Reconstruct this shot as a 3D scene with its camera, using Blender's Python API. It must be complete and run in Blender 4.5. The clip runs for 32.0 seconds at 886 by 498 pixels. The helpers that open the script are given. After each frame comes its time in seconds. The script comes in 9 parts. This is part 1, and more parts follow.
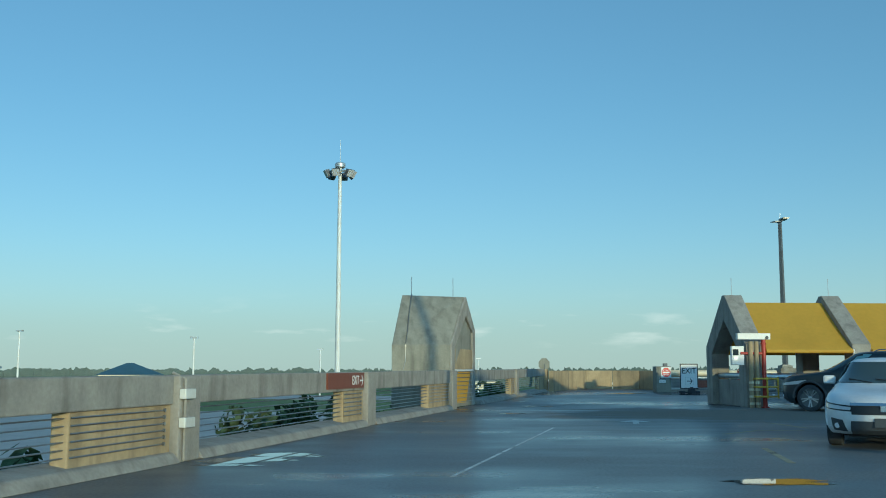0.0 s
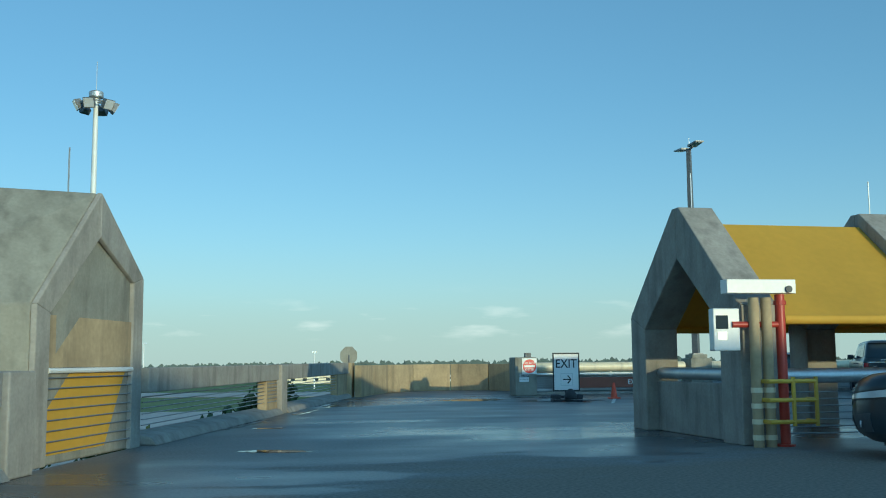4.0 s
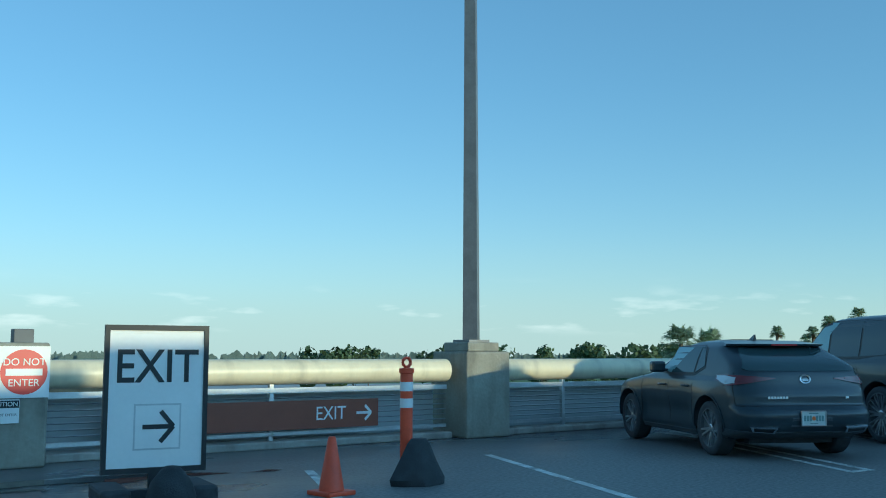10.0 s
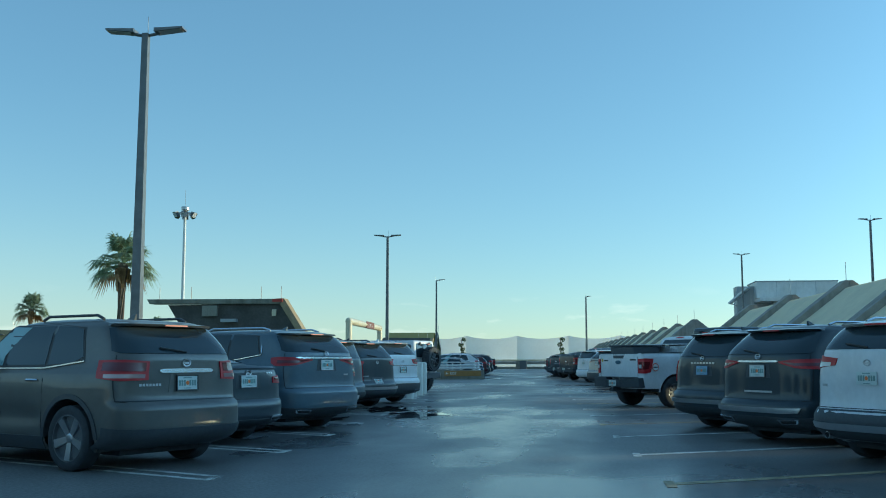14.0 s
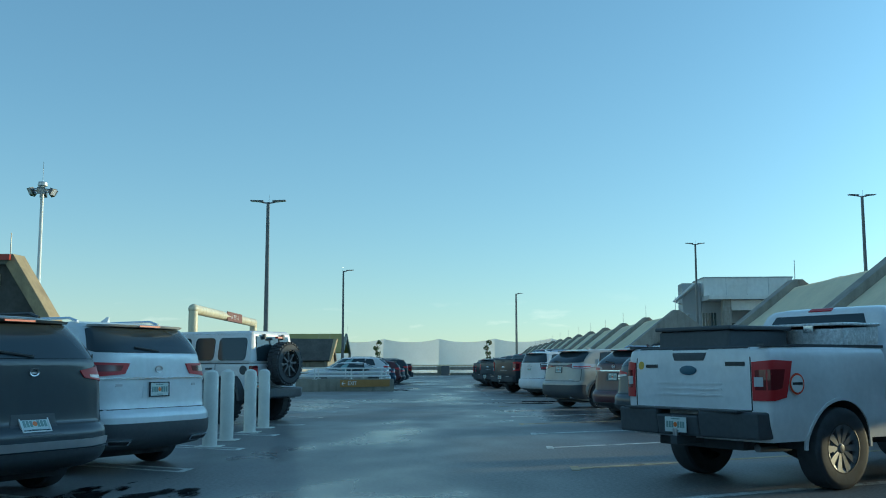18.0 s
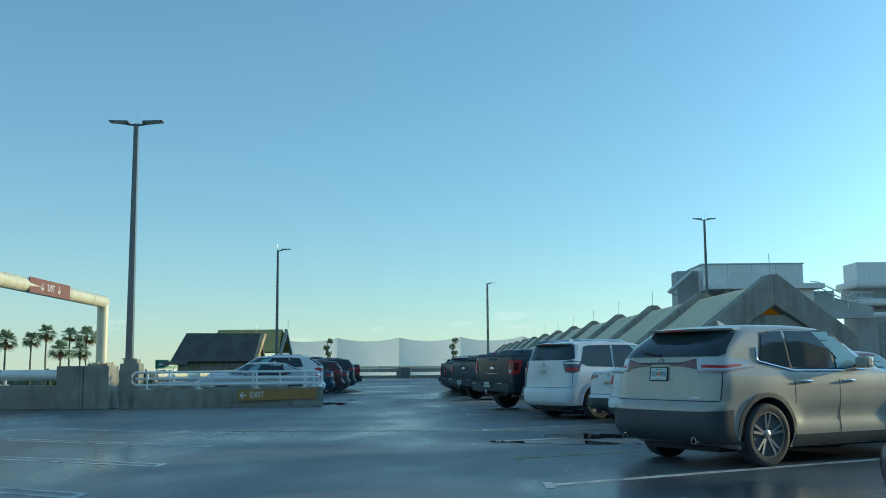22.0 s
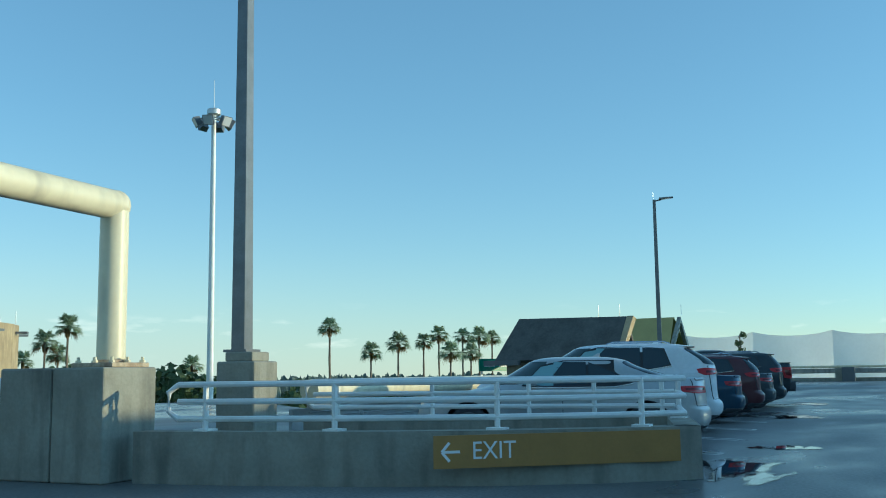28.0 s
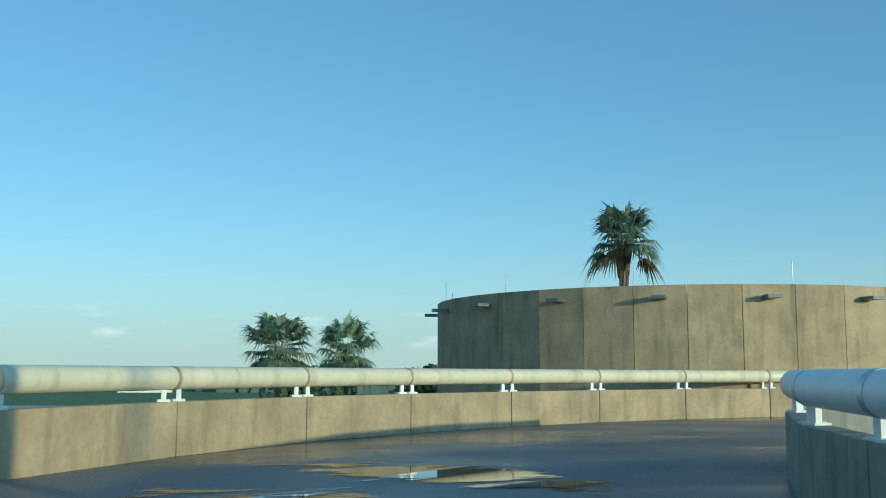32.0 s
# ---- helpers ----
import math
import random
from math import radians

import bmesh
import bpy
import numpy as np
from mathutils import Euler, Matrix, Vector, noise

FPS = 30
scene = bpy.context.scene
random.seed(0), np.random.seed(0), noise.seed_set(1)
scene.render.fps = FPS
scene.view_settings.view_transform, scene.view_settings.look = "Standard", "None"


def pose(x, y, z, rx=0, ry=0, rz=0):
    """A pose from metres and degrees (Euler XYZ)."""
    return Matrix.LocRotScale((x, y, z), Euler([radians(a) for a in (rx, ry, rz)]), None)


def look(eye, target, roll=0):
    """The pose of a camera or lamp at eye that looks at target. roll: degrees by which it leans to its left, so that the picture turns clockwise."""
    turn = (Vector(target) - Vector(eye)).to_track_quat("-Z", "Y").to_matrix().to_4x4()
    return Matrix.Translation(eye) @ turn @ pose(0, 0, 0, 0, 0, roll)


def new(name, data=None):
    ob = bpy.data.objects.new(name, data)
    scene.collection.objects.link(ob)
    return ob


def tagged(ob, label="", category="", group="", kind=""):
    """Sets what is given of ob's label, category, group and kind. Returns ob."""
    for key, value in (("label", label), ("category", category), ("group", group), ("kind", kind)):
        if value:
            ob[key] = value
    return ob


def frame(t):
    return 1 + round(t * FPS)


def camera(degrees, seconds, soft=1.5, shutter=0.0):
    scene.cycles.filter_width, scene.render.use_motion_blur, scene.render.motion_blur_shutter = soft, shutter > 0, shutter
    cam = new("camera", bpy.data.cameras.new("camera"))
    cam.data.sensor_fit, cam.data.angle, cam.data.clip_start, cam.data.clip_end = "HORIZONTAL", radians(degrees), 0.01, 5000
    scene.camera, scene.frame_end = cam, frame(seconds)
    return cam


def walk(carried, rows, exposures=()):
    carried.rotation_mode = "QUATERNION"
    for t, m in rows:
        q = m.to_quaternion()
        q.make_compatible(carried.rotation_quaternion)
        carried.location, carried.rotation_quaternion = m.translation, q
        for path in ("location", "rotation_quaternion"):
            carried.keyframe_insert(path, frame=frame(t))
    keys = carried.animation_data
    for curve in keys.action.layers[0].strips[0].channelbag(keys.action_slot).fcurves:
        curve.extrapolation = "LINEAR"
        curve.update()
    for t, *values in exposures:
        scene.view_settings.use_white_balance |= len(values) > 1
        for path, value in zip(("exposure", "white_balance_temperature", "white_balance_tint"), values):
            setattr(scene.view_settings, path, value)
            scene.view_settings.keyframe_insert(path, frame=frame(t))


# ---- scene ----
cam = camera(48.0, 32.0, soft=1.0)
# seconds, stops, kelvin, tint
EXPOSURES = [(0.0, -0.15, 5000, -17), (2.0, -0.05, 5000, -17), (6.0, -0.03, 5000, -17), (8.0, -0.03, 4950, -17), (10.0, 0.2, 4850, -15), (12.0, 0.32, 5000, -15), (13.0, 0.33, 5230, -13), (18.0, 0.28, 5320, -14), (25.0, 0.28, 5320, -14), (28.0, 0.36, 5150, -14), (30.0, 0.25, 4920, -17), (32.0, 0.03, 4880, -17)]
# seconds, x, y, z, yaw, pitch, roll
ROWS = [
    (0.0, 0.000, 0.000, 1.217, 0.02, 6.86, 0.09),
    (0.5, 0.354, 2.205, 1.209, -4.14, 6.84, -0.12),
    (1.0, 0.728, 4.459, 1.225, -7.08, 6.77, -0.30),
    (1.5, 1.152, 6.801, 1.234, -9.03, 6.79, -0.48),
    (2.0, 1.615, 9.186, 1.235, -10.02, 6.85, -0.52),
    (2.5, 2.051, 11.517, 1.230, -10.26, 6.91, -0.55),
    (3.0, 2.473, 13.836, 1.238, -9.98, 6.78, -0.47),
    (3.5, 2.846, 16.245, 1.239, -9.57, 6.57, -0.48),
    (5.5, 4.293, 25.611, 1.202, -8.02, 6.36, -0.40),
    (6.0, 4.680, 27.936, 1.202, -7.84, 6.51, -0.36),
    (6.5, 5.082, 30.263, 1.207, -7.79, 6.63, -0.21),
    (7.0, 5.465, 32.550, 1.209, -8.17, 6.63, 0.04),
    (7.5, 5.872, 34.634, 1.223, -9.54, 6.64, 0.36),
    (8.0, 6.378, 36.538, 1.236, -12.42, 6.65, 0.53),
    (8.5, 7.029, 38.102, 1.234, -16.68, 6.58, 0.50),
    (9.0, 7.770, 39.463, 1.239, -21.86, 6.32, 0.17),
    (9.5, 8.604, 40.703, 1.241, -27.65, 6.12, 0.06),
    (10.0, 9.521, 41.737, 1.243, -34.08, 6.02, 0.10),
    (10.5, 10.525, 42.547, 1.225, -41.01, 6.10, 0.24),
    (11.0, 11.593, 43.198, 1.212, -48.35, 6.15, 0.27),
    (11.5, 12.747, 43.736, 1.206, -55.84, 6.26, 0.29),
    (12.0, 14.022, 44.117, 1.215, -63.14, 6.50, 0.38),
    (12.5, 15.472, 44.410, 1.232, -69.88, 6.70, 0.50),
    (13.0, 17.260, 44.657, 1.224, -75.39, 6.78, 0.28),
    (13.5, 19.300, 44.848, 1.215, -79.35, 6.61, 0.12),
    (14.0, 21.436, 45.014, 1.218, -82.11, 6.43, 0.01),
    (14.5, 23.599, 45.163, 1.205, -84.09, 6.46, 0.06),
    (15.0, 25.707, 45.305, 1.201, -85.49, 6.60, 0.12),
    (15.5, 27.802, 45.440, 1.202, -86.40, 6.75, -0.00),
    (17.5, 35.819, 45.796, 1.243, -86.76, 6.79, -0.15),
    (18.0, 38.097, 45.972, 1.234, -86.56, 6.73, -0.09),
    (18.5, 40.366, 46.161, 1.235, -86.42, 6.68, -0.07),
    (19.0, 42.594, 46.340, 1.226, -86.37, 6.71, -0.06),
    (19.5, 44.656, 46.452, 1.230, -86.46, 6.78, -0.00),
    (20.0, 46.785, 46.566, 1.233, -86.84, 6.81, -0.06),
    (20.5, 48.970, 46.630, 1.225, -87.36, 6.81, -0.16),
    (21.0, 51.142, 46.691, 1.218, -87.97, 6.82, -0.28),
    (21.5, 53.318, 46.734, 1.211, -88.47, 6.84, -0.36),
    (22.0, 55.481, 46.769, 1.222, -88.77, 6.81, -0.41),
    (22.5, 57.621, 46.811, 1.224, -88.86, 6.76, -0.51),
    (23.0, 59.717, 46.859, 1.221, -88.81, 6.67, -0.59),
    (23.5, 61.778, 46.909, 1.221, -88.69, 6.72, -0.56),
    (24.0, 63.828, 46.964, 1.223, -88.51, 6.88, -0.39),
    (24.5, 65.901, 47.027, 1.230, -88.28, 6.92, -0.30),
    (26.5, 73.343, 47.401, 1.172, -82.77, 6.66, -1.54),
    (27.0, 74.907, 47.870, 1.192, -78.20, 7.03, -1.38),
    (27.5, 76.374, 48.588, 1.212, -72.29, 7.13, -1.09),
    (28.0, 77.751, 49.456, 1.234, -65.45, 7.12, -0.77),
    (28.5, 78.921, 50.450, 1.242, -58.18, 7.04, -0.53),
    (29.0, 79.973, 51.602, 1.245, -50.55, 6.91, -0.37),
    (29.5, 80.981, 52.990, 1.244, -42.71, 6.79, -0.53),
    (30.0, 81.794, 54.536, 1.236, -35.41, 6.74, -0.55),
    (30.5, 82.450, 56.260, 1.221, -29.53, 6.80, -0.58),
    (31.0, 83.053, 58.117, 1.216, -25.27, 6.89, -0.51),
    (31.5, 83.684, 59.943, 1.200, -22.17, 7.01, -0.22),
    (32.0, 84.271, 61.802, 1.218, -20.21, 7.03, 0.16),
]
walk(cam, [(t, pose(x, y, z, 0, 0, yaw) @ pose(0, 0, 0, 90 + pitch) @ pose(0, 0, 0, 0, 0, roll)) for t, x, y, z, yaw, pitch, roll in ROWS], EXPOSURES)

# ---- light ----
SUN_AZ, SUN_EL = math.atan2(-0.92, 0.39), radians(7.5)
world = bpy.data.worlds.new("sky")
scene.world = world
world.use_nodes = True
wt = world.node_tree
sky = wt.nodes.new("ShaderNodeTexSky")
sky.sky_type = "NISHITA"
sky.sun_disc = False
sky.sun_elevation = radians(12.0)
sky.sun_rotation = math.pi / 2 - SUN_AZ
sky.altitude = 0.0
sky.air_density, sky.dust_density, sky.ozone_density = 1.0, 0.0, 3.0
bg = wt.nodes["Background"]
bg.inputs["Strength"].default_value = 0.2
gam = wt.nodes.new("ShaderNodeGamma")
gam.inputs["Gamma"].default_value = 0.72
wt.links.new(sky.outputs[0], gam.inputs["Color"])
tc, sx, cm, cn = wt.nodes.new("ShaderNodeTexCoord"), wt.nodes.new("ShaderNodeSeparateXYZ"), wt.nodes.new("ShaderNodeMapping"), wt.nodes.new("ShaderNodeTexNoise")
cm.inputs["Scale"].default_value = (13.0, 13.0, 60.0)
cn.inputs["Scale"].default_value, cn.inputs["Detail"].default_value = 1.0, 6
wt.links.new(tc.outputs["Generated"], sx.inputs[0]), wt.links.new(tc.outputs["Generated"], cm.inputs[0]), wt.links.new(cm.outputs[0], cn.inputs["Vector"])
c1, c2, c3, cmx = wt.nodes.new("ShaderNodeMapRange"), wt.nodes.new("ShaderNodeFloatCurve"), wt.nodes.new("ShaderNodeMath"), wt.nodes.new("ShaderNodeMix")
c1.inputs[1].default_value, c1.inputs[2].default_value = 0.58, 0.78
wt.links.new(cn.outputs[0], c1.inputs[0])
cv = c2.mapping.curves[0]
cv.points[0].location, cv.points[1].location = (0.0, 0.0), (1.0, 0.0)
for u, v in ((0.015, 0.0), (0.035, 0.42), (0.06, 0.15), (0.085, 0.0)):
    cv.points.new(u, v)
c2.mapping.update()
wt.links.new(sx.outputs["Z"], c2.inputs["Value"])
c3.operation = "MULTIPLY"
wt.links.new(c1.outputs[0], c3.inputs[0]), wt.links.new(c2.outputs[0], c3.inputs[1])
cmx.data_type = "RGBA"
cmx.inputs[7].default_value = (6.6, 5.4, 4.6, 1)
# grey haze low over the horizon, away from the sun
hz, hd, hm, hf, hx = wt.nodes.new("ShaderNodeFloatCurve"), wt.nodes.new("ShaderNodeVectorMath"), wt.nodes.new("ShaderNodeMapRange"), wt.nodes.new("ShaderNodeMath"), wt.nodes.new("ShaderNodeMix")
hv = hz.mapping.curves[0]
hv.points[0].location, hv.points[1].location = (0.0, 0.85), (1.0, 0.0)
for u, v in ((0.03, 0.72), (0.09, 0.30), (0.17, 0.06), (0.26, 0.0)):
    hv.points.new(u, v)
hz.mapping.update()
hd.operation, hf.operation, hx.data_type = "DOT_PRODUCT", "MULTIPLY", "RGBA"
hd.inputs[1].default_value = (math.cos(SUN_AZ), math.sin(SUN_AZ), 0)
hm.inputs[1].default_value, hm.inputs[2].default_value, hm.inputs[3].default_value, hm.inputs[4].default_value = -0.45, 0.35, 1.0, 0.0
hx.inputs[7].default_value = (2.75, 2.8, 2.45, 1)
wt.links.new(sx.outputs["Z"], hz.inputs["Value"]), wt.links.new(tc.outputs["Generated"], hd.inputs[0]), wt.links.new(hd.outputs["Value"], hm.inputs[0])
wt.links.new(hz.outputs[0], hf.inputs[0]), wt.links.new(hm.outputs[0], hf.inputs[1]), wt.links.new(hf.outputs[0], hx.inputs[0])
# the wide bright aureole of the low sun
ad, ap, ak, av = wt.nodes.new("ShaderNodeMath"), wt.nodes.new("ShaderNodeMath"), wt.nodes.new("ShaderNodeMath"), wt.nodes.new("ShaderNodeVectorMath")
ad.operation, ap.operation, ak.operation, av.operation = "MAXIMUM", "POWER", "MULTIPLY_ADD", "SCALE"
ad.inputs[1].default_value, ap.inputs[1].default_value, ak.inputs[1].default_value, ak.inputs[2].default_value = 0.0, 6.0, 2.7, 1.0
wt.links.new(hd.outputs["Value"], ad.inputs[0]), wt.links.new(ad.outputs[0], ap.inputs[0]), wt.links.new(ap.outputs[0], ak.inputs[0])
wt.links.new(gam.outputs[0], av.inputs[0]), wt.links.new(ak.outputs[0], av.inputs["Scale"]), wt.links.new(av.outputs[0], hx.inputs[6])
wt.links.new(c3.outputs[0], cmx.inputs[0]), wt.links.new(hx.outputs[2], cmx.inputs[6]), wt.links.new(cmx.outputs[2], bg.inputs["Color"])
sun = new("sun", bpy.data.lights.new("sun", "SUN"))
sun.data.energy, sun.data.angle, sun.data.color = 3.0, radians(0.6), (1.0, 0.72, 0.40)
sun.matrix_world = look((math.cos(SUN_AZ) * math.cos(SUN_EL) * 80, math.sin(SUN_AZ) * math.cos(SUN_EL) * 80, math.sin(SUN_EL) * 80), (0, 0, 0))


# ---- materials ----
def rough_mat(name, base, rough=0.6, metal=0.0, vary=0.12, scale=6.0, bump=0.15, stain=0.0, stain_col=(0.05, 0.045, 0.04), stretch=None, coat=0.0, rnd=0.0, haze=0.04):
    m = bpy.data.materials.new(name)
    m.use_nodes = True
    nt = m.node_tree
    b = nt.nodes["Principled BSDF"]
    L, N = nt.links.new, nt.nodes.new
    co = N("ShaderNodeTexCoord")
    src = co.outputs["Object"]
    if stretch:
        mp = N("ShaderNodeMapping")
        mp.inputs["Scale"].default_value = stretch
        L(src, mp.inputs[0])
        src = mp.outputs[0]
    n1, n2 = N("ShaderNodeTexNoise"), N("ShaderNodeTexNoise")
    n1.inputs["Scale"].default_value, n1.inputs["Detail"].default_value = scale, 6
    n2.inputs["Scale"].default_value, n2.inputs["Detail"].default_value = scale * 9, 4
    L(src, n1.inputs["Vector"]), L(src, n2.inputs["Vector"])
    r1 = N("ShaderNodeMapRange")
    r1.inputs[1].default_value, r1.inputs[2].default_value = 0.3, 0.7
    r1.inputs[3].default_value, r1.inputs[4].default_value = 1 - vary, 1 + vary
    L(n1.outputs[0], r1.inputs[0])
    r2 = N("ShaderNodeMapRange")
    r2.inputs[1].default_value, r2.inputs[2].default_value = 0.3, 0.7
    r2.inputs[3].default_value, r2.inputs[4].default_value = 1 - vary * 0.5, 1 + vary * 0.5
    L(n2.outputs[0], r2.inputs[0])
    mu = N("ShaderNodeMath")
    mu.operation = "MULTIPLY"
    L(r1.outputs[0], mu.inputs[0]), L(r2.outputs[0], mu.inputs[1])
    val = mu.outputs[0]
    if rnd:
        oi = N("ShaderNodeObjectInfo")
        rr = N("ShaderNodeMapRange")
        rr.inputs[3].default_value, rr.inputs[4].default_value = 1 - rnd, 1 + rnd
        L(oi.outputs["Random"], rr.inputs[0])
        m2 = N("ShaderNodeMath")
        m2.operation = "MULTIPLY"
        L(val, m2.inputs[0]), L(rr.outputs[0], m2.inputs[1])
        val = m2.outputs[0]
    mx = N("ShaderNodeMix")
    mx.data_type, mx.blend_type = "RGBA", "MULTIPLY"
    mx.inputs[0].default_value = 1.0
    mx.inputs[6].default_value = (*base, 1)
    L(val, mx.inputs[7])
    col = mx.outputs[2]
    if stain:
        n3 = N("ShaderNodeTexNoise")
        mp3 = N("ShaderNodeMapping")
        mp3.inputs["Scale"].default_value = (2.2, 2.2, 0.35)
        L(co.outputs["Object"], mp3.inputs[0]), L(mp3.outputs[0], n3.inputs["Vector"])
        n3.inputs["Scale"].default_value, n3.inputs["Detail"].default_value = 1.7, 8
        cr = N("ShaderNodeMapRange")
        cr.inputs[1].default_value, cr.inputs[2].default_value = 0.5, 0.75
        cr.inputs[3].default_value, cr.inputs[4].default_value = 0.0, stain
        L(n3.outputs[0], cr.inputs[0])
        m4 = N("ShaderNodeMix")
        m4.data_type = "RGBA"
        m4.inputs[7].default_value = (*stain_col, 1)
        L(cr.outputs[0], m4.inputs[0]), L(col, m4.inputs[6])
        col = m4.outputs[2]
    L(col, b.inputs["Base Color"])
    b.inputs["Roughness"].default_value, b.inputs["Metallic"].default_value = rough, metal
    if coat:
        b.inputs["Coat Weight"].default_value, b.inputs["Coat Roughness"].default_value = coat, haze
    if bump:
        bp = N("ShaderNodeBump")
        bp.inputs["Strength"].default_value, bp.inputs["Distance"].default_value = bump, 0.01
        L(n2.outputs[0], bp.inputs["Height"]), L(bp.outputs[0], b.inputs["Normal"])
    return m


def plain(name, base, rough=0.5, metal=0.0, coat=0.0):
    m = bpy.data.materials.new(name)
    m.use_nodes = True
    b = m.node_tree.nodes["Principled BSDF"]
    b.inputs["Base Color"].default_value = (*base, 1)
    b.inputs["Roughness"].default_value, b.inputs["Metallic"].default_value = rough, metal
    b.inputs["Coat Weight"].default_value, b.inputs["Coat Roughness"].default_value = coat, 0.04
    return m


def wet_deck():
    """Sealed parking deck, dark, partly wet, with puddles."""
    m = bpy.data.materials.new("wet_deck")
    m.use_nodes = True
    nt = m.node_tree
    b = nt.nodes["Principled BSDF"]
    L, N = nt.links.new, nt.nodes.new
    co = N("ShaderNodeTexCoord")
    big, mid, fine = N("ShaderNodeTexNoise"), N("ShaderNodeTexNoise"), N("ShaderNodeTexNoise")
    mp = N("ShaderNodeMapping")
    mp.inputs["Scale"].default_value = (0.55, 1.0, 1.0)
    L(co.outputs["Object"], mp.inputs[0])
    for n, s, d in ((big, 0.16, 4), (mid, 0.8, 3), (fine, 24, 5)):
        n.inputs["Scale"].default_value, n.inputs["Detail"].default_value = s, d
    L(mp.outputs[0], big.inputs["Vector"]), L(mp.outputs[0], mid.inputs["Vector"]), L(co.outputs["Object"], fine.inputs["Vector"])
    wet = N("ShaderNodeMath")
    wet.operation = "MULTIPLY_ADD"
    wet.inputs[1].default_value = 0.35
    L(mid.outputs[0], wet.inputs[0]), L(big.outputs[0], wet.inputs[2])
    w = N("ShaderNodeMapRange")
    w.inputs[1].default_value, w.inputs[2].default_value = 0.52, 0.82
    # a drier patch of deck round the head of the canopy walk
    pm = N("ShaderNodeMapping")
    pm.inputs["Location"].default_value, pm.inputs["Scale"].default_value = (-8.4 / 5.5, -27.2 / 4.2, 0), (1 / 5.5, 1 / 4.2, 0.01)
    ln, ed, dr = N("ShaderNodeVectorMath"), N("ShaderNodeMath"), N("ShaderNodeMapRange")
    ln.operation, ed.operation = "LENGTH", "MULTIPLY_ADD"
    ed.inputs[1].default_value = 1.6
    dr.inputs[1].default_value, dr.inputs[2].default_value, dr.inputs[3].default_value = 1.45, 1.85, 0.0
    L(co.outputs["Object"], pm.inputs[0]), L(pm.outputs[0], ln.inputs[0])
    L(mid.outputs[0], ed.inputs[0]), L(ln.outputs["Value"], ed.inputs[2]), L(ed.outputs[0], dr.inputs[0])
    wm = N("ShaderNodeMath")
    wm.operation = "MULTIPLY"
    L(wet.outputs[0], wm.inputs[0]), L(dr.outputs[0], wm.inputs[1])
    L(wm.outputs[0], w.inputs[0])
    cr = N("ShaderNodeMix")
    cr.data_type = "RGBA"
    cr.inputs[6].default_value, cr.inputs[7].default_value = (0.245, 0.242, 0.228, 1), (0.088, 0.095, 0.102, 1)
    L(w.outputs[0], cr.inputs[0])
    pale = N("ShaderNodeMix")
    pale.data_type = "RGBA"
    pale.inputs[6].default_value = (0.25, 0.225, 0.185, 1)
    L(dr.outputs[0], pale.inputs[0]), L(cr.outputs[2], pale.inputs[7])
    sp = N("ShaderNodeMapRange")
    sp.inputs[1].default_value, sp.inputs[2].default_value, sp.inputs[3].default_value, sp.inputs[4].default_value = 0.3, 0.7, 0.75, 1.25
    L(fine.outputs[0], sp.inputs[0])
    mx = N("ShaderNodeMix")
    mx.data_type, mx.blend_type = "RGBA", "MULTIPLY"
    mx.inputs[0].default_value = 1
    L(pale.outputs[2], mx.inputs[6]), L(sp.outputs[0], mx.inputs[7])
    L(mx.outputs[2], b.inputs["Base Color"])
    ro = N("ShaderNodeMapRange")
    ro.inputs[3].default_value, ro.inputs[4].default_value = 0.58, 0.20
    L(w.outputs[0], ro.inputs[0]), L(ro.outputs[0], b.inputs["Roughness"])
    gl, rd = N("ShaderNodeMapRange"), N("ShaderNodeMix")
    gl.inputs[3].default_value, gl.inputs[4].default_value = 0.06, 0.25
    L(w.outputs[0], gl.inputs[0]), L(gl.outputs[0], b.inputs["Specular IOR Level"])
    rd.inputs[2].default_value = 0.85
    L(dr.outputs[0], rd.inputs[0]), L(ro.outputs[0], rd.inputs[3]), L(rd.outputs[0], b.inputs["Roughness"])
    bp = N("ShaderNodeBump")
    bp.inputs["Distance"].default_value = 0.01
    bs = N("ShaderNodeMapRange")
    bs.inputs[3].default_value, bs.inputs[4].default_value = 0.5, 0.12
    L(w.outputs[0], bs.inputs[0]), L(bs.outputs[0], bp.inputs["Strength"])
    L(fine.outputs[0], bp.inputs["Height"]), L(bp.outputs[0], b.inputs["Normal"])
    return m


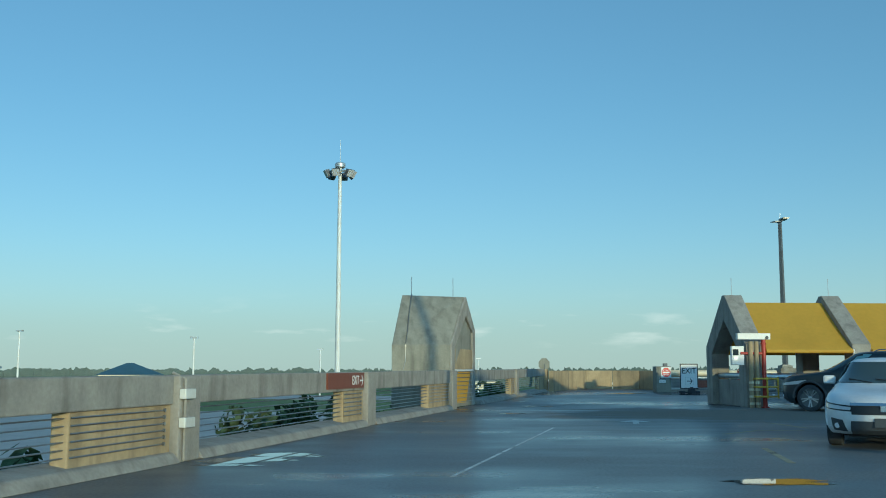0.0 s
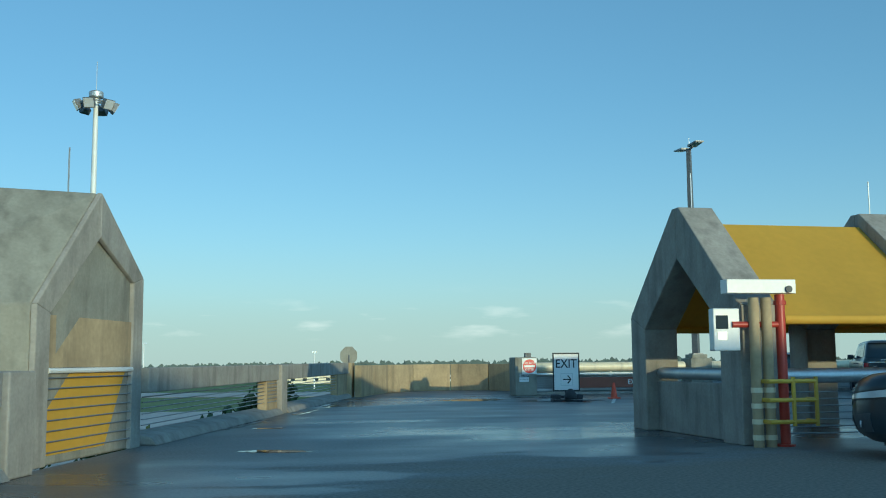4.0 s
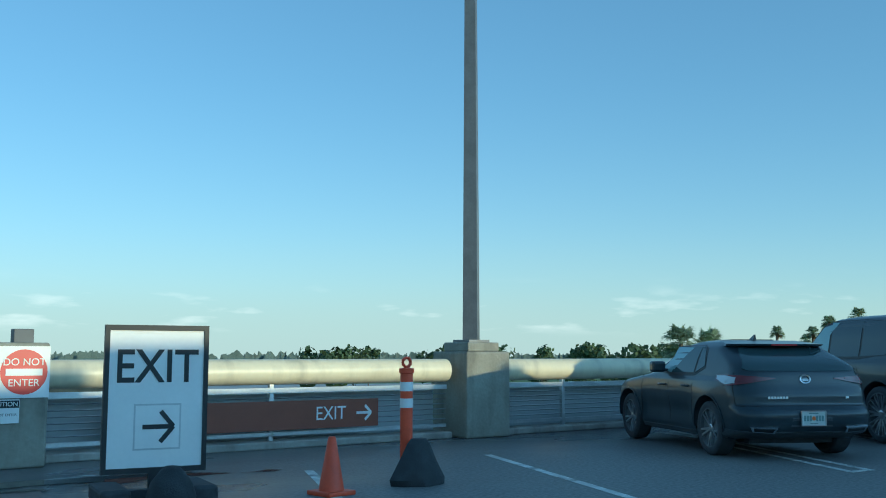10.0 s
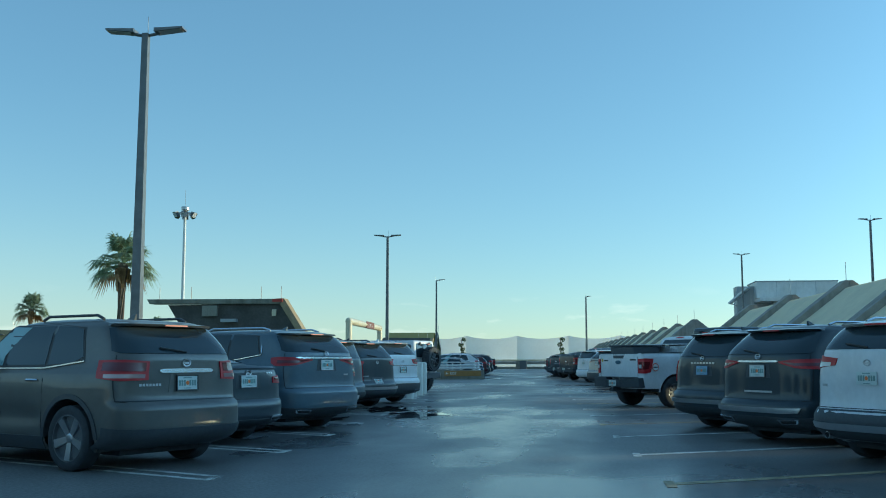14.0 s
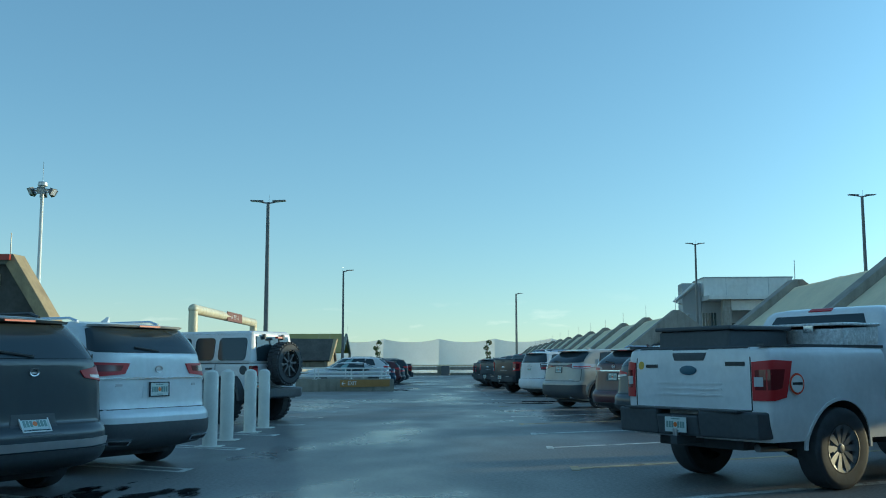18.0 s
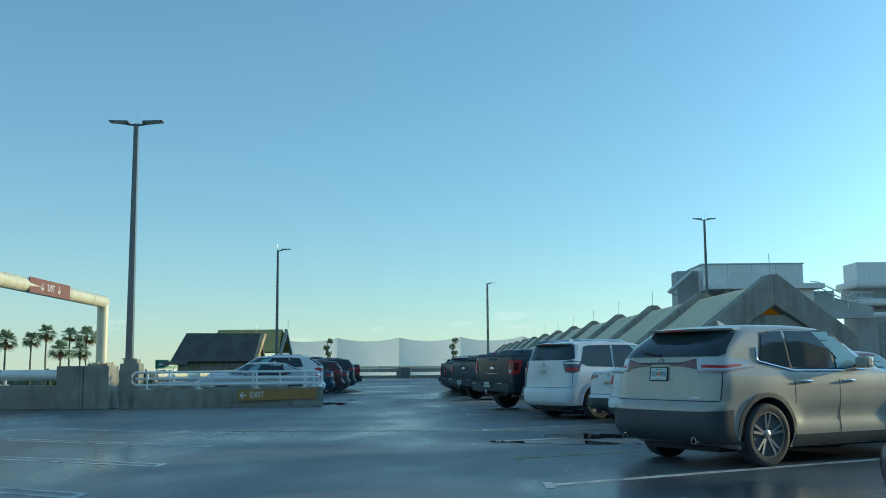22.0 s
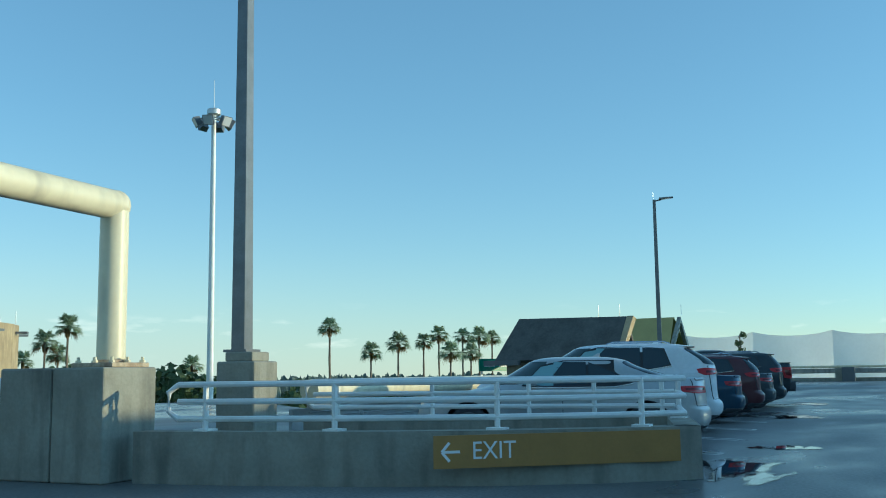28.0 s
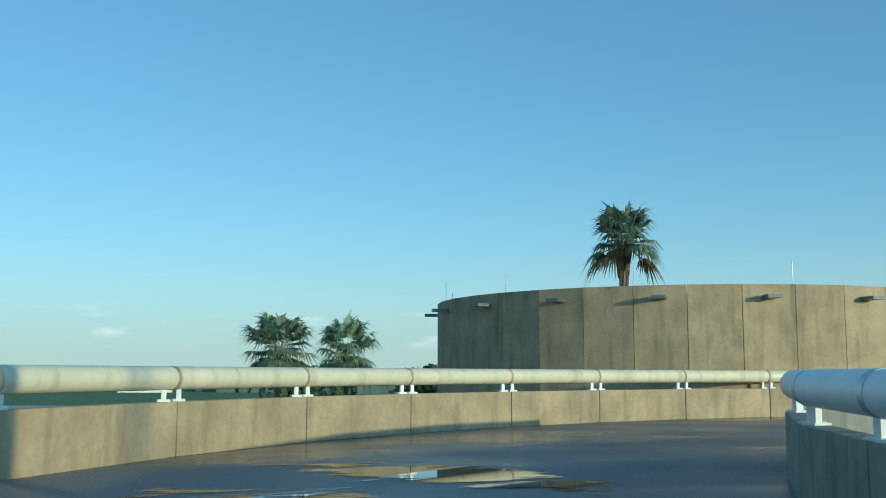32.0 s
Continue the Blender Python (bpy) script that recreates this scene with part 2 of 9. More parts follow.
def puddle_water():
    """Thin water whose edge breaks up over the uneven deck."""
    m = plain("puddle_water", (0.02, 0.022, 0.024), 0.02)
    nt = m.node_tree
    L, N = nt.links.new, nt.nodes.new
    b, out = nt.nodes["Principled BSDF"], nt.nodes["Material Output"]
    co, geo, ln, no, mp = N("ShaderNodeTexCoord"), N("ShaderNodeNewGeometry"), N("ShaderNodeVectorMath"), N("ShaderNodeTexNoise"), N("ShaderNodeMapping")
    ln.operation = "LENGTH"
    L(co.outputs["Object"], ln.inputs[0])
    mp.inputs["Scale"].default_value = (0.55, 1.5, 1.0)
    L(geo.outputs["Position"], mp.inputs[0]), L(mp.outputs[0], no.inputs["Vector"])
    no.inputs["Scale"].default_value, no.inputs["Detail"].default_value, no.inputs["Roughness"].default_value = 1.5, 5, 0.55
    k = N("ShaderNodeMath")
    k.operation = "MULTIPLY_ADD"
    k.inputs[1].default_value = 2.9
    L(no.outputs[0], k.inputs[0])
    sb = N("ShaderNodeMath")
    sb.operation = "SUBTRACT"
    sb.inputs[0].default_value = -0.78
    L(ln.outputs["Value"], sb.inputs[1]), L(sb.outputs[0], k.inputs[2])
    st = N("ShaderNodeMapRange")
    st.inputs[1].default_value, st.inputs[2].default_value = -0.12, 0.12
    L(k.outputs[0], st.inputs[0])
    tr, mx = N("ShaderNodeBsdfTransparent"), N("ShaderNodeMixShader")
    L(st.outputs[0], mx.inputs[0]), L(tr.outputs[0], mx.inputs[1]), L(b.outputs[0], mx.inputs[2]), L(mx.outputs[0], out.inputs["Surface"])
    return m


def worn_paint(name, base):
    """Road paint rubbed away in patches, so that the deck shows through."""
    m = rough_mat(name, base, 0.6, vary=0.3, scale=5, bump=0.2)
    nt = m.node_tree
    L, N = nt.links.new, nt.nodes.new
    geo, no, mr = N("ShaderNodeNewGeometry"), N("ShaderNodeTexNoise"), N("ShaderNodeMapRange")
    no.inputs["Scale"].default_value, no.inputs["Detail"].default_value, no.inputs["Roughness"].default_value = 1.1, 9, 0.72
    mr.inputs[1].default_value, mr.inputs[2].default_value, mr.inputs[4].default_value = 0.32, 0.48, 0.95
    tr, mx = N("ShaderNodeBsdfTransparent"), N("ShaderNodeMixShader")
    L(geo.outputs["Position"], no.inputs["Vector"]), L(no.outputs[0], mr.inputs[0]), L(mr.outputs[0], mx.inputs[0])
    L(tr.outputs[0], mx.inputs[1]), L(nt.nodes["Principled BSDF"].outputs[0], mx.inputs[2]), L(mx.outputs[0], nt.nodes["Material Output"].inputs["Surface"])
    return m


def leaf_mat(name, base):
    m = rough_mat(name, base, 0.6, vary=0.45, scale=3.0, bump=0.0, rnd=0.15)
    m.node_tree.nodes["Principled BSDF"].inputs["Specular IOR Level"].default_value = 0.25
    return m


def sunlit_cloth(m, amount):
    """Lets light pass through a thin cloth."""
    nt = m.node_tree
    b, out = nt.nodes["Principled BSDF"], nt.nodes["Material Output"]
    tr, mx = nt.nodes.new("ShaderNodeBsdfTranslucent"), nt.nodes.new("ShaderNodeMixShader")
    mx.inputs[0].default_value = amount
    nt.links.new(b.inputs["Base Color"].links[0].from_socket, tr.inputs["Color"])
    nt.links.new(b.outputs[0], mx.inputs[1]), nt.links.new(tr.outputs[0], mx.inputs[2]), nt.links.new(mx.outputs[0], out.inputs["Surface"])
    return m


DECK = wet_deck()
PUDDLE = puddle_water()
CONC = rough_mat("concrete", (0.33, 0.31, 0.27), 0.85, vary=0.16, scale=2.2, bump=0.4, stain=0.42)
CONC_D = rough_mat("old_concrete", (0.285, 0.275, 0.225), 0.85, vary=0.14, scale=2.4, bump=0.45, stain=0.5)
# tan base warmed further to carry the yellow of the low sun
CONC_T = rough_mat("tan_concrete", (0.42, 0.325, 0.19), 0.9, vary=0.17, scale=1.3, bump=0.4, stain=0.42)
CREAM = rough_mat("cream_paint", (0.74, 0.66, 0.46), 0.4, vary=0.06, scale=1.2, bump=0.08, stain=0.42, stain_col=(0.22, 0.19, 0.13))
BOLLARD = rough_mat("off_white_paint", (0.72, 0.72, 0.66), 0.45, vary=0.06, scale=2.5, bump=0.1, stain=0.15, stain_col=(0.3, 0.28, 0.22))
WHITE = rough_mat("white_paint", (0.78, 0.78, 0.75), 0.4, vary=0.05, scale=2.0, bump=0.06, stain=0.08)
BRONZE = rough_mat("dark_bronze", (0.165, 0.17, 0.175), 0.4, 0.3, vary=0.15, scale=4, bump=0.05)
STEEL = rough_mat("painted_steel_rim", (0.17, 0.18, 0.19), 0.45, 0.3, vary=0.12, scale=9, bump=0.05)
GALV = rough_mat("galvanised_steel", (0.55, 0.56, 0.56), 0.45, 0.7, vary=0.1, scale=3, bump=0.05)
CABLE = rough_mat("steel_cable", (0.33, 0.34, 0.34), 0.4, 0.8, vary=0.1, scale=8, bump=0.0)
YELLOW = rough_mat("yellow_canvas", (0.72, 0.45, 0.055), 0.7, vary=0.06, scale=0.8, bump=0.12)
# the yellow canvas as its north side looks, skylight and glow put into the colour
CREAMC = rough_mat("faded_cream_canvas", (0.85, 0.76, 0.53), 0.75, vary=0.08, scale=0.8, bump=0.12)
OLIVE = rough_mat("dull_yellow_canvas", (0.42, 0.34, 0.12), 0.75, vary=0.06, scale=0.8, bump=0.1)
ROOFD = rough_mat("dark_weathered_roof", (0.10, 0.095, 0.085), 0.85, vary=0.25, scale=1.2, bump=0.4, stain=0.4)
YPAINT = rough_mat("yellow_paint", (0.62, 0.42, 0.05), 0.45, vary=0.12, scale=6, bump=0.1, stain=0.2)
REDP = rough_mat("red_paint", (0.42, 0.05, 0.03), 0.4, vary=0.1, scale=5, bump=0.08, stain=0.2)
BROWN = rough_mat("brown_sign_paint", (0.20, 0.065, 0.035), 0.5, vary=0.06, scale=3, bump=0.03)
OCHRE = rough_mat("ochre_sign_paint", (0.34, 0.19, 0.05), 0.5, vary=0.08, scale=3, bump=0.03)
SIGNW = rough_mat("sign_white", (0.8, 0.8, 0.78), 0.45, vary=0.03, scale=3, bump=0.0)
INK = plain("sign_black", (0.02, 0.022, 0.024), 0.5)
SIGNR = plain("sign_red", (0.55, 0.03, 0.03), 0.4)
ORANGE = rough_mat("orange_plastic", (0.62, 0.085, 0.03), 0.45, vary=0.1, scale=6, bump=0.03)
RUBBER = rough_mat("rubber", (0.045, 0.050, 0.056), 0.75, vary=0.2, scale=12, bump=0.15)
PLAST = rough_mat("black_plastic", (0.060, 0.068, 0.076), 0.55, vary=0.1, scale=20, bump=0.12)
RUST = rough_mat("rusty_paint", (0.45, 0.36, 0.25), 0.8, vary=0.35, scale=9, bump=0.4, stain=0.8, stain_col=(0.2, 0.06, 0.02))
CHROME = plain("chrome", (0.72, 0.75, 0.79), 0.24, 1.0)
ALLOY = rough_mat("alloy", (0.5, 0.51, 0.53), 0.28, 0.9, vary=0.05, scale=9, bump=0.0)
GLASSD = plain("tinted_glass", (0.036, 0.05, 0.06), 0.05)
GLASSW = plain("windscreen_glass", (0.06, 0.085, 0.09), 0.03)
# opaque front-door glass; the sky seen through it is put into the base
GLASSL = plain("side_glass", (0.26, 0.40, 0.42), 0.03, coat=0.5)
LAMP_R = plain("tail_lamp_red", (0.40, 0.014, 0.02), 0.42, coat=0.06)
LAMP_C = plain("tail_lamp_clear", (0.42, 0.30, 0.30), 0.12, 0.3, coat=0.8)
LAMP_S = plain("tail_lamp_smoked", (0.07, 0.05, 0.052), 0.12, coat=0.8)
LAMP_D = plain("tail_lamp_dark", (0.12, 0.012, 0.016), 0.15, coat=0.5)
PLATE_BLUE = rough_mat("plate_blue", (0.30, 0.45, 0.62), 0.4, vary=0.05, scale=12, bump=0.0)
TREAD = rough_mat("chequer_plate", (0.62, 0.63, 0.64), 0.32, 0.8, vary=0.25, scale=30, bump=0.5)
LAMP_W = plain("lamp_clear", (0.55, 0.56, 0.58), 0.1, coat=0.9)
PLATE = rough_mat("plate_white", (0.62, 0.68, 0.66), 0.4, vary=0.05, scale=12, bump=0.0)
PLATEB = plain("plate_print", (0.22, 0.32, 0.30), 0.4)
PLATEO = plain("plate_orange", (0.7, 0.2, 0.05), 0.4)
LINEW = worn_paint("worn_white_line", (0.66, 0.66, 0.62))
LINEY = worn_paint("worn_yellow_line", (0.40, 0.34, 0.20))
BARK = rough_mat("palm_bark", (0.21, 0.16, 0.12), 0.9, vary=0.3, scale=7, bump=0.6)
FROND = leaf_mat("palm_leaf", (0.33, 0.39, 0.25))
FROND_D = leaf_mat("dry_palm_leaf", (0.3, 0.2, 0.1))
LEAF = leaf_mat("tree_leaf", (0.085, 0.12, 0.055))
# leaf green paled and blued to carry the haze of distance
HAZED_LEAF = leaf_mat("distant_leaf", (0.115, 0.15, 0.135))
GRASS = rough_mat("grass", (0.11, 0.17, 0.045), 0.9, vary=0.25, scale=0.08, bump=0.3)
APRON = rough_mat("apron_concrete", (0.42, 0.42, 0.40), 0.85, vary=0.1, scale=0.05, bump=0.2)
FABRIC = rough_mat("white_fabric", (0.85, 0.86, 0.87), 0.7, vary=0.04, scale=0.3, bump=0.05)
GREYP = rough_mat("grey_panel", (0.42, 0.44, 0.45), 0.6, vary=0.06, scale=0.5, bump=0.08, stain=0.1)
DGREY = rough_mat("dark_grey_panel", (0.13, 0.135, 0.14), 0.6, vary=0.08, scale=0.6, bump=0.08)
BLUEROOF = rough_mat("blue_roof", (0.06, 0.12, 0.17), 0.5, vary=0.1, scale=0.4, bump=0.1)
BAG = rough_mat("dark_canvas_bag", (0.03, 0.034, 0.038), 0.7, vary=0.25, scale=8, bump=0.5)
GREEN = plain("sign_green", (0.02, 0.22, 0.13), 0.4)
for m_, k_ in ((YELLOW, 0.3), (CREAMC, 0.15), (FABRIC, 0.5), (FROND, 0.58), (FROND_D, 0.4), (LEAF, 0.25)):
    sunlit_cloth(m_, k_)


# ---- mesh tools ----
class MB:
    """Vertices and faces gathered into one mesh."""

    def __init__(self):
        self.v, self.f = [], []

    def add(self, verts, faces):
        o = len(self.v)
        self.v += [tuple(p) for p in verts]
        self.f += [tuple(o + i for i in q) for q in faces]
        return self

    def box(self, x0, x1, y0, y1, z0, z1, m=None):
        p = [Vector((x, y, z)) for z in (z0, z1) for x, y in ((x0, y0), (x1, y0), (x1, y1), (x0, y1))]
        if m:
            p = [m @ q for q in p]
        return self.add(p, [(3, 2, 1, 0), (4, 5, 6, 7), (0, 1, 5, 4), (1, 2, 6, 5), (2, 3, 7, 6), (3, 0, 4, 7)])

    def prism(self, low, high):
        """Two loops of equal length, capped."""
        n = len(low)
        return self.add(list(low) + list(high), [tuple(range(n))[::-1], tuple(range(n, 2 * n))] + [(i, (i + 1) % n, n + (i + 1) % n, n + i) for i in range(n)])

    def tube(self, pts, r, n=8, caps=True):
        """A round bar along points; r a number or one a point."""
        pts = [Vector(p) for p in pts]
        rs = r if isinstance(r, (list, tuple)) else [r] * len(pts)
        rings = []
        for i, p in enumerate(pts):
            a, b = pts[max(0, i - 1)], pts[min(len(pts) - 1, i + 1)]
            d = (b - a).normalized()
            u = d.cross(Vector((0, 0, 1)))
            if u.length < 1e-3:
                u = Vector((1, 0, 0))
            u.normalize()
            w = u.cross(d)
            rings.append([p + (u * math.cos(t) + w * math.sin(t)) * rs[i] for t in [2 * math.pi * k / n for k in range(n)]])
        vs = [q for ring in rings for q in ring]
        fs = [(i * n + k, i * n + (k + 1) % n, (i + 1) * n + (k + 1) % n, (i + 1) * n + k) for i in range(len(pts) - 1) for k in range(n)]
        if caps:
            fs += [tuple(range(n))[::-1], tuple((len(pts) - 1) * n + k for k in range(n))]
        return self.add(vs, fs)

    def lathe(self, prof, n=16, m=None, caps=True):
        """prof: (radius, z) from bottom to top, about z."""
        vs = [Vector((r * math.cos(2 * math.pi * k / n), r * math.sin(2 * math.pi * k / n), z)) for r, z in prof for k in range(n)]
        if m:
            vs = [m @ q for q in vs]
        fs = [(i * n + k, i * n + (k + 1) % n, (i + 1) * n + (k + 1) % n, (i + 1) * n + k) for i in range(len(prof) - 1) for k in range(n)]
        if caps:
            fs += [tuple(range(n))[::-1], tuple((len(prof) - 1) * n + k for k in range(n))]
        return self.add(vs, fs)

    def wall(self, pts, z0, z1, t):
        """A wall of thickness t to the left of a line of plan points; z0, z1 numbers."""
        pts = [Vector((p[0], p[1], 0)) for p in pts]
        out = []
        for i, p in enumerate(pts):
            a, b = pts[max(0, i - 1)], pts[min(len(pts) - 1, i + 1)]
            d = (b - a).normalized()
            out.append(p + Vector((-d.y, d.x, 0)) * t)
        n = len(pts)
        vs = []
        for i in range(n):
            for q, z in ((pts[i], z0), (out[i], z0), (out[i], z1), (pts[i], z1)):
                vs.append((q.x, q.y, z))
        fs = [(0, 1, 2, 3), (4 * n - 1, 4 * n - 2, 4 * n - 3, 4 * n - 4)]
        for i in range(n - 1):
            for k in range(4):
                fs.append((4 * i + k, 4 * i + 4 + k, 4 * i + 4 + (k + 1) % 4, 4 * i + (k + 1) % 4))
        return self.add(vs, fs)

    def mesh(self, name, mat, smooth=False):
        me = bpy.data.meshes.new(name)
        me.from_pydata(self.v, [], self.f)
        bm = bmesh.new()
        bm.from_mesh(me)
        bmesh.ops.recalc_face_normals(bm, faces=bm.faces)
        bm.to_mesh(me)
        bm.free()
        me.materials.append(mat)
        if smooth:
            me.shade_smooth()
            me.set_sharp_from_angle(angle=radians(38))
        return me


def part(name, mb, mat, parent=None, label="", smooth=False, bevel=0.0):
    ob = new(name, mb.mesh(name, mat, smooth) if isinstance(mb, MB) else mb)
    if parent:
        ob.parent = parent
    if label:
        tagged(ob, label)
    if bevel:
        b = ob.modifiers.new("worn_edge", "BEVEL")
        b.width, b.segments, b.limit_method, b.angle_limit = bevel, 2, "ANGLE", radians(40)
    return ob


def thing(name, at, rz, label, category, group="", kind=""):
    ob = new(name)
    ob.matrix_basis = pose(*at, 0, 0, rz)
    return tagged(ob, label, category, group, kind)


def solid(name, mb, mat, label, category, kind="", group="", smooth=False, bevel=0.0):
    return tagged(part(name, mb, mat, None, "", smooth, bevel), label, category, group, kind)


def words(text, size, mat, m, parent, name="lettering", depth=0.004, squash=1.0, bold=0.0):
    """Raised letters, centred, in the xz plane of m, facing -y."""
    cu = bpy.data.curves.new(name, "FONT")
    cu.body, cu.size, cu.extrude, cu.align_x, cu.align_y, cu.offset = text, size, depth, "CENTER", "CENTER", bold
    ob = bpy.data.objects.new(name, cu)
    dg = bpy.context.evaluated_depsgraph_get()
    scene.collection.objects.link(ob)
    dg.update()
    me = bpy.data.meshes.new_from_object(ob.evaluated_get(dg))
    bpy.data.objects.remove(ob)
    me.transform(m @ Matrix.Rotation(radians(90), 4, "X") @ Matrix.Diagonal((squash, 1, 1, 1)))
    me.materials.clear()
    me.materials.append(mat)
    return part(name, me, mat, parent)


def arrow(w, h, mat, m, parent, flip=False):
    """A bold arrow in the xz plane of m."""
    s = -1 if flip else 1
    mb = MB()
    t = 0.075 * w * 2
    def bar(a, b):
        a, b = Vector((a[0] * s, 0, a[1])), Vector((b[0] * s, 0, b[1]))
        d = (b - a).normalized()
        n = Vector((-d.z, 0, d.x)) * t / 2
        y = Vector((0, -0.004, 0))
        mb.prism([m @ p for p in (a - n, b - n, b + n, a + n)], [m @ (p + y) for p in (a - n, b - n, b + n, a + n)])
    bar((-w / 2, 0), (w / 2 - t * 0.4, 0))
    bar((w / 2, 0), (w * 0.08, h / 2))
    bar((w / 2, 0), (w * 0.08, -h / 2))
    return part("arrow", mb, mat, parent)


def deck_y(x):
    """Ridge line of the canopy walk; the whole deck lies square to it."""
    return 34.45 + 0.051 * (x - 10)


AX = math.degrees(math.atan(0.051))


# ---- ground, deck and distance ----
TILT_X, TILT_Y = 0.0085, 0.004


def ground_z(x, y):
    return -12.5 - TILT_X * (x - 50) - TILT_Y * (y - 50)


mb = MB()
N = 24
span = [-4500 + 9000 * i / N for i in range(N + 1)]
mb.add([(x, y, ground_z(x, y)) for y in span for x in span], [(j * (N + 1) + i, j * (N + 1) + i + 1, (j + 1) * (N + 1) + i + 1, (j + 1) * (N + 1) + i) for j in range(N) for i in range(N)])
solid("ground", mb, GRASS, "flat green airfield ground reaching the horizon", "ground", "structure")


def sheet(name, pts, dz, mat, label):
    m_ = MB()
    m_.prism([(x, y, ground_z(x, y) + dz - 0.05) for x, y in pts], [(x, y, ground_z(x, y) + dz) for x, y in pts])
    return solid(name, m_, mat, label, "road", "structure")


sheet("apron", [(-400, 105), (60, 122), (60, 330), (-400, 300)], 0.12, APRON, "pale concrete airport apron below the garage")
sheet("service_road", [(-200, 40), (-12, 55), (60, 82), (60, 92), (-12, 66), (-200, 52)], 0.12, APRON, "grey service road below the garage")
sheet("far_runway", [(-900, 420), (900, 520), (900, 600), (-900, 500)], 0.15, APRON, "long pale runway across the grass")

mb = MB()
outline = [(-19.0, -60), (190, -60), (190, 64), (92, 60), (106, 66), (118, 78), (112, 90), (102, 85.4), (93.3, 83.3), (85.5, 77.2), (80.4, 71), (76.2, 58.6), (60, 57.6), (14, 55.2), (13.6, 58), (12.2, 60.6), (10.6, 61.7), (8.6, 61.0), (7.2, 58.6), (5.5, 54.6), (-3.6, 13.2)]
mb.prism([(x, y, -0.45) for x, y in outline], [(x, y, 0) for x, y in outline])
solid("parking_deck", mb, DECK, "dark wet sealed concrete rooftop parking deck", "floor", "structure")

mb = MB()
mb.prism([(x + 0.02, y, -12.3) for x, y in outline], [(x + 0.02, y, -0.46) for x, y in outline])
solid("garage_storeys", mb, CONC_D, "concrete garage storeys below the roof deck", "building", "structure")


# out of view: added to keep the low sun off the deck
mb = MB().box(20.5, 120, -12.6, -12.0, 0, 7.8)
solid("south_building_wall", mb, CONC, "unseen wall added south of the deck to shade it", "wall", "structure")

# ---- parapet with beam, posts and cables along the west side ----
P0, P1 = Vector((-9.41, -13.91, 0)), Vector((5.44, 53.82, 0))
PD = (P1 - P0).normalized()


def along(y):
    return P0 + PD * ((y - P0.y) / PD.y)


def lift(y):
    """The parapet climbs a little along the deck."""
    return 0.02 + 0.0023 * (y - 10)


def beam_run(ya, yb, label):
    a, b = along(ya), along(yb)
    ob = thing("parapet", (a.x, a.y, 0), math.degrees(math.atan2(PD.y, PD.x)), label, "parapet", "west parapet bays", "structure")
    ln = (b - a).length
    za, zb = lift(ya), lift(yb)
    part("beam", MB().prism([(0, 0.02, 0.72 + za), (ln, 0.02, 0.72 + zb), (ln, 0.30, 0.72 + zb), (0, 0.30, 0.72 + za)], [(0, 0.02, 1.10 + za), (ln, 0.02, 1.10 + zb), (ln, 0.30, 1.10 + zb), (0, 0.30, 1.10 + za)]), CONC, ob, bevel=0.02)
    part("kerb", MB().prism([(0, -0.12, 0), (ln, -0.12, 0), (ln, 0.40, 0), (0, 0.40, 0)], [(0, -0.02, 0.13), (ln, -0.02, 0.13), (ln, 0.40, 0.20), (0, 0.40, 0.20)]), CONC, ob, bevel=0.03)
    for k in range(6):
        part("cable", MB().tube([(0, 0.12, 0.23 + za + k * 0.085), (ln, 0.12, 0.23 + zb + k * 0.085)], 0.010, 6), CABLE, ob)
    return ob


def post(y, panel=1.5):
    a = along(y)
    ob = thing("parapet_post", (a.x, a.y, 0), math.degrees(math.atan2(PD.y, PD.x)), "weathered concrete parapet post with cable anchors", "post", "west parapet posts", "structure")
    dz = lift(y)
    part("post", MB().box(-0.32, 0.30, -0.06, 0.36, 0, 1.10 + dz), CONC, ob, bevel=0.025)
    part("anchor_panel", MB().box(-0.32 - panel, -0.321, 0.06, 0.28, 0.0, 0.719 + dz), CONC_T, ob, "tan concrete anchor panel with sunlight in its colour", bevel=0.02)
    for k in range(6):
        part("cable_anchor", MB().tube([(-0.52, 0.058, 0.23 + dz + k * 0.085), (-0.52, 0.03, 0.23 + dz + k * 0.085)], 0.024, 8), CABLE, ob)
        part("cable_end", MB().tube([(-0.52, 0.045, 0.23 + dz + k * 0.085), (-0.32 - panel, 0.03, 0.23 + dz + k * 0.085)], 0.010, 6), CABLE, ob)
    return ob


for ya, yb in ((-13.5, -4.2), (-3.8, 4.4), (4.8, 13.1), (13.72, 21.45), (22.07, 30.1), (34.5, 43.3), (43.92, 54.2)):
    beam_run(ya, yb, "weathered concrete parapet beam over steel cables")
for y, pn in ((-4.0, 1.8), (4.6, 2.0), (13.42, 2.3), (21.77, 1.35), (30.4, 2.7), (43.6, 1.1)):
    post(y, pn)
a = along(13.25)
ob = thing("junction_boxes", (a.x + 0.0, a.y, 0), math.degrees(math.atan2(PD.y, PD.x)), "grey conduit with two junction boxes on a post", "conduit")
part("conduit", MB().tube([(-0.05, -0.09, 0.02), (-0.05, -0.09, 1.08), (-0.05, 0.1, 1.16)], 0.022, 8), CONC, ob)
for z in (0.45, 0.82):
    part("box", MB().box(-0.17, 0.12, -0.16, -0.063, z, z + 0.13), BOLLARD, ob, bevel=0.012)
a = along(19.0)
ob = thing("exit_sign", (a.x, a.y, 0), math.degrees(math.atan2(PD.y, PD.x)), "red-brown exit sign with arrow on the parapet beam", "sign")
part("panel", MB().box(0, 2.36, -0.012, 0.018, 0.82, 1.13), BROWN, ob)
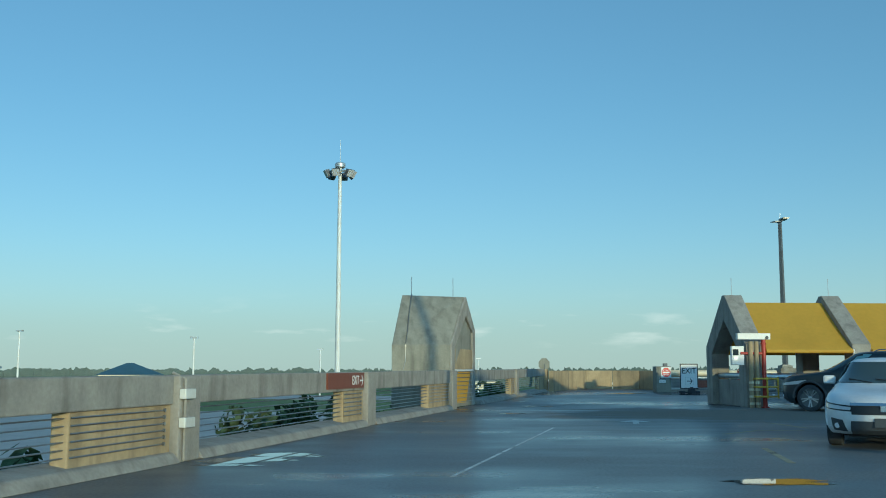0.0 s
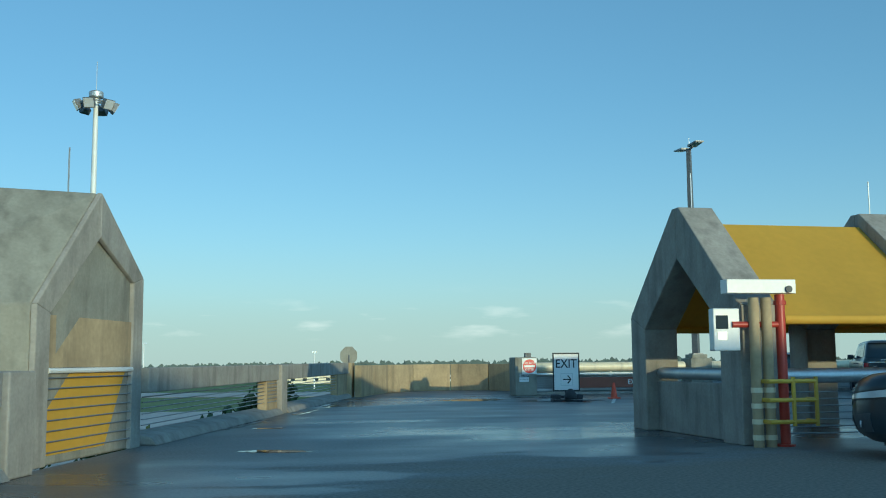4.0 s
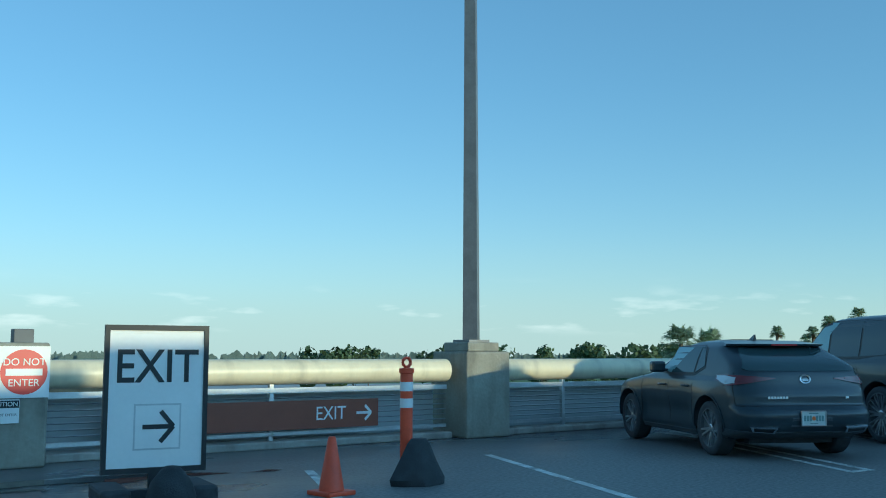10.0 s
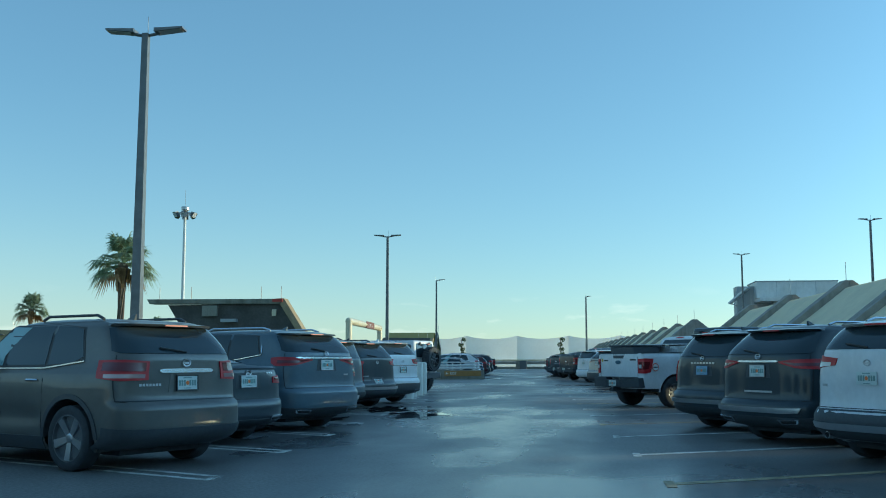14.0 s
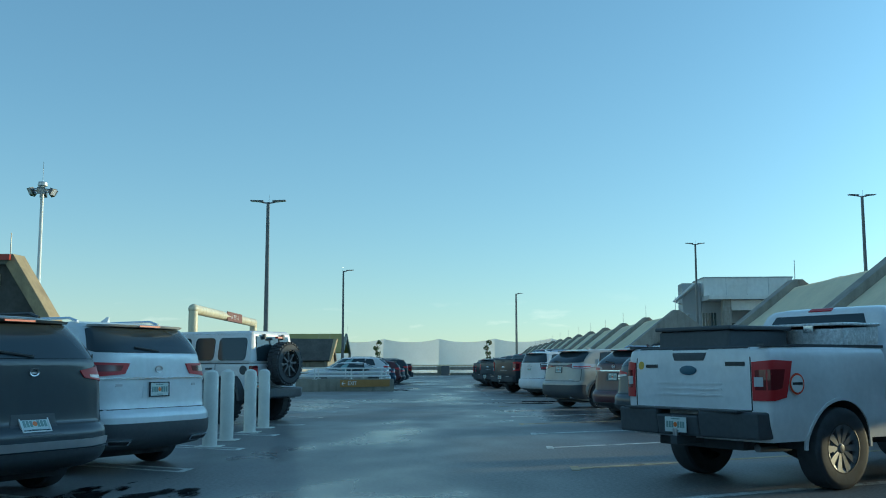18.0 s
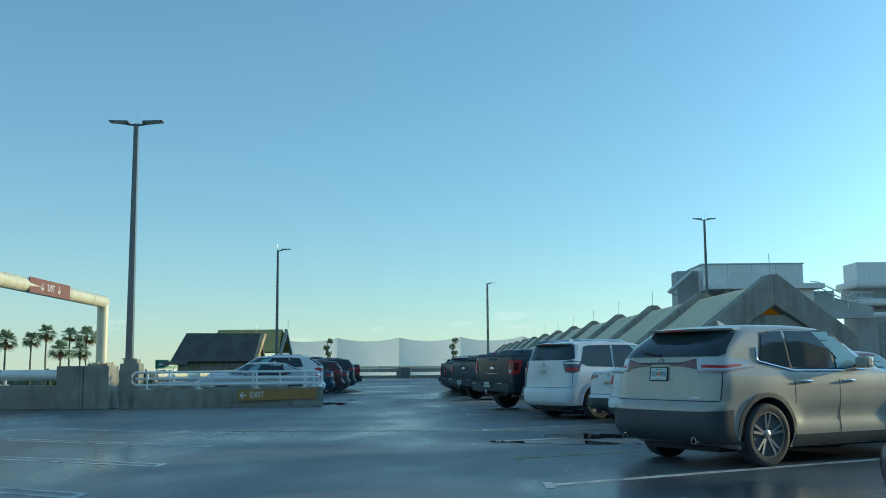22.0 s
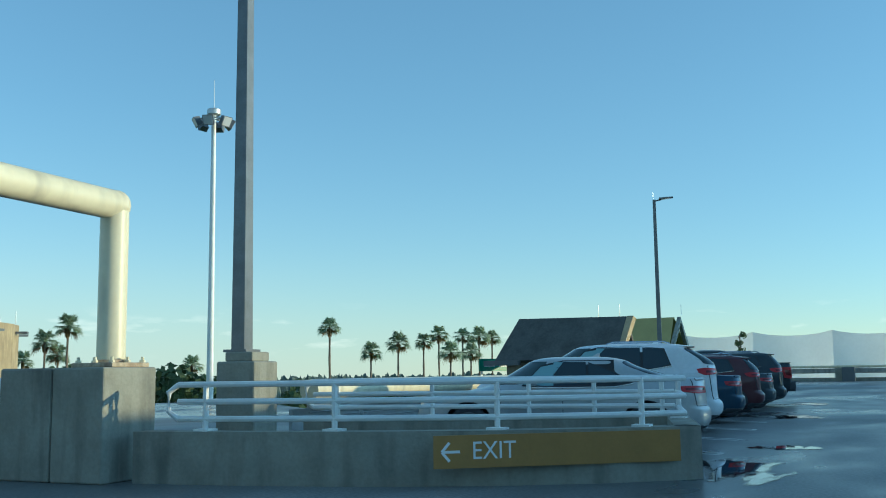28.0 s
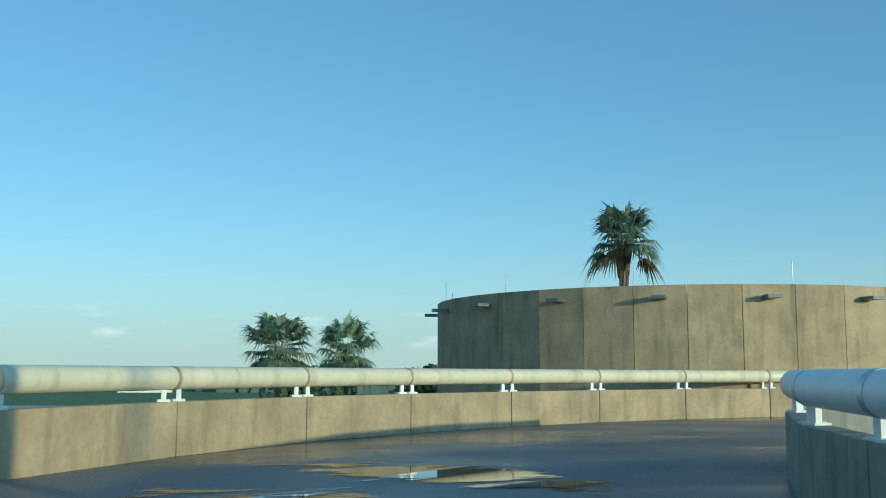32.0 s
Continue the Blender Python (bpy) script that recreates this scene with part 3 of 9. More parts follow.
words("EXIT", 0.27, SIGNW, pose(1.76, -0.0135, 0.97), ob, squash=0.85)
arrow(0.22, 0.2, SIGNW, pose(2.16, -0.0135, 0.97), ob)
# end block where the parapet meets the ramp wall
a = along(54.5)
ob = thing("parapet_end", (a.x, a.y, 0), math.degrees(math.atan2(PD.y, PD.x)), "tan concrete block ending the parapet", "parapet", "", "structure")
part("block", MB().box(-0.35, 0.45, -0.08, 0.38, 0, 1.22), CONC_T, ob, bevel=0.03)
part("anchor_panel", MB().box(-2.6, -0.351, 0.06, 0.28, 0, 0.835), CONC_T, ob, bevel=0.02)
# octagonal sign seen from behind
ob = thing("stop_sign", (5.57, 55.3, 0), 20, "octagonal road sign on a post seen from its grey back", "sign")
part("post", MB().box(-0.025, 0.025, -0.05, -0.012, 0, 1.5), DGREY, ob)
oct_ = [(0.36 * math.cos(radians(22.5 + 45 * k)), 0.36 * math.sin(radians(22.5 + 45 * k)) + 1.47) for k in range(8)]
part("plate", MB().prism([(x, -0.01, z) for x, z in oct_], [(x, -0.004, z) for x, z in oct_]), CONC_D, ob)


# ---- curved ramp wall at the corner ----
def panel_wall(name, pts, z1, t, mat, label, panel_name="wall_panel", gap=0.012, group=""):
    ob = thing(name, (0, 0, 0), 0, label, "wall", group, "structure")
    for p, q in zip(pts[:-1], pts[1:]):
        a_, b_ = Vector((*p, 0)), Vector((*q, 0))
        d_ = (b_ - a_).normalized() * gap
        part(panel_name, MB().wall([a_ + d_, b_ - d_], 0, z1, t), mat, ob, bevel=0.012)
    return ob


panel_wall("ramp_wall", [(5.95, 54.2), (6.6, 56.6), (7.4, 58.8), (8.6, 60.4), (10.3, 61.1), (11.8, 60.3), (12.9, 58.4), (13.5, 56.2), (13.7, 55.2)], 1.12, 0.24, CONC_T, "tall tan concrete panels of the curved ramp wall")


# ---- gabled concrete towers and the canvas-roofed walk ----
def gable(y0, ya, y1, z0, za, z1, x, base=0.0):
    return [(x, y0, base), (x, y1, base), (x, y1, z1), (x, ya, za), (x, y0, z0)]


def tower_west():
    ob = thing("gabled_tower", (0, 0, 0), 0, "grey concrete gabled stair tower with yellow canvas in its doorway", "tower", "gabled towers")
    E = [(0.28, 31.2, 0), (1.10, 34.3, 0), (1.10, 34.3, 2.53), (0.75, 32.6, 3.56), (0.28, 31.2, 1.97)]
    W = [(-1.58, 30.6, 0), (-0.95, 33.9, 0), (-0.95, 33.9, 2.5), (-1.34, 32.25, 3.60), (-1.58, 30.6, 1.94)]
    inn = Vector((-0.07, -0.01, 0))
    # body set back, with a frame round the gable end
    part("body", MB().prism([Vector(p) + inn for p in E], W), CONC_D, ob, bevel=0.03)
    ap, so, no, bs, bn = Vector(E[3]), Vector(E[4]), Vector(E[2]), Vector(E[0]), Vector(E[1])
    mid = (bs + bn) / 2
    def inset(p, k, dz):
        return Vector((p.x + (mid.x - p.x) * k, p.y + (mid.y - p.y) * k, p.z - dz))
    for nm, quad in (("frame_leg", (bs, so, inset(so, 0.22, 0.1), inset(bs, 0.22, 0))), ("frame_leg", (bn, no, inset(no, 0.22, 0.1), inset(bn, 0.22, 0))),
                     ("frame_rafter", (so, ap, Vector((ap.x, ap.y, ap.z - 0.62)), inset(so, 0.22, 0.1))), ("frame_rafter", (no, ap, Vector((ap.x, ap.y, ap.z - 0.62)), inset(no, 0.22, 0.1)))):
        q = [p + Vector((0.0, 0, 0)) for p in quad]
        part(nm, MB().prism(q, [p + inn * 0.995 for p in q]), CONC, ob, bevel=0.015)
    a_, b_ = inset(bs, 0.22, 0), inset(bn, 0.22, 0)
    o = inn * 0.45
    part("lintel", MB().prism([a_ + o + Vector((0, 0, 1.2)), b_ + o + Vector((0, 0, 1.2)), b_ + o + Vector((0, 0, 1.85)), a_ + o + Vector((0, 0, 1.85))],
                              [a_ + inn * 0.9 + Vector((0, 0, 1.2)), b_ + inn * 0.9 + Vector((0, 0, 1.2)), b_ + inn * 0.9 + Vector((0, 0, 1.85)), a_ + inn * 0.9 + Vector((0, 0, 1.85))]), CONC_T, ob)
    o = inn * 0.8
    part("canvas", MB().prism([a_ + o + Vector((0, 0, 0.12)), b_ + (a_ - b_) * 0.3 + o + Vector((0, 0, 0.12)), b_ + (a_ - b_) * 0.05 + o + Vector((0, 0, 1.12)), a_ + o + Vector((0, 0, 1.12))],
                              [p + inn * 0.05 for p in (a_ + o + Vector((0, 0, 0.12)), b_ + (a_ - b_) * 0.3 + o + Vector((0, 0, 0.12)), b_ + (a_ - b_) * 0.05 + o + Vector((0, 0, 1.12)), a_ + o + Vector((0, 0, 1.12)))]), YELLOW, ob, "sunlit yellow canvas")
    part("pipe", MB().tube([a_ + inn * 0.2 + Vector((0, 0, 1.16)), b_ + inn * 0.2 + Vector((0, 0, 1.16))], 0.035, 8), WHITE, ob)
    for k in range(8):
        z = 0.16 + k * 0.13
        part("cable", MB().tube([a_ + inn * 0.3 + Vector((0, 0, z)), b_ + inn * 0.3 + Vector((0, 0, z))], 0.010, 5), CABLE, ob)
    rw, re, sw, se = Vector(W[3]), ap + inn, Vector(W[4]), so + inn
    for f in (0.15, 0.82):
        p = rw.lerp(re, f)
        part("lightning_rod", MB().tube([p - Vector((0, 0, 0.05)), p + Vector((0, 0, 0.6))], 0.012, 5), GALV, ob)
    up = Vector((0.0, -0.035, 0.03))
    low = sw.lerp(se, 0.24)
    pts = [rw.lerp(re, 0.16), rw.lerp(re, 0.17).lerp(sw.lerp(se, 0.20), 0.35), rw.lerp(re, 0.17).lerp(sw.lerp(se, 0.24), 0.8), low, low - Vector((0, 0, 0.5)), low - Vector((0.08, 0, 0.8))]
    part("ground_wire", MB().tube([p + up for p in pts], 0.012, 5), CABLE, ob)


tower_west()


def walk_frame(x, label="heavy grey concrete gable frame of the canopy walk", hw=2.3, dy=0.0):
    y = deck_y(x) + dy
    ob = thing("gable_frame", (x, y, 0), AX, label, "frame", "canopy walk frames")
    t = 0.62
    ze, zp = 2.02, 3.74
    iw = 0.62
    out = [(-hw, 0), (-hw, ze), (-0.12, zp), (0.12, zp), (hw, ze), (hw, 0)]
    inn = [(-hw + iw, 0), (-hw + iw, ze - 0.25), (-0.0, zp - 0.85), (hw - iw, ze - 0.25), (hw - iw, 0)]
    quads = [("leg", [out[0], out[1], inn[1], inn[0]]), ("leg", [out[5], out[4], inn[3], inn[4]]), ("rafter", [out[1], out[2], (0, zp), inn[2], inn[1]]), ("rafter", [out[4], out[3], (0, zp), inn[2], inn[3]])]
    for nm, q in quads:
        part(nm, MB().prism([(0, a_, b_) for a_, b_ in q], [(t, a_, b_) for a_, b_ in q]), CONC, ob, bevel=0.02)
    part("lightning_rod", MB().tube([(t / 2, 0, zp - 0.05), (t / 2, 0, zp + 0.6)], 0.012, 5), GALV, ob)
    return ob


def awning(x0, x1, canvas):
    y = deck_y(x0)
    ob = thing("canvas_awning", (x0, y, 0), AX, "taut yellow canvas awning with a rolled lower hem", "awning", "canopy walk awnings")
    ln = (x1 - x0) * 1.0013
    for s, nm in ((-1, "south_canvas"), (1, "north_canvas")):
        a_, b_ = (s * 0.12, 3.50), (s * 2.34, 1.84)
        n = Vector((0, s * 0.6, 0.8)) * 0.03
        m_ = MB()
        K = 8
        rows = []
        for i in range(K + 1):
            u = i / K
            sag = -0.05 * math.sin(math.pi * u)
            rows.append((a_[0] + (b_[0] - a_[0]) * u, a_[1] + (b_[1] - a_[1]) * u + sag))
        top = [[(x, r[0], r[1]) for x in (0, ln)] for r in rows]
        vs = [p for r in top for p in r] + [(p[0], p[1] - s * 0.01, p[2] - 0.02) for r in top for p in r]
        M = len(rows) * 2
        fs = []
        for i in range(K):
            fs += [(2 * i, 2 * i + 1, 2 * i + 3, 2 * i + 2), (M + 2 * i, M + 2 * i + 2, M + 2 * i + 3, M + 2 * i + 1)]
        m_.add(vs, fs)
        # north cloth takes the paler copy with its light in the colour
        part(nm, m_, canvas if s < 0 or x0 < 25 else CREAMC, ob, smooth=True)
        part("hem", MB().tube([(0, b_[0], b_[1] - 0.04), (ln, b_[0], b_[1] - 0.04)], 0.075, 10), canvas if s < 0 or x0 < 25 else CREAMC, ob, smooth=True)
        part("hem_cap", MB().tube([(ln - 0.01, b_[0], b_[1] - 0.04), (ln + 0.03, b_[0], b_[1] - 0.04)], 0.08, 10), WHITE, ob)
    return ob


FR = [9.62, 13.11, 19.9, 26.7, 33.5, 40.3, 47.1, 53.9, 60.7, 67.5]
FR2 = [83.2 + 6.9 * i for i in range(13)]
for row in (FR, FR2):
    for x in row:
        if x < 10:
            walk_frame(x, hw=2.0, dy=-0.22)
        else:
            fr_ = walk_frame(x)
            if 83 < x < 84:
                part("gable_panel", MB().prism([(0.2, u, v) for u, v in ((-1.66, 0), (1.66, 0), (1.66, 1.75), (0.34, 2.62), (-0.34, 2.62), (-1.66, 1.75))], [(0.4, u, v) for u, v in ((-1.66, 0), (1.66, 0), (1.66, 1.75), (0.34, 2.62), (-0.34, 2.62), (-1.66, 1.75))]), CONC, fr_)
    for a_, b_ in zip(row[:-1], row[1:]):
        awning(a_ + 0.625, b_ - 0.005, YELLOW)
        y = deck_y(a_)
        if a_ < 40:
            ob = thing("guard_rail", (a_ + 0.62, y - 2.0, 0), AX, "fat grey pipe rail over steel cables along the walk", "railing", "canopy walk rails")
            ln = b_ - a_ - 0.62
            part("pipe", MB().tube([(0, 0, 0.98), (ln, 0, 0.98)], 0.11, 12), GALV, ob, smooth=True)
            for k in range(7):
                part("cable", MB().tube([(0, 0, 0.14 + k * 0.1), (ln, 0, 0.14 + k * 0.1)], 0.01, 5), CABLE, ob)
# low wall inside the first frame
ob = thing("low_wall", (9.83, deck_y(9.95) - 0.22, 0), AX, "low grey concrete wall between the legs of a gable frame", "wall", "", "structure")
part("panel", MB().box(0.0, 0.2, -1.37, 1.37, 0, 0.86), CONC, ob, bevel=0.02)
part("pipe", MB().tube([(0.1, -1.37, 1.0), (0.1, 1.37, 1.0)], 0.10, 12), GALV, ob, smooth=True)

# call point, standpipe and its yellow guard
ob = thing("standpipe", (10.25, 32.0, 0), 0, "red fire standpipe with valve and white painted crossbeam", "standpipe")
part("riser", MB().tube([(0, 0, 0), (0, 0, 2.15)], 0.07, 12), REDP, ob, smooth=True)
part("branch", MB().tube([(0, 0, 1.72), (-0.75, -0.02, 1.72)], 0.045, 10), REDP, ob, smooth=True)
part("foot_flange", MB().lathe([(0.13, 0), (0.13, 0.03)], 12), REDP, ob)
part("collar", MB().lathe([(0.09, 2.0), (0.09, 2.06)], 12), REDP, ob)
part("crossbeam", MB().box(-0.85, 0.2, -0.12, 0.1, 2.16, 2.36), WHITE, ob, "flaking white crossbeam", bevel=0.01)
part("gauge", MB().tube([(0.08, -0.121, 2.22), (0.08, -0.15, 2.22)], 0.05, 12), PLAST, ob)
ob = thing("call_box", (9.42, 31.98, 0), 0, "white emergency call box with a small dark screen", "call box")
part("case", MB().box(-0.2, 0.2, 0.0, 0.16, 1.35, 1.95), WHITE, ob, bevel=0.015)
part("screen", MB().box(-0.16, 0.02, -0.01, -0.001, 1.66, 1.85), GLASSD, ob)
part("keypad", MB().box(-0.14, 0.0, -0.008, -0.001, 1.5, 1.62), GALV, ob)
ob = thing("pipe_guard", (10.25, 31.78, 0), 0, "yellow tubular steel guard round the standpipe", "guard")
for z in (0.36, 0.66, 0.92):
    part("hoop", MB().tube([(-0.38, 0.18, z), (-0.38, -0.1, z), (0.32, -0.1, z), (0.32, 0.18, z)], 0.03, 8), YPAINT, ob)
for x in (-0.02, 0.32):
    part("upright", MB().tube([(x, -0.1, 0.3), (x, -0.1, 0.98)], 0.03, 8), YPAINT, ob)
for x in (-0.44, -0.25):
    ob = thing("drain_pipe", (10.25 + x, 31.93, 0), 0, "stained tan drain pipe beside the frame leg", "pipe", "conduits")
    part("tube", MB().tube([(0, 0, 0), (0, 0, 2.1)], 0.075, 10), CONC_T, ob, smooth=True)
    for k in range(4):
        part("band", MB().lathe([(0.085, 0.1 + k * 0.22), (0.085, 0.17 + k * 0.22)], 10), CREAM, ob)


# ---- north edge: pipe rail, pillars, lamps ----
def north_y(x):
    return deck_y(x) + 19.35


def lamp_pillar(x, y, h, w=0.85):
    ob = thing("lamp_pillar", (x, y, 0), AX, "weathered square concrete pillar under a lamp post", "pillar", "lamp pillars", "structure")
    part("shaft", MB().box(-w / 2, w / 2, -w / 2, w / 2, 0, h), CONC_D, ob, bevel=0.03)
    part("cap", MB().box(-w * 0.36, w * 0.36, -w * 0.36, w * 0.36, h, h + 0.14), CONC_D, ob, bevel=0.02)
    return ob


def lamp_post(x, y, z0, z1, heads=2, rz=AX, label="tall dark bronze lamp post with flat twin heads", turn=0.0):
    ob = thing("lamp_post", (x, y, z0), rz, label, "lamp", "deck lamp posts")
    h = z1 - z0
    part("base_plate", MB().box(-0.2, 0.2, -0.2, 0.2, 0, 0.04), BRONZE, ob)
    tm = Matrix.Rotation(radians(turn), 4, "Z")
    part("pole", MB().prism([tm @ Vector((s * 0.115, t * 0.115, 0.04)) for s, t in ((-1, -1), (1, -1), (1, 1), (-1, 1))], [tm @ Vector((s * 0.075, t * 0.075, h)) for s, t in ((-1, -1), (1, -1), (1, 1), (-1, 1))]), BRONZE, ob)
    for s in ((-1, 1) if heads == 2 else (1,)):
        part("arm", MB().tube([(0, 0, h - 0.06), (s * 0.35, 0, h)], 0.04, 8), BRONZE, ob)
        hd = part("lamp_head", MB().prism([(s * 0.25, -0.17, h + 0.0), (s * 0.95, -0.17, h + 0.07), (s * 0.95, 0.17, h + 0.07), (s * 0.25, 0.17, h + 0.0)], [(s * 0.25, -0.17, h + 0.09), (s * 0.95, -0.17, h + 0.11), (s * 0.95, 0.17, h + 0.11), (s * 0.25, 0.17, h + 0.09)]), BRONZE, ob)
        part("lens", MB().prism([(s * 0.35, -0.13, h + 0.004), (s * 0.9, -0.13, h + 0.058), (s * 0.9, 0.13, h + 0.058), (s * 0.35, 0.13, h + 0.004)], [(s * 0.35, -0.13, h - 0.004), (s * 0.9, -0.13, h + 0.05), (s * 0.9, 0.13, h + 0.05), (s * 0.35, 0.13, h - 0.004)]), LAMP_W, hd)
    part("lightning_rod", MB().tube([(-0.05, 0, h), (-0.05, 0, h + 0.42)], 0.01, 5), GALV, ob)
    return ob


def pipe_rail(x0, x1):
    a_, b_ = Vector((x0, north_y(x0), 0)), Vector((x1, north_y(x1), 0))
    ob = thing("pipe_rail", a_, AX, "cream painted fat pipe rail over steel cables and kerb", "railing", "north edge rails", "structure")
    ln = (b_ - a_).length
    part("pipe", MB().tube([(0, 0, 1.0), (ln, 0, 1.0)], 0.17, 16), CREAM, ob, smooth=True)
    part("top_rail", MB().box(0, ln, -0.04, 0.04, 0.72, 0.79), GALV, ob)
    part("bottom_rail", MB().box(0, ln, -0.03, 0.03, 0.16, 0.21), GALV, ob)
    part("upstand_panel", MB().box(0, ln, 0.30, 0.36, 0.0, 0.70), GREYP, ob, "plain grey metal upstand behind the cables")
    part("kerb", MB().box(0, ln, -0.18, 0.25, 0, 0.10), CONC, ob, bevel=0.02)
    for k in range(6):
        part("cable", MB().tube([(0, 0, 0.28 + k * 0.075), (ln, 0, 0.28 + k * 0.075)], 0.011, 5), CABLE, ob)
    n = max(1, int(ln / 3.0))
    for i in range(n):
        x = ln * (i + 0.5) / n
        part("stanchion", MB().box(x - 0.03, x + 0.03, -0.03, 0.03, 0.1, 0.86), GALV, ob)
    return ob


for a_, b_ in ((12.2, 18.0), (18.9, 31.0), (31.0, 43.15), (44.05, 50.4), (59.0, 74.6), (91.2, 106.0), (106.0, 127.6), (128.9, 150.0), (150, 176)):
    pipe_rail(a_, b_)
lamp_pillar(18.55, 54.3, 1.28)
lamp_post(18.55, 54.3, 1.42, 9.3, rz=93, turn=-138)
lamp_pillar(43.6, 55.35, 1.28)
lamp_post(43.6, 55.35, 1.42, 9.1, rz=93)
lamp_pillar(90.2, 58.4, 1.45, 0.66)
lamp_post(90.2, 58.5, 1.59, 10.0, rz=93)
lamp_pillar(128.3, 60.55, 1.3)
lamp_post(128.3, 60.55, 1.44, 9.95, 1, rz=-80, label="tall dark bronze lamp post with one flat head")
lamp_post(163.5, 44.3, 0.0, 10.3, 1, rz=-60, label="tall dark bronze lamp post with one flat head")
lamp_post(108.52, 20.8, 0.0, 13.05, rz=93)
lamp_post(137.8, 26.8, 0.0, 13.3, rz=93)

lamp_pillar(12.8, 0.0, 1.28)
lamp_post(12.8, 0.0, 1.42, 9.3, rz=-42)

# do-not-enter pillar
ob = thing("sign_pillar", (11.72, 53.75, 0), 2, "square weathered concrete pillar carrying road signs", "pillar", "", "structure")
part("shaft", MB().box(-0.4, 0.4, -0.4, 0.4, 0, 1.36), CONC_D, ob, bevel=0.03)
ob = thing("do_not_enter_sign", (11.86, 53.335, 0), 2, "square white and red do not enter sign", "sign")
part("plate", MB().box(-0.27, 0.27, -0.008, 0.008, 0.76, 1.32), SIGNW, ob)
part("disc", MB().tube([(0, -0.009, 1.04), (0, -0.013, 1.04)], 0.245, 32), SIGNR, ob)
part("bar", MB().box(-0.19, 0.19, -0.018, -0.0135, 1.0, 1.075), SIGNW, ob)
words("DO NOT", 0.11, SIGNW, pose(0, -0.014, 1.145), ob)
words("ENTER", 0.11, SIGNW, pose(0, -0.014, 0.92), ob)
ob = thing("caution_sign", (11.66, 53.335, 0), 2, "small white caution plate under the round sign", "sign")
part("plate", MB().box(-0.17, 0.17, -0.006, 0.008, 0.49, 0.745), SIGNW, ob)
part("header", MB().box(-0.165, 0.165, -0.009, -0.0065, 0.655, 0.735), INK, ob)
words("CAUTION", 0.068, SIGNW, pose(0, -0.0095, 0.695), ob, depth=0.001)
words("DO NOT ENTER", 0.04, INK, pose(0, -0.0065, 0.58), ob, depth=0.001)
ob = thing("lamp_housing", (11.95, 53.95, 1.36), 2, "small grey box on top of the pillar", "box")
part("case", MB().box(-0.11, 0.11, -0.08, 0.08, 0, 0.16), DGREY, ob, bevel=0.008)
ob = thing("exit_sign", (15.1, north_y(15.1) - 0.13, 0), AX, "long brown exit sign with arrow hung on the rail", "sign", "rail signs")
part("panel", MB().box(-2.2, 1.62, -0.012, 0.012, 0.24, 0.62), BROWN, ob)
words("EXIT", 0.26, SIGNW, pose(0.85, -0.0125, 0.43), ob, squash=0.9)
arrow(0.24, 0.2, SIGNW, pose(1.38, -0.0125, 0.43), ob)

# standing exit sign
ob = thing("standing_exit_sign", (12.32, 50.27, 0), -6, "white exit sign board in a black frame on rubber feet", "sign")
part("panel", MB().box(-0.40, 0.40, -0.012, 0.012, 0.28, 1.44), SIGNW, ob)
for nm, b_ in (("frame_top", (-0.44, 0.44, -0.025, 0.025, 1.44, 1.485)), ("frame_foot", (-0.44, 0.44, -0.025, 0.025, 0.235, 0.28)), ("frame_side", (-0.44, -0.4, -0.025, 0.025, 0.28, 1.44)), ("frame_side", (0.4, 0.44, -0.025, 0.025, 0.28, 1.44))):
    part(nm, MB().box(*b_), INK, ob)
words("EXIT", 0.40, INK, pose(0, -0.013, 1.12), ob, squash=0.86, bold=0.004)
part("sheet_edge", MB().box(-0.185, 0.215, -0.0135, -0.0122, 0.425, 0.815), GALV, ob)
part("patch_sheet", MB().box(-0.17, 0.2, -0.0155, -0.0125, 0.44, 0.8), SIGNW, ob)
arrow(0.26, 0.26, INK, pose(0.02, -0.0165, 0.62), ob)
part("stem", MB().box(-0.05, 0.05, -0.02, 0.02, 0.1, 0.235), INK, ob)
for s in (-1, 1):
    part("rubber_foot", MB().box(s * 0.36 - 0.12, s * 0.36 + 0.12, -0.32, 0.32, 0, 0.14), RUBBER, ob, bevel=0.03)
part("foot_bar", MB().box(-0.3, 0.3, -0.05, 0.05, 0.02, 0.1), RUBBER, ob)
ob = thing("sandbag", (12.32, 49.82, 0), -6, "slumped dark sandbag over the sign foot", "sandbag")
part("bag", MB().lathe([(0.18, 0), (0.21, 0.08), (0.17, 0.2), (0.09, 0.3), (0.05, 0.33)], 12), BAG, ob, smooth=True)


def cone(x, y, h, bands=False, label="orange rubber traffic cone"):
    ob = thing("traffic_cone", (x, y, 0), 12, label, "cone", "traffic cones")
    r = 0.17 * h ** 0.5 + 0.015
    part("base", MB().box(-r * 1.15, r * 1.15, -r * 1.15, r * 1.15, 0, 0.04), RUBBER if bands else ORANGE, ob, bevel=0.01)
    part("shell", MB().lathe([(r * 0.85, 0.04), (0.035, h), (0.025, h + 0.01)], 18), ORANGE, ob, smooth=True)
    if bands:
        for z0, z1 in ((h * 0.55, h * 0.68), (h * 0.78, h * 0.88)):
            f_ = lambda z: r * 0.85 + (0.035 - r * 0.85) * (z - 0.04) / (h - 0.04) + 0.004
            part("reflective_band", MB().lathe([(f_(z0), z0), (f_(z1), z1)], 18), SIGNW, ob, smooth=True)


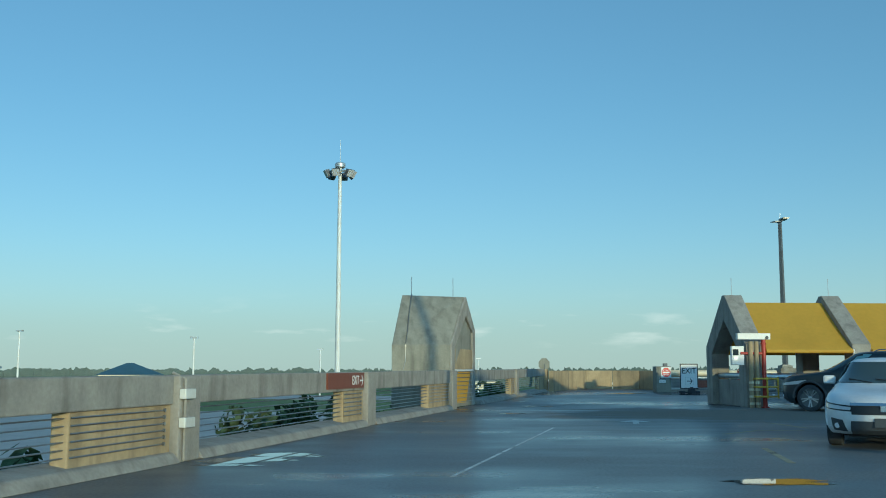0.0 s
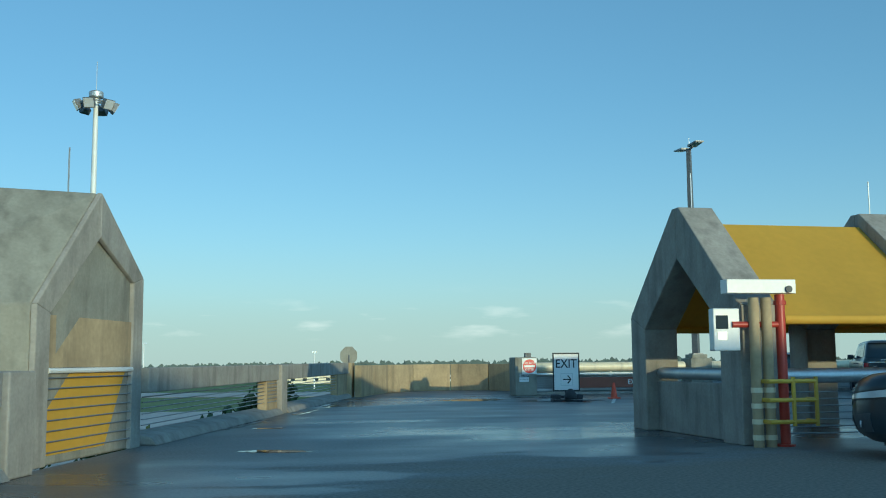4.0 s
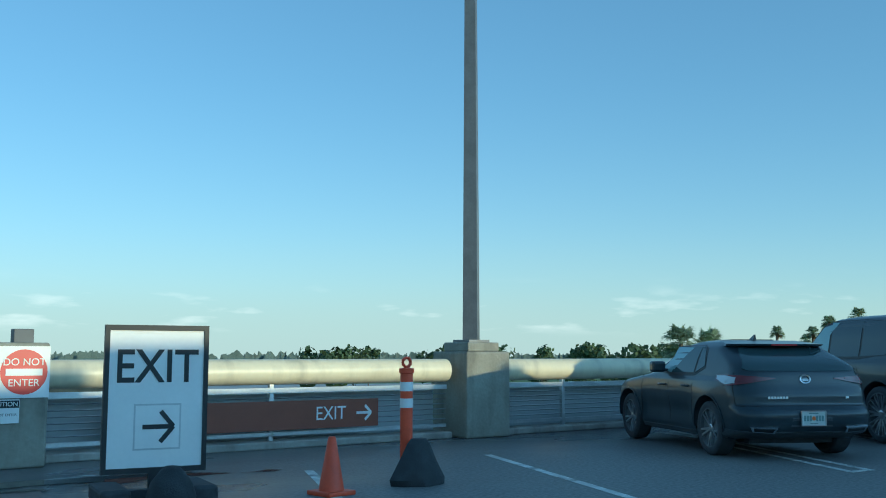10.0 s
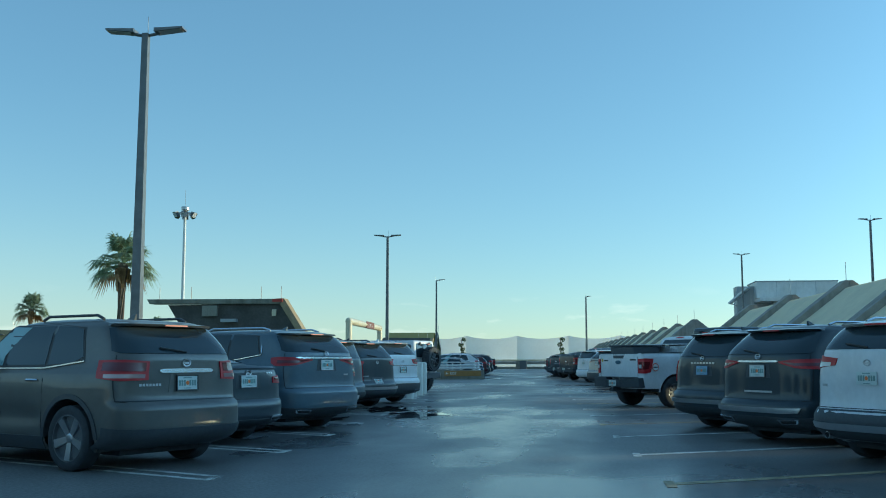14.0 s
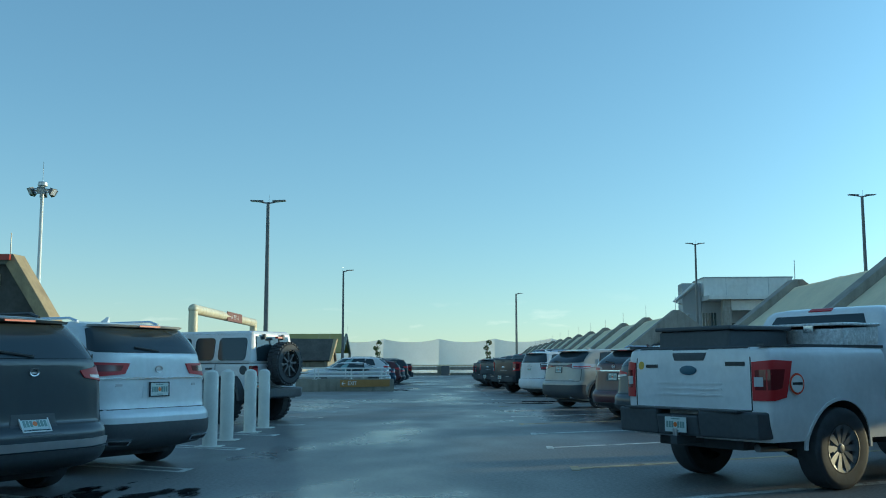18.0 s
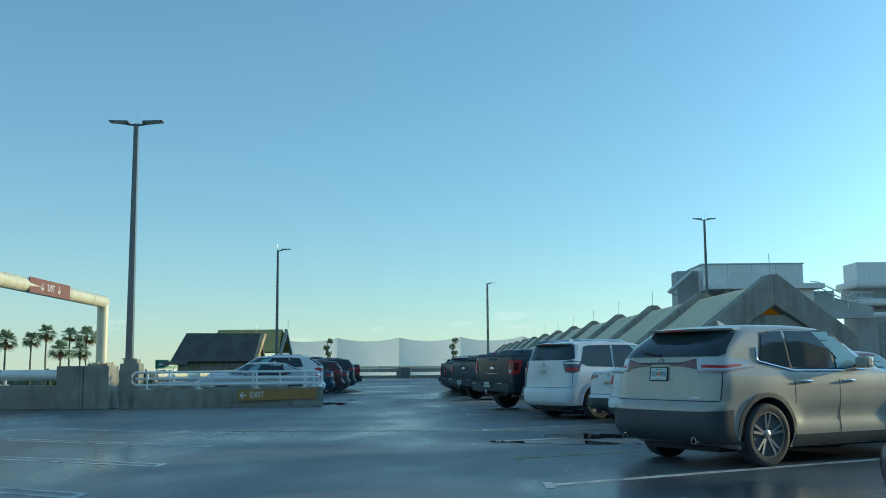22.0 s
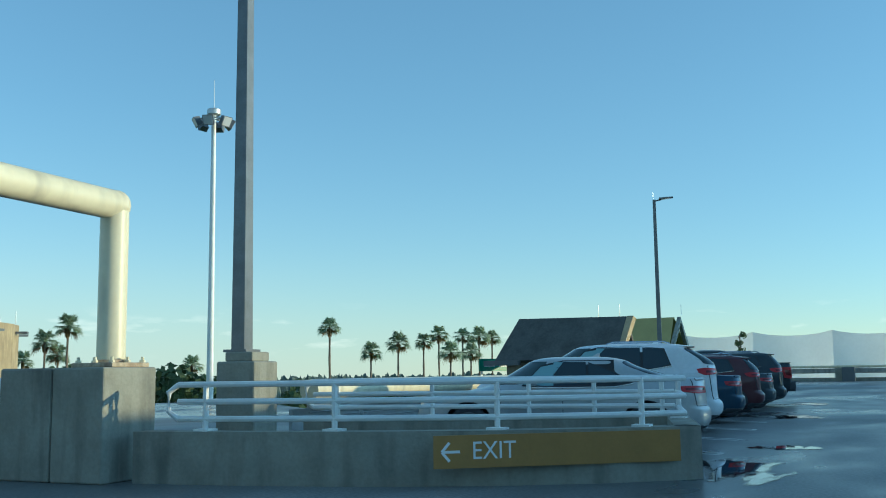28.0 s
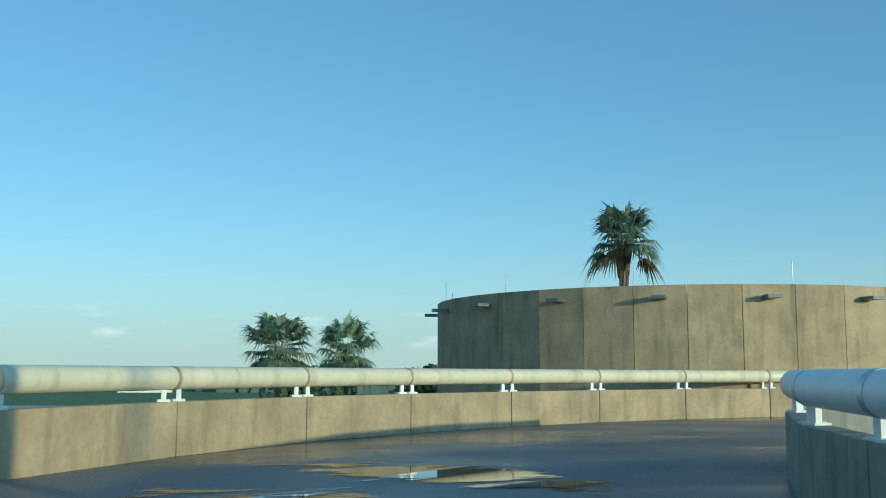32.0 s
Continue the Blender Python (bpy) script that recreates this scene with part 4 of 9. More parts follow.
cone(13.75, 49.75, 0.5)
cone(11.17, 39.2, 0.98, True, "tall orange traffic cone with white bands and black base")
ob = thing("delineator_post", (14.75, 50.1, 0), 0, "orange delineator post with bands held by a dark bag", "delineator")
part("tube", MB().lathe([(0.062, 0), (0.062, 1.05), (0.075, 1.06), (0.075, 1.1), (0.02, 1.11)], 14), ORANGE, ob, smooth=True)
for z in (0.72, 0.88):
    part("reflective_band", MB().lathe([(0.066, z), (0.066, z + 0.09)], 14), SIGNW, ob, smooth=True)
part("grip", MB().tube([(0.045 * math.cos(t), 0, 1.16 + 0.045 * math.sin(t)) for t in [2 * math.pi * k / 12 for k in range(13)]], 0.016, 6, False), ORANGE, ob, smooth=True)
ob = thing("weight_bag", (14.8, 49.95, 0), 25, "dark canvas weight bag slumped round the post foot", "bag")
m_ = MB()
ring = lambda r, z, sq: [(r * math.cos(t) * (1 + 0.16 * math.sin(3 * t)), r * sq * math.sin(t) * (1 + 0.12 * math.cos(2 * t)), z) for t in [2 * math.pi * k / 14 for k in range(14)]]
rg = [ring(0.30, 0, 0.8), ring(0.33, 0.06, 0.7), ring(0.24, 0.22, 0.62), ring(0.13, 0.38, 0.8), ring(0.08, 0.43, 0.9)]
m_.add([p for r_ in rg for p in r_], [(i * 14 + k, i * 14 + (k + 1) % 14, (i + 1) * 14 + (k + 1) % 14, (i + 1) * 14 + k) for i in range(4) for k in range(14)] + [tuple(range(13, -1, -1)), tuple(range(56, 70))])
part("bag", m_, BAG, ob, smooth=True)


# ---- gabled roofs past the exit ----
ob = thing("gabled_tower", (0, 0, 0), 0, "dark weathered concrete gabled tower roof past the exit", "tower", "gabled towers")
S0, N0 = 59.7, 64.4
part("roof_slope", MB().prism([(118.3, S0, 3.47), (118.3, N0, 3.52), (116.6, N0 + 0.5, 1.72), (116.6, S0 + 0.05, 1.72)], [(118.5, S0, 3.37), (118.5, N0, 3.42), (117.0, N0 + 0.5, 1.62), (117.0, S0 + 0.05, 1.62)]), ROOFD, ob)
part("roof_slope", MB().prism([(118.5, S0, 3.46), (118.5, N0, 3.51), (120.4, N0 + 0.5, 1.72), (120.4, S0 + 0.05, 1.72)], [(118.5, S0, 3.36), (118.5, N0, 3.41), (120.1, N0 + 0.5, 1.62), (120.1, S0 + 0.05, 1.62)]), ROOFD, ob)
part("gable_wall", MB().prism([(116.9, S0 + 0.2, 0), (120.2, S0 + 0.2, 0), (120.2, S0 + 0.2, 1.6), (118.5, S0 + 0.2, 3.3), (116.9, S0 + 0.2, 1.6)], [(116.9, S0 + 0.5, 0), (120.2, S0 + 0.5, 0), (120.2, S0 + 0.5, 1.6), (118.5, S0 + 0.5, 3.3), (116.9, S0 + 0.5, 1.6)]), CONC_D, ob)
part("gable_band", MB().prism([(116.5, S0 - 0.14, 1.66), (116.5, S0 + 0.03, 1.72), (118.3, S0 - 0.02, 3.49), (118.3, S0 - 0.3, 3.49)], [(116.9, S0 - 0.14, 1.6), (116.9, S0 + 0.03, 1.66), (118.8, S0 - 0.02, 3.4), (118.8, S0 - 0.3, 3.4)]), CONC_T, ob, "pale concrete gable edge")
part("side_wall", MB().box(117.2, 117.5, S0 + 0.55, N0 + 0.2, 0, 2.0), CONC_D, ob)
part("eave_box", MB().box(116.35, 116.75, N0 - 0.6, N0 + 0.9, 1.52, 1.72), DGREY, ob)
for y in (S0 + 0.3, S0 + 1.2):
    part("lightning_rod", MB().tube([(118.4, y, 3.4), (118.4, y, 4.0)], 0.012, 5), GALV, ob)
ob = thing("canvas_gable", (0, 0, 0), 0, "yellow canvas roofed gable hall past the exit", "tower", "gabled towers")
for nm, s in (("west_canvas", -1), ("east_canvas", 1)):
    part(nm, MB().prism([(145.0 + s * 0.1, 63.2, 4.76), (146.2 + s * 0.1, 69.3, 4.8), (146.2 + s * 2.8, 69.3, 2.75), (145.0 + s * 2.8, 63.0, 2.75)], [(145.0 + s * 0.1, 63.2, 4.70), (146.2 + s * 0.1, 69.3, 4.74), (146.2 + s * 2.8, 69.3, 2.69), (145.0 + s * 2.8, 63.0, 2.69)]), OLIVE, ob)
q = [(-2.75, 0), (-2.75, 2.72), (0, 4.78), (2.75, 2.72), (2.75, 0), (2.4, 0), (2.4, 2.55), (0, 4.4), (-2.4, 2.55), (-2.4, 0)]
part("gable_frame", MB().prism([(145 + u, 62.75, v) for u, v in q], [(145 + u, 62.98, v) for u, v in q]), CONC_D, ob)
part("lightning_rod", MB().tube([(145, 62.7, 4.9), (145, 62.7, 5.6)], 0.02, 5), GALV, ob)
ob = thing("canopy_tower", (0, 0, 0), 0, "dark concrete stair tower with an overhanging roof slab", "tower", "gabled towers")
side = lambda x, grow=0.0: [(x, 54.25 - grow, 0), (x, 58.9 + grow, 0), (x, 61.05 + grow, 3.40), (x, 56.42 - grow, 3.40)]
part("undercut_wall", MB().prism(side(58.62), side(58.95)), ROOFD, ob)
part("roof_slab", MB().prism([(58.45, 56.45, 3.40), (58.45, 61.75, 3.44), (59.0, 61.75, 3.44), (59.0, 56.45, 3.40)], [(58.40, 56.35, 3.60), (58.40, 61.85, 3.62), (59.0, 61.85, 3.62), (59.0, 56.35, 3.60)]), CONC_D, ob, bevel=0.02)
part("edge_band", MB().prism([(58.45, 54.0, 0), (58.45, 54.25, 0), (58.45, 56.62, 3.62), (58.45, 56.32, 3.62)], [(58.98, 54.0, 0), (58.98, 54.25, 0), (58.98, 56.62, 3.62), (58.98, 56.32, 3.62)]), CONC_T, ob, "pale concrete edge band", bevel=0.01)
part("red_cap", MB().box(58.36, 58.44, 56.35, 56.75, 3.48, 3.60), REDP, ob)
part("soffit_beam", MB().box(58.46, 58.615, 59.0, 59.6, 2.95, 3.36), CONC_D, ob)
part("wall_lamp", MB().box(58.35, 58.615, 58.2, 58.8, 2.72, 2.84), GREYP, ob)
part("wall_plate", MB().box(58.55, 58.615, 56.65, 56.82, 2.95, 3.2), CREAM, ob)
for x, y in ((58.6, 61.4), (58.6, 60.1), (58.7, 57.3), (58.7, 56.5)):
    part("lightning_rod", MB().tube([(x, y, 3.5), (x, y, 4.1)], 0.012, 5), BRONZE, ob)

# ---- bollards ----
for x, y in ((53.6, 50.55), (54.97, 50.67), (57.0, 50.79), (58.35, 50.85)):
    ob = thing("bollard", (x, y, 0), 0, "cream painted steel bollard with a domed cap", "bollard", "four bollards")
    part("tube", MB().lathe([(0.115, 0.012), (0.115, 1.1), (0.1, 1.15), (0.05, 1.18), (0.005, 1.19)], 18), BOLLARD, ob, smooth=True)
    part("base_plate", MB().box(-0.19, 0.19, -0.19, 0.19, 0, 0.012), BOLLARD, ob)

# ---- exit ramp: clearance arch, piers, low wall island and rails ----
ob = thing("clearance_arch", (0, 0, 0), 0, "cream pipe clearance arch over the exit ramp", "arch")
A, B = Vector((75.4, 57.75, 0)), Vector((87.42, 58.47, 0))
for p in (A, B):
    part("column", MB().tube([p + Vector((0, 0, 1.42)), p + Vector((0, 0, 3.42))], 0.178, 18), CREAM, ob, smooth=True)
    part("elbow", MB().lathe([(0.197 * math.sin(math.pi * k / 10) + 0.001, -0.197 * math.cos(math.pi * k / 10)) for k in range(11)], 18, Matrix.Translation(p + Vector((0, 0, 3.42)))), CREAM, ob, smooth=True)
part("crossbar", MB().tube([A + Vector((0, 0, 3.42)), B + Vector((0, 0, 3.42))], 0.19, 18), CREAM, ob, smooth=True)
for p in (A, B):
    part("base_flange", MB().box(p.x - 0.33, p.x + 0.33, p.y - 0.33, p.y + 0.33, 1.36, 1.42), RUST, ob, "rusting base flange", bevel=0.012)
    part("grout_pad", MB().box(p.x - 0.37, p.x + 0.37, p.y - 0.37, p.y + 0.37, 1.345, 1.36), CREAM, ob)
    part("collar", MB().lathe([(0.19, 1.42), (0.215, 1.425), (0.215, 1.455), (0.185, 1.46)], 18, Matrix.Translation((p.x, p.y, 0)), False), RUST, ob)
    for u, v in ((-1, -1), (0, -1), (1, -1), (1, 0), (1, 1), (0, 1), (-1, 1), (-1, 0)):
        part("bolt", MB().tube([(p.x + u * 0.27, p.y + v * 0.27, 1.42), (p.x + u * 0.27, p.y + v * 0.27, 1.49)], 0.02, 6).lathe([(0.038, 1.42), (0.038, 1.45), (0.02, 1.45)], 6, Matrix.Translation((p.x + u * 0.27, p.y + v * 0.27, 0))), CREAM, ob, "paint-flaked anchor bolt")
sg = thing("exit_sign", (82.1, 57.98, 0), AX, "brown exit sign fixed on the clearance arch", "sign", "arch signs")
part("panel", MB().box(-1.5, 1.5, -0.025, 0.0, 3.22, 3.62), BROWN, sg)
words("EXIT", 0.26, SIGNW, pose(0, -0.026, 3.42), sg)
for s in (-1, 1):
    arrow(0.2, 0.2, SIGNW, pose(s * 0.62, -0.026, 3.42) @ Matrix.Rotation(radians(90), 4, "Y"), sg)
for nm, (x0, x1, y0, y1) in (("west", (75.0, 75.8, 57.0, 59.0)), ("east", (86.78, 87.7, 57.98, 59.65))):
    ob = thing("arch_pier", (0, 0, 0), 0, "heavy stained concrete pier carrying the clearance arch", "pier", "arch piers", "structure")
    part("block", MB().box(x0, x1, y0, y0 + 0.8, 0, 1.36), CONC_D, ob, bevel=0.025)
    part("block", MB().box(x0, x1, y0 + 0.82, y1, 0, 1.36), CONC_D, ob, bevel=0.025)

ob = thing("low_wall", (0, 0, 0), 0, "low stained concrete wall curving along the exit lane", "wall", "exit island walls", "structure")
front = [(87.05, 57.75), (87.25, 56.3), (87.6, 54.9), (88.1, 53.6), (88.8, 52.4), (89.5, 51.6)]
part("front_wall", MB().wall(front, 0, 0.6, 0.3), CONC_D, ob)
part("end_wall", MB().wall([(89.5, 51.6), (92.1, 52.25)], 0, 0.6, 0.3), CONC_D, ob)
part("back_wall", MB().wall([(92.1, 52.25), (91.8, 54.5), (91.0, 57.8)], 0, 0.6, 0.3), CONC_D, ob)


def hand_rail(pts, label):
    ob = thing("hand_rail", (0, 0, 0), 0, label, "railing", "white tube rails")
    for z in (0.74, 0.94, 1.14):
        part("rail", MB().tube([(x, y, z) for x, y in pts], 0.035, 8), WHITE, ob, smooth=True)
    n = 5
    for i in range(n):
        u = (0.06 + 0.9 * i / (n - 1)) * (len(pts) - 1)
        k = min(int(u), len(pts) - 2)
        x = pts[k][0] + (pts[k + 1][0] - pts[k][0]) * (u - k)
        y = pts[k][1] + (pts[k + 1][1] - pts[k][1]) * (u - k)
        part("post", MB().tube([(x, y, 0.6), (x, y, 1.16)], 0.035, 8), WHITE, ob)
        part("foot", MB().box(x - 0.1, x + 0.1, y - 0.1, y + 0.1, 0.6, 0.625), WHITE, ob)
    part("end_loop", MB().tube([(pts[0][0], pts[0][1], 1.14), (pts[0][0] - 0.05, pts[0][1] + 0.1, 1.05), (pts[0][0] - 0.05, pts[0][1] + 0.1, 0.83), (pts[0][0], pts[0][1], 0.74)], 0.035, 8), WHITE, ob, smooth=True)


hand_rail([(87.3, 57.3), (87.45, 56.3), (87.77, 55.0), (88.25, 53.7), (88.95, 52.5), (89.6, 51.8), (91.9, 52.35)], "white three-bar tube railing on the low curved wall")
hand_rail([(90.95, 57.7), (91.65, 54.5), (91.95, 52.4)], "white three-bar tube railing on the back of the island wall")
d_ = Vector((89.5 - 88.1, 51.6 - 53.6, 0))
ob = thing("exit_sign", (87.93, 53.68, 0), math.degrees(math.atan2(-1.75, 1.32)), "ochre exit sign with an arrow on the low wall", "sign", "wall signs")
part("panel", MB().box(-0.55, 2.3, -0.09, -0.07, 0.22, 0.57), OCHRE, ob)
words("EXIT", 0.27, SIGNW, pose(0.12, -0.091, 0.395), ob, squash=0.9)
arrow(0.2, 0.2, SIGNW, pose(-0.36, -0.091, 0.395), ob, True)

# outer ramp wall with cream pipe
outer = [(76.6, 59.2), (77.4, 62.2), (78.5, 65.2), (79.9, 68.2), (81.6, 71.2), (83.5, 74.0), (85.7, 76.7), (88.1, 79.0), (90.6, 80.8), (93.5, 82.4), (96.4, 83.6), (99.4, 84.4), (102.4, 84.8), (105.2, 84.6)]
panel_wall("outer_ramp_wall", outer, 0.78, 0.26, CONC_T, "tan concrete panels of the curved outer ramp wall", "wall_panel")


def ramp_pipe(pts, z, mat, label):
    ob = thing("ramp_pipe", (0, 0, 0), 0, label, "railing", "ramp pipes", "structure")
    for p, q in zip(pts[:-1], pts[1:]):
        a_, b_ = Vector((*p, z)), Vector((*q, z))
        part("pipe", MB().tube([a_, b_], 0.17, 16), mat, ob, smooth=True)
        part("joint_band", MB().tube([b_ - (b_ - a_).normalized() * 0.05, b_ + (b_ - a_).normalized() * 0.05], 0.174, 16), RUST if mat is CREAM else GALV, ob, smooth=True)
        for s in (0.05, 0.95):
            c = a_ + (b_ - a_) * s
            part("bracket", MB().box(c.x - 0.035, c.x + 0.035, c.y - 0.035, c.y + 0.035, z - 0.3, z - 0.15), WHITE, ob)
            part("bracket_foot", MB().box(c.x - 0.09, c.x + 0.09, c.y - 0.09, c.y + 0.09, z - 0.335, z - 0.3), WHITE, ob)
    return ob


def shifted(pts, t):
    res = []
    for i, p in enumerate(pts):
        a_, b_ = Vector(pts[max(0, i - 1)]), Vector(pts[min(len(pts) - 1, i + 1)])
        d__ = (b_ - a_).normalized()
        res.append((p[0] - d__.y * t, p[1] + d__.x * t))
    return res


ramp_pipe(shifted(outer, 0.13), 1.115, CREAM, "cream painted pipe rail round the outer ramp wall")
inner = [(87.1, 59.45), (87.5, 61.8), (88.3, 64.6), (89.3, 67.2), (90.4, 69.2), (92.2, 71.6), (94.6, 73.6), (97.6, 75.0)]
panel_wall("inner_ramp_wall", inner[::-1], 0.76, 0.26, CONC_D, "stained concrete panels of the inner ramp wall", "wall_panel")
ramp_pipe(shifted(inner, -0.13), 1.08, WHITE, "white painted pipe rail on the inner ramp wall")

# round concrete drum beyond the ramp
ob = thing("round_tower", (105.7, 93.8, 0), 0, "round tan concrete tower of tall panels with wall lamps", "tower")
R_, n = 9.25, 38
for k in range(n):
    t0, t1 = 2 * math.pi * (k + 0.006) / n, 2 * math.pi * (k + 0.994) / n
    q = [(R_ * math.cos(t0), R_ * math.sin(t0)), (R_ * math.cos(t1), R_ * math.sin(t1)), ((R_ - 0.3) * math.cos(t1), (R_ - 0.3) * math.sin(t1)), ((R_ - 0.3) * math.cos(t0), (R_ - 0.3) * math.sin(t0))]
    part("wall_panel", MB().prism([(x, y, -13) for x, y in q], [(x, y, 3.72) for x, y in q]), CONC_T, ob)
    if k % 2 == 0:
        tm = (t0 + t1) / 2
        m_ = Matrix.Rotation(tm, 4, "Z")
        part("wall_lamp", MB().box(R_, R_ + 0.5, -0.2, 0.2, 3.3, 3.4, m_), BRONZE, ob)
    if k % 3 == 0:
        tm = t0
        part("lightning_rod", MB().tube([((R_ - 0.15) * math.cos(tm), (R_ - 0.15) * math.sin(tm), 3.7), ((R_ - 0.15) * math.cos(tm), (R_ - 0.15) * math.sin(tm), 4.4)], 0.015, 5), GALV, ob)
part("core", MB().lathe([(R_ - 0.32, -13), (R_ - 0.32, 3.5)], n, None, False), CONC_T, ob)

# ---- east end parapet, fabric wall, terminal ----
ob = thing("east_parapet", (178, 0, 0), 0, "grey concrete parapet at the far end of the deck", "parapet", "", "structure")
part("beam", MB().box(0, 0.3, -60, 62, 0.75, 1.2), CONC, ob)
part("kerb", MB().box(0, 0.3, -60, 62, 0, 0.35), CONC_D, ob)
for i in range(12):
    part("post", MB().box(-0.1, 0.4, -50 + i * 9.5, -49.3 + i * 9.5, 0, 1.25), CONC_D, ob)
part("top_rail", MB().tube([(0.15, -60, 1.36), (0.15, 62, 1.36)], 0.12, 10), CREAM, ob)
ob = thing("bin", (177.0, 54.0, 0), 0, "dark square cabinet against the far parapet", "cabinet")
part("case", MB().box(-0.5, 0.5, -0.55, 0.55, 0, 1.3), DGREY, ob, bevel=0.03)


def fabric_wall():
    ob = thing("fabric_canopy", (214, 0, 0), 0, "long white fabric canopy with peaked scalloped top", "canopy")
    y0, step, n_ = -52.0, 9.95, 13
    for i in range(n_):
        m_ = MB()
        K = 10
        vs, fs = [], []
        for j in range(K + 1):
            u = j / K
            top = 5.55 + 0.6 * (abs(2 * u - 1) ** 2.2)
            y = y0 + (i + u) * step
            bulge = 1.2 * math.sin(math.pi * u)
            for kz in range(6):
                w_ = kz / 5
                vs.append((bulge * (w_ * (1 - w_) * 3.0) - 1.5 * w_ * 0 + 2.5 * w_, y, -6 + (top + 6) * w_))
        for j in range(K):
            for kz in range(5):
                a0 = j * 6 + kz
                fs.append((a0, a0 + 6, a0 + 7, a0 + 1))
        m_.add(vs, fs)
        part("fabric_bay", m_, FABRIC, ob, smooth=True)
    return ob


fabric_wall()
ob = thing("terminal_building", (0, 0, 0), 0, "white panelled terminal block with louvres and a slanted screen", "building")
part("wall", MB().box(164, 171, 10.0, 20.85, 9.9, 12.15), WHITE, ob)
part("roof_edge", MB().box(163.9, 171.1, 9.9, 20.95, 12.15, 12.3), GREYP, ob)
part("corner_block", MB().box(166, 169, 20.86, 23.2, 4.0, 11.7), GREYP, ob)
part("slanted_screen", MB().prism([(166.0, 21.3, 11.45), (164.6, 21.9, 11.45), (164.0, 24.6, 9.15), (166.0, 24.0, 9.15)], [(166.0, 21.5, 11.6), (164.6, 22.1, 11.6), (164.0, 24.8, 9.25), (166.0, 24.2, 9.25)]), WHITE, ob)
part("strut", MB().tube([(165.8, 23.3, 9.0), (164.4, 24.4, 9.2)], 0.06, 6), GALV, ob)
part("lower_screen", MB().prism([(165.0, 22.3, 7.6), (163.6, 22.9, 7.6), (163.0, 24.6, 6.6), (165.0, 24.0, 6.6)], [(165.0, 22.5, 7.7), (163.6, 23.1, 7.7), (163.0, 24.8, 6.7), (165.0, 24.2, 6.7)]), WHITE, ob)
part("canopy_slab", MB().box(161.5, 171, 8.6, 20.8, 9.35, 9.88), WHITE, ob)
part("fascia_panel", MB().box(162.6, 163.0, 9.4, 17.9, 8.05, 9.3), WHITE, ob)
part("pier", MB().box(162.0, 163.5, 18.0, 19.0, -6, 9.34), CONC, ob)
part("sign_board", MB().box(162.3, 162.45, 12.1, 15.4, 7.35, 7.85), SIGNW, ob)
part("back_wall", MB().box(166, 171, 6.0, 20.8, -6, 9.34), GREYP, ob)
for i in range(5):
    w_ = part("window", MB().box(165.9, 165.995, 19.05 + i * 0.36, 19.34 + i * 0.36, 5.6, 7.9), GLASSW, ob)
    part("mullion", MB().box(165.8, 165.995, 19.35 + i * 0.36, 19.40 + i * 0.36, 5.5, 8.0), WHITE, w_)
for i in range(4):
    part("window", MB().box(165.9, 165.995, 9.0 + i * 2.3, 10.9 + i * 2.3, 4.2, 6.6), GLASSD, ob)
for y0 in (10.5, 15.4):
    lv = part("louvre", MB().box(163.93, 163.995, y0, y0 + 2.35, 10.2, 11.5), WHITE, ob)
    for k in range(6):
        part("slat", MB().box(163.84, 163.925, y0 + 0.05, y0 + 2.3, 10.27 + k * 0.205, 10.36 + k * 0.205), WHITE, lv)
for i in range(3):
    part("wall_joint", MB().box(163.985, 163.998, 12.9 + i * 2.6, 12.94 + i * 2.6, 9.9, 12.15), GREYP, ob)
ob = thing("terminal_annex", (0, 0, 0), 0, "grey stepped terminal block with balcony slabs", "building")
part("wall", MB().box(167, 171, -14, 3.2, -6, 7.55), GREYP, ob)
for z in (7.6, 9.6):
    part("balcony_slab", MB().box(164.5, 171, -16, 4.1, z, z + 0.8), WHITE, ob, bevel=0.3)
part("storey_wall", MB().box(166.5, 171, -14, 3.4, 8.42, 9.58), GREYP, ob)
part("upper_wall", MB().box(167, 171, -14, 3.0, 10.42, 12.6), WHITE, ob)
ob = thing("stair_rail", (0, 0, 0), 0, "white tube stair railing on the terminal roof", "railing")
for dz in (0.0, -0.55):
    part("rail", MB().tube([(163, 9.6, 10.15 + dz), (163, 8.8, 10.1 + dz), (163, 5.7, 8.55 + dz), (163, 5.2, 8.95 + dz), (163, 3.0, 8.95 + dz)], 0.07, 6), WHITE, ob)
for y, z in ((8.8, 10.1), (7.25, 9.3), (5.7, 8.55), (4.2, 8.95)):
    part("post", MB().tube([(163, y, z), (163, y, z - 1.3)], 0.05, 6), WHITE, ob)
part("stair_wall", MB().prism([(163.1, y, 6.2) for y in (9.6, 3.0)] + [(164.4, y, 6.2) for y in (3.0, 9.6)], [(163.1, 9.6, 9.0), (163.1, 3.0, 7.4), (164.4, 3.0, 7.4), (164.4, 9.6, 9.0)]), GREYP, ob)
ob = thing("far_ramp_parapet", (0, 0, 0), 0, "grey concrete ramp wall with a white pipe rail beyond the walk", "parapet")
part("wall", MB().box(150.0, 150.4, -16, 7.8, -6, 5.2), CONC, ob)
part("pipe", MB().tube([(150.2, -16, 5.85), (150.2, 8.2, 5.85)], 0.28, 10), WHITE, ob, smooth=True)
for k in range(6):
    part("bracket", MB().box(150.05, 150.35, 6.6 - 4 * k, 6.9 - 4 * k, 5.2, 5.7), WHITE, ob)


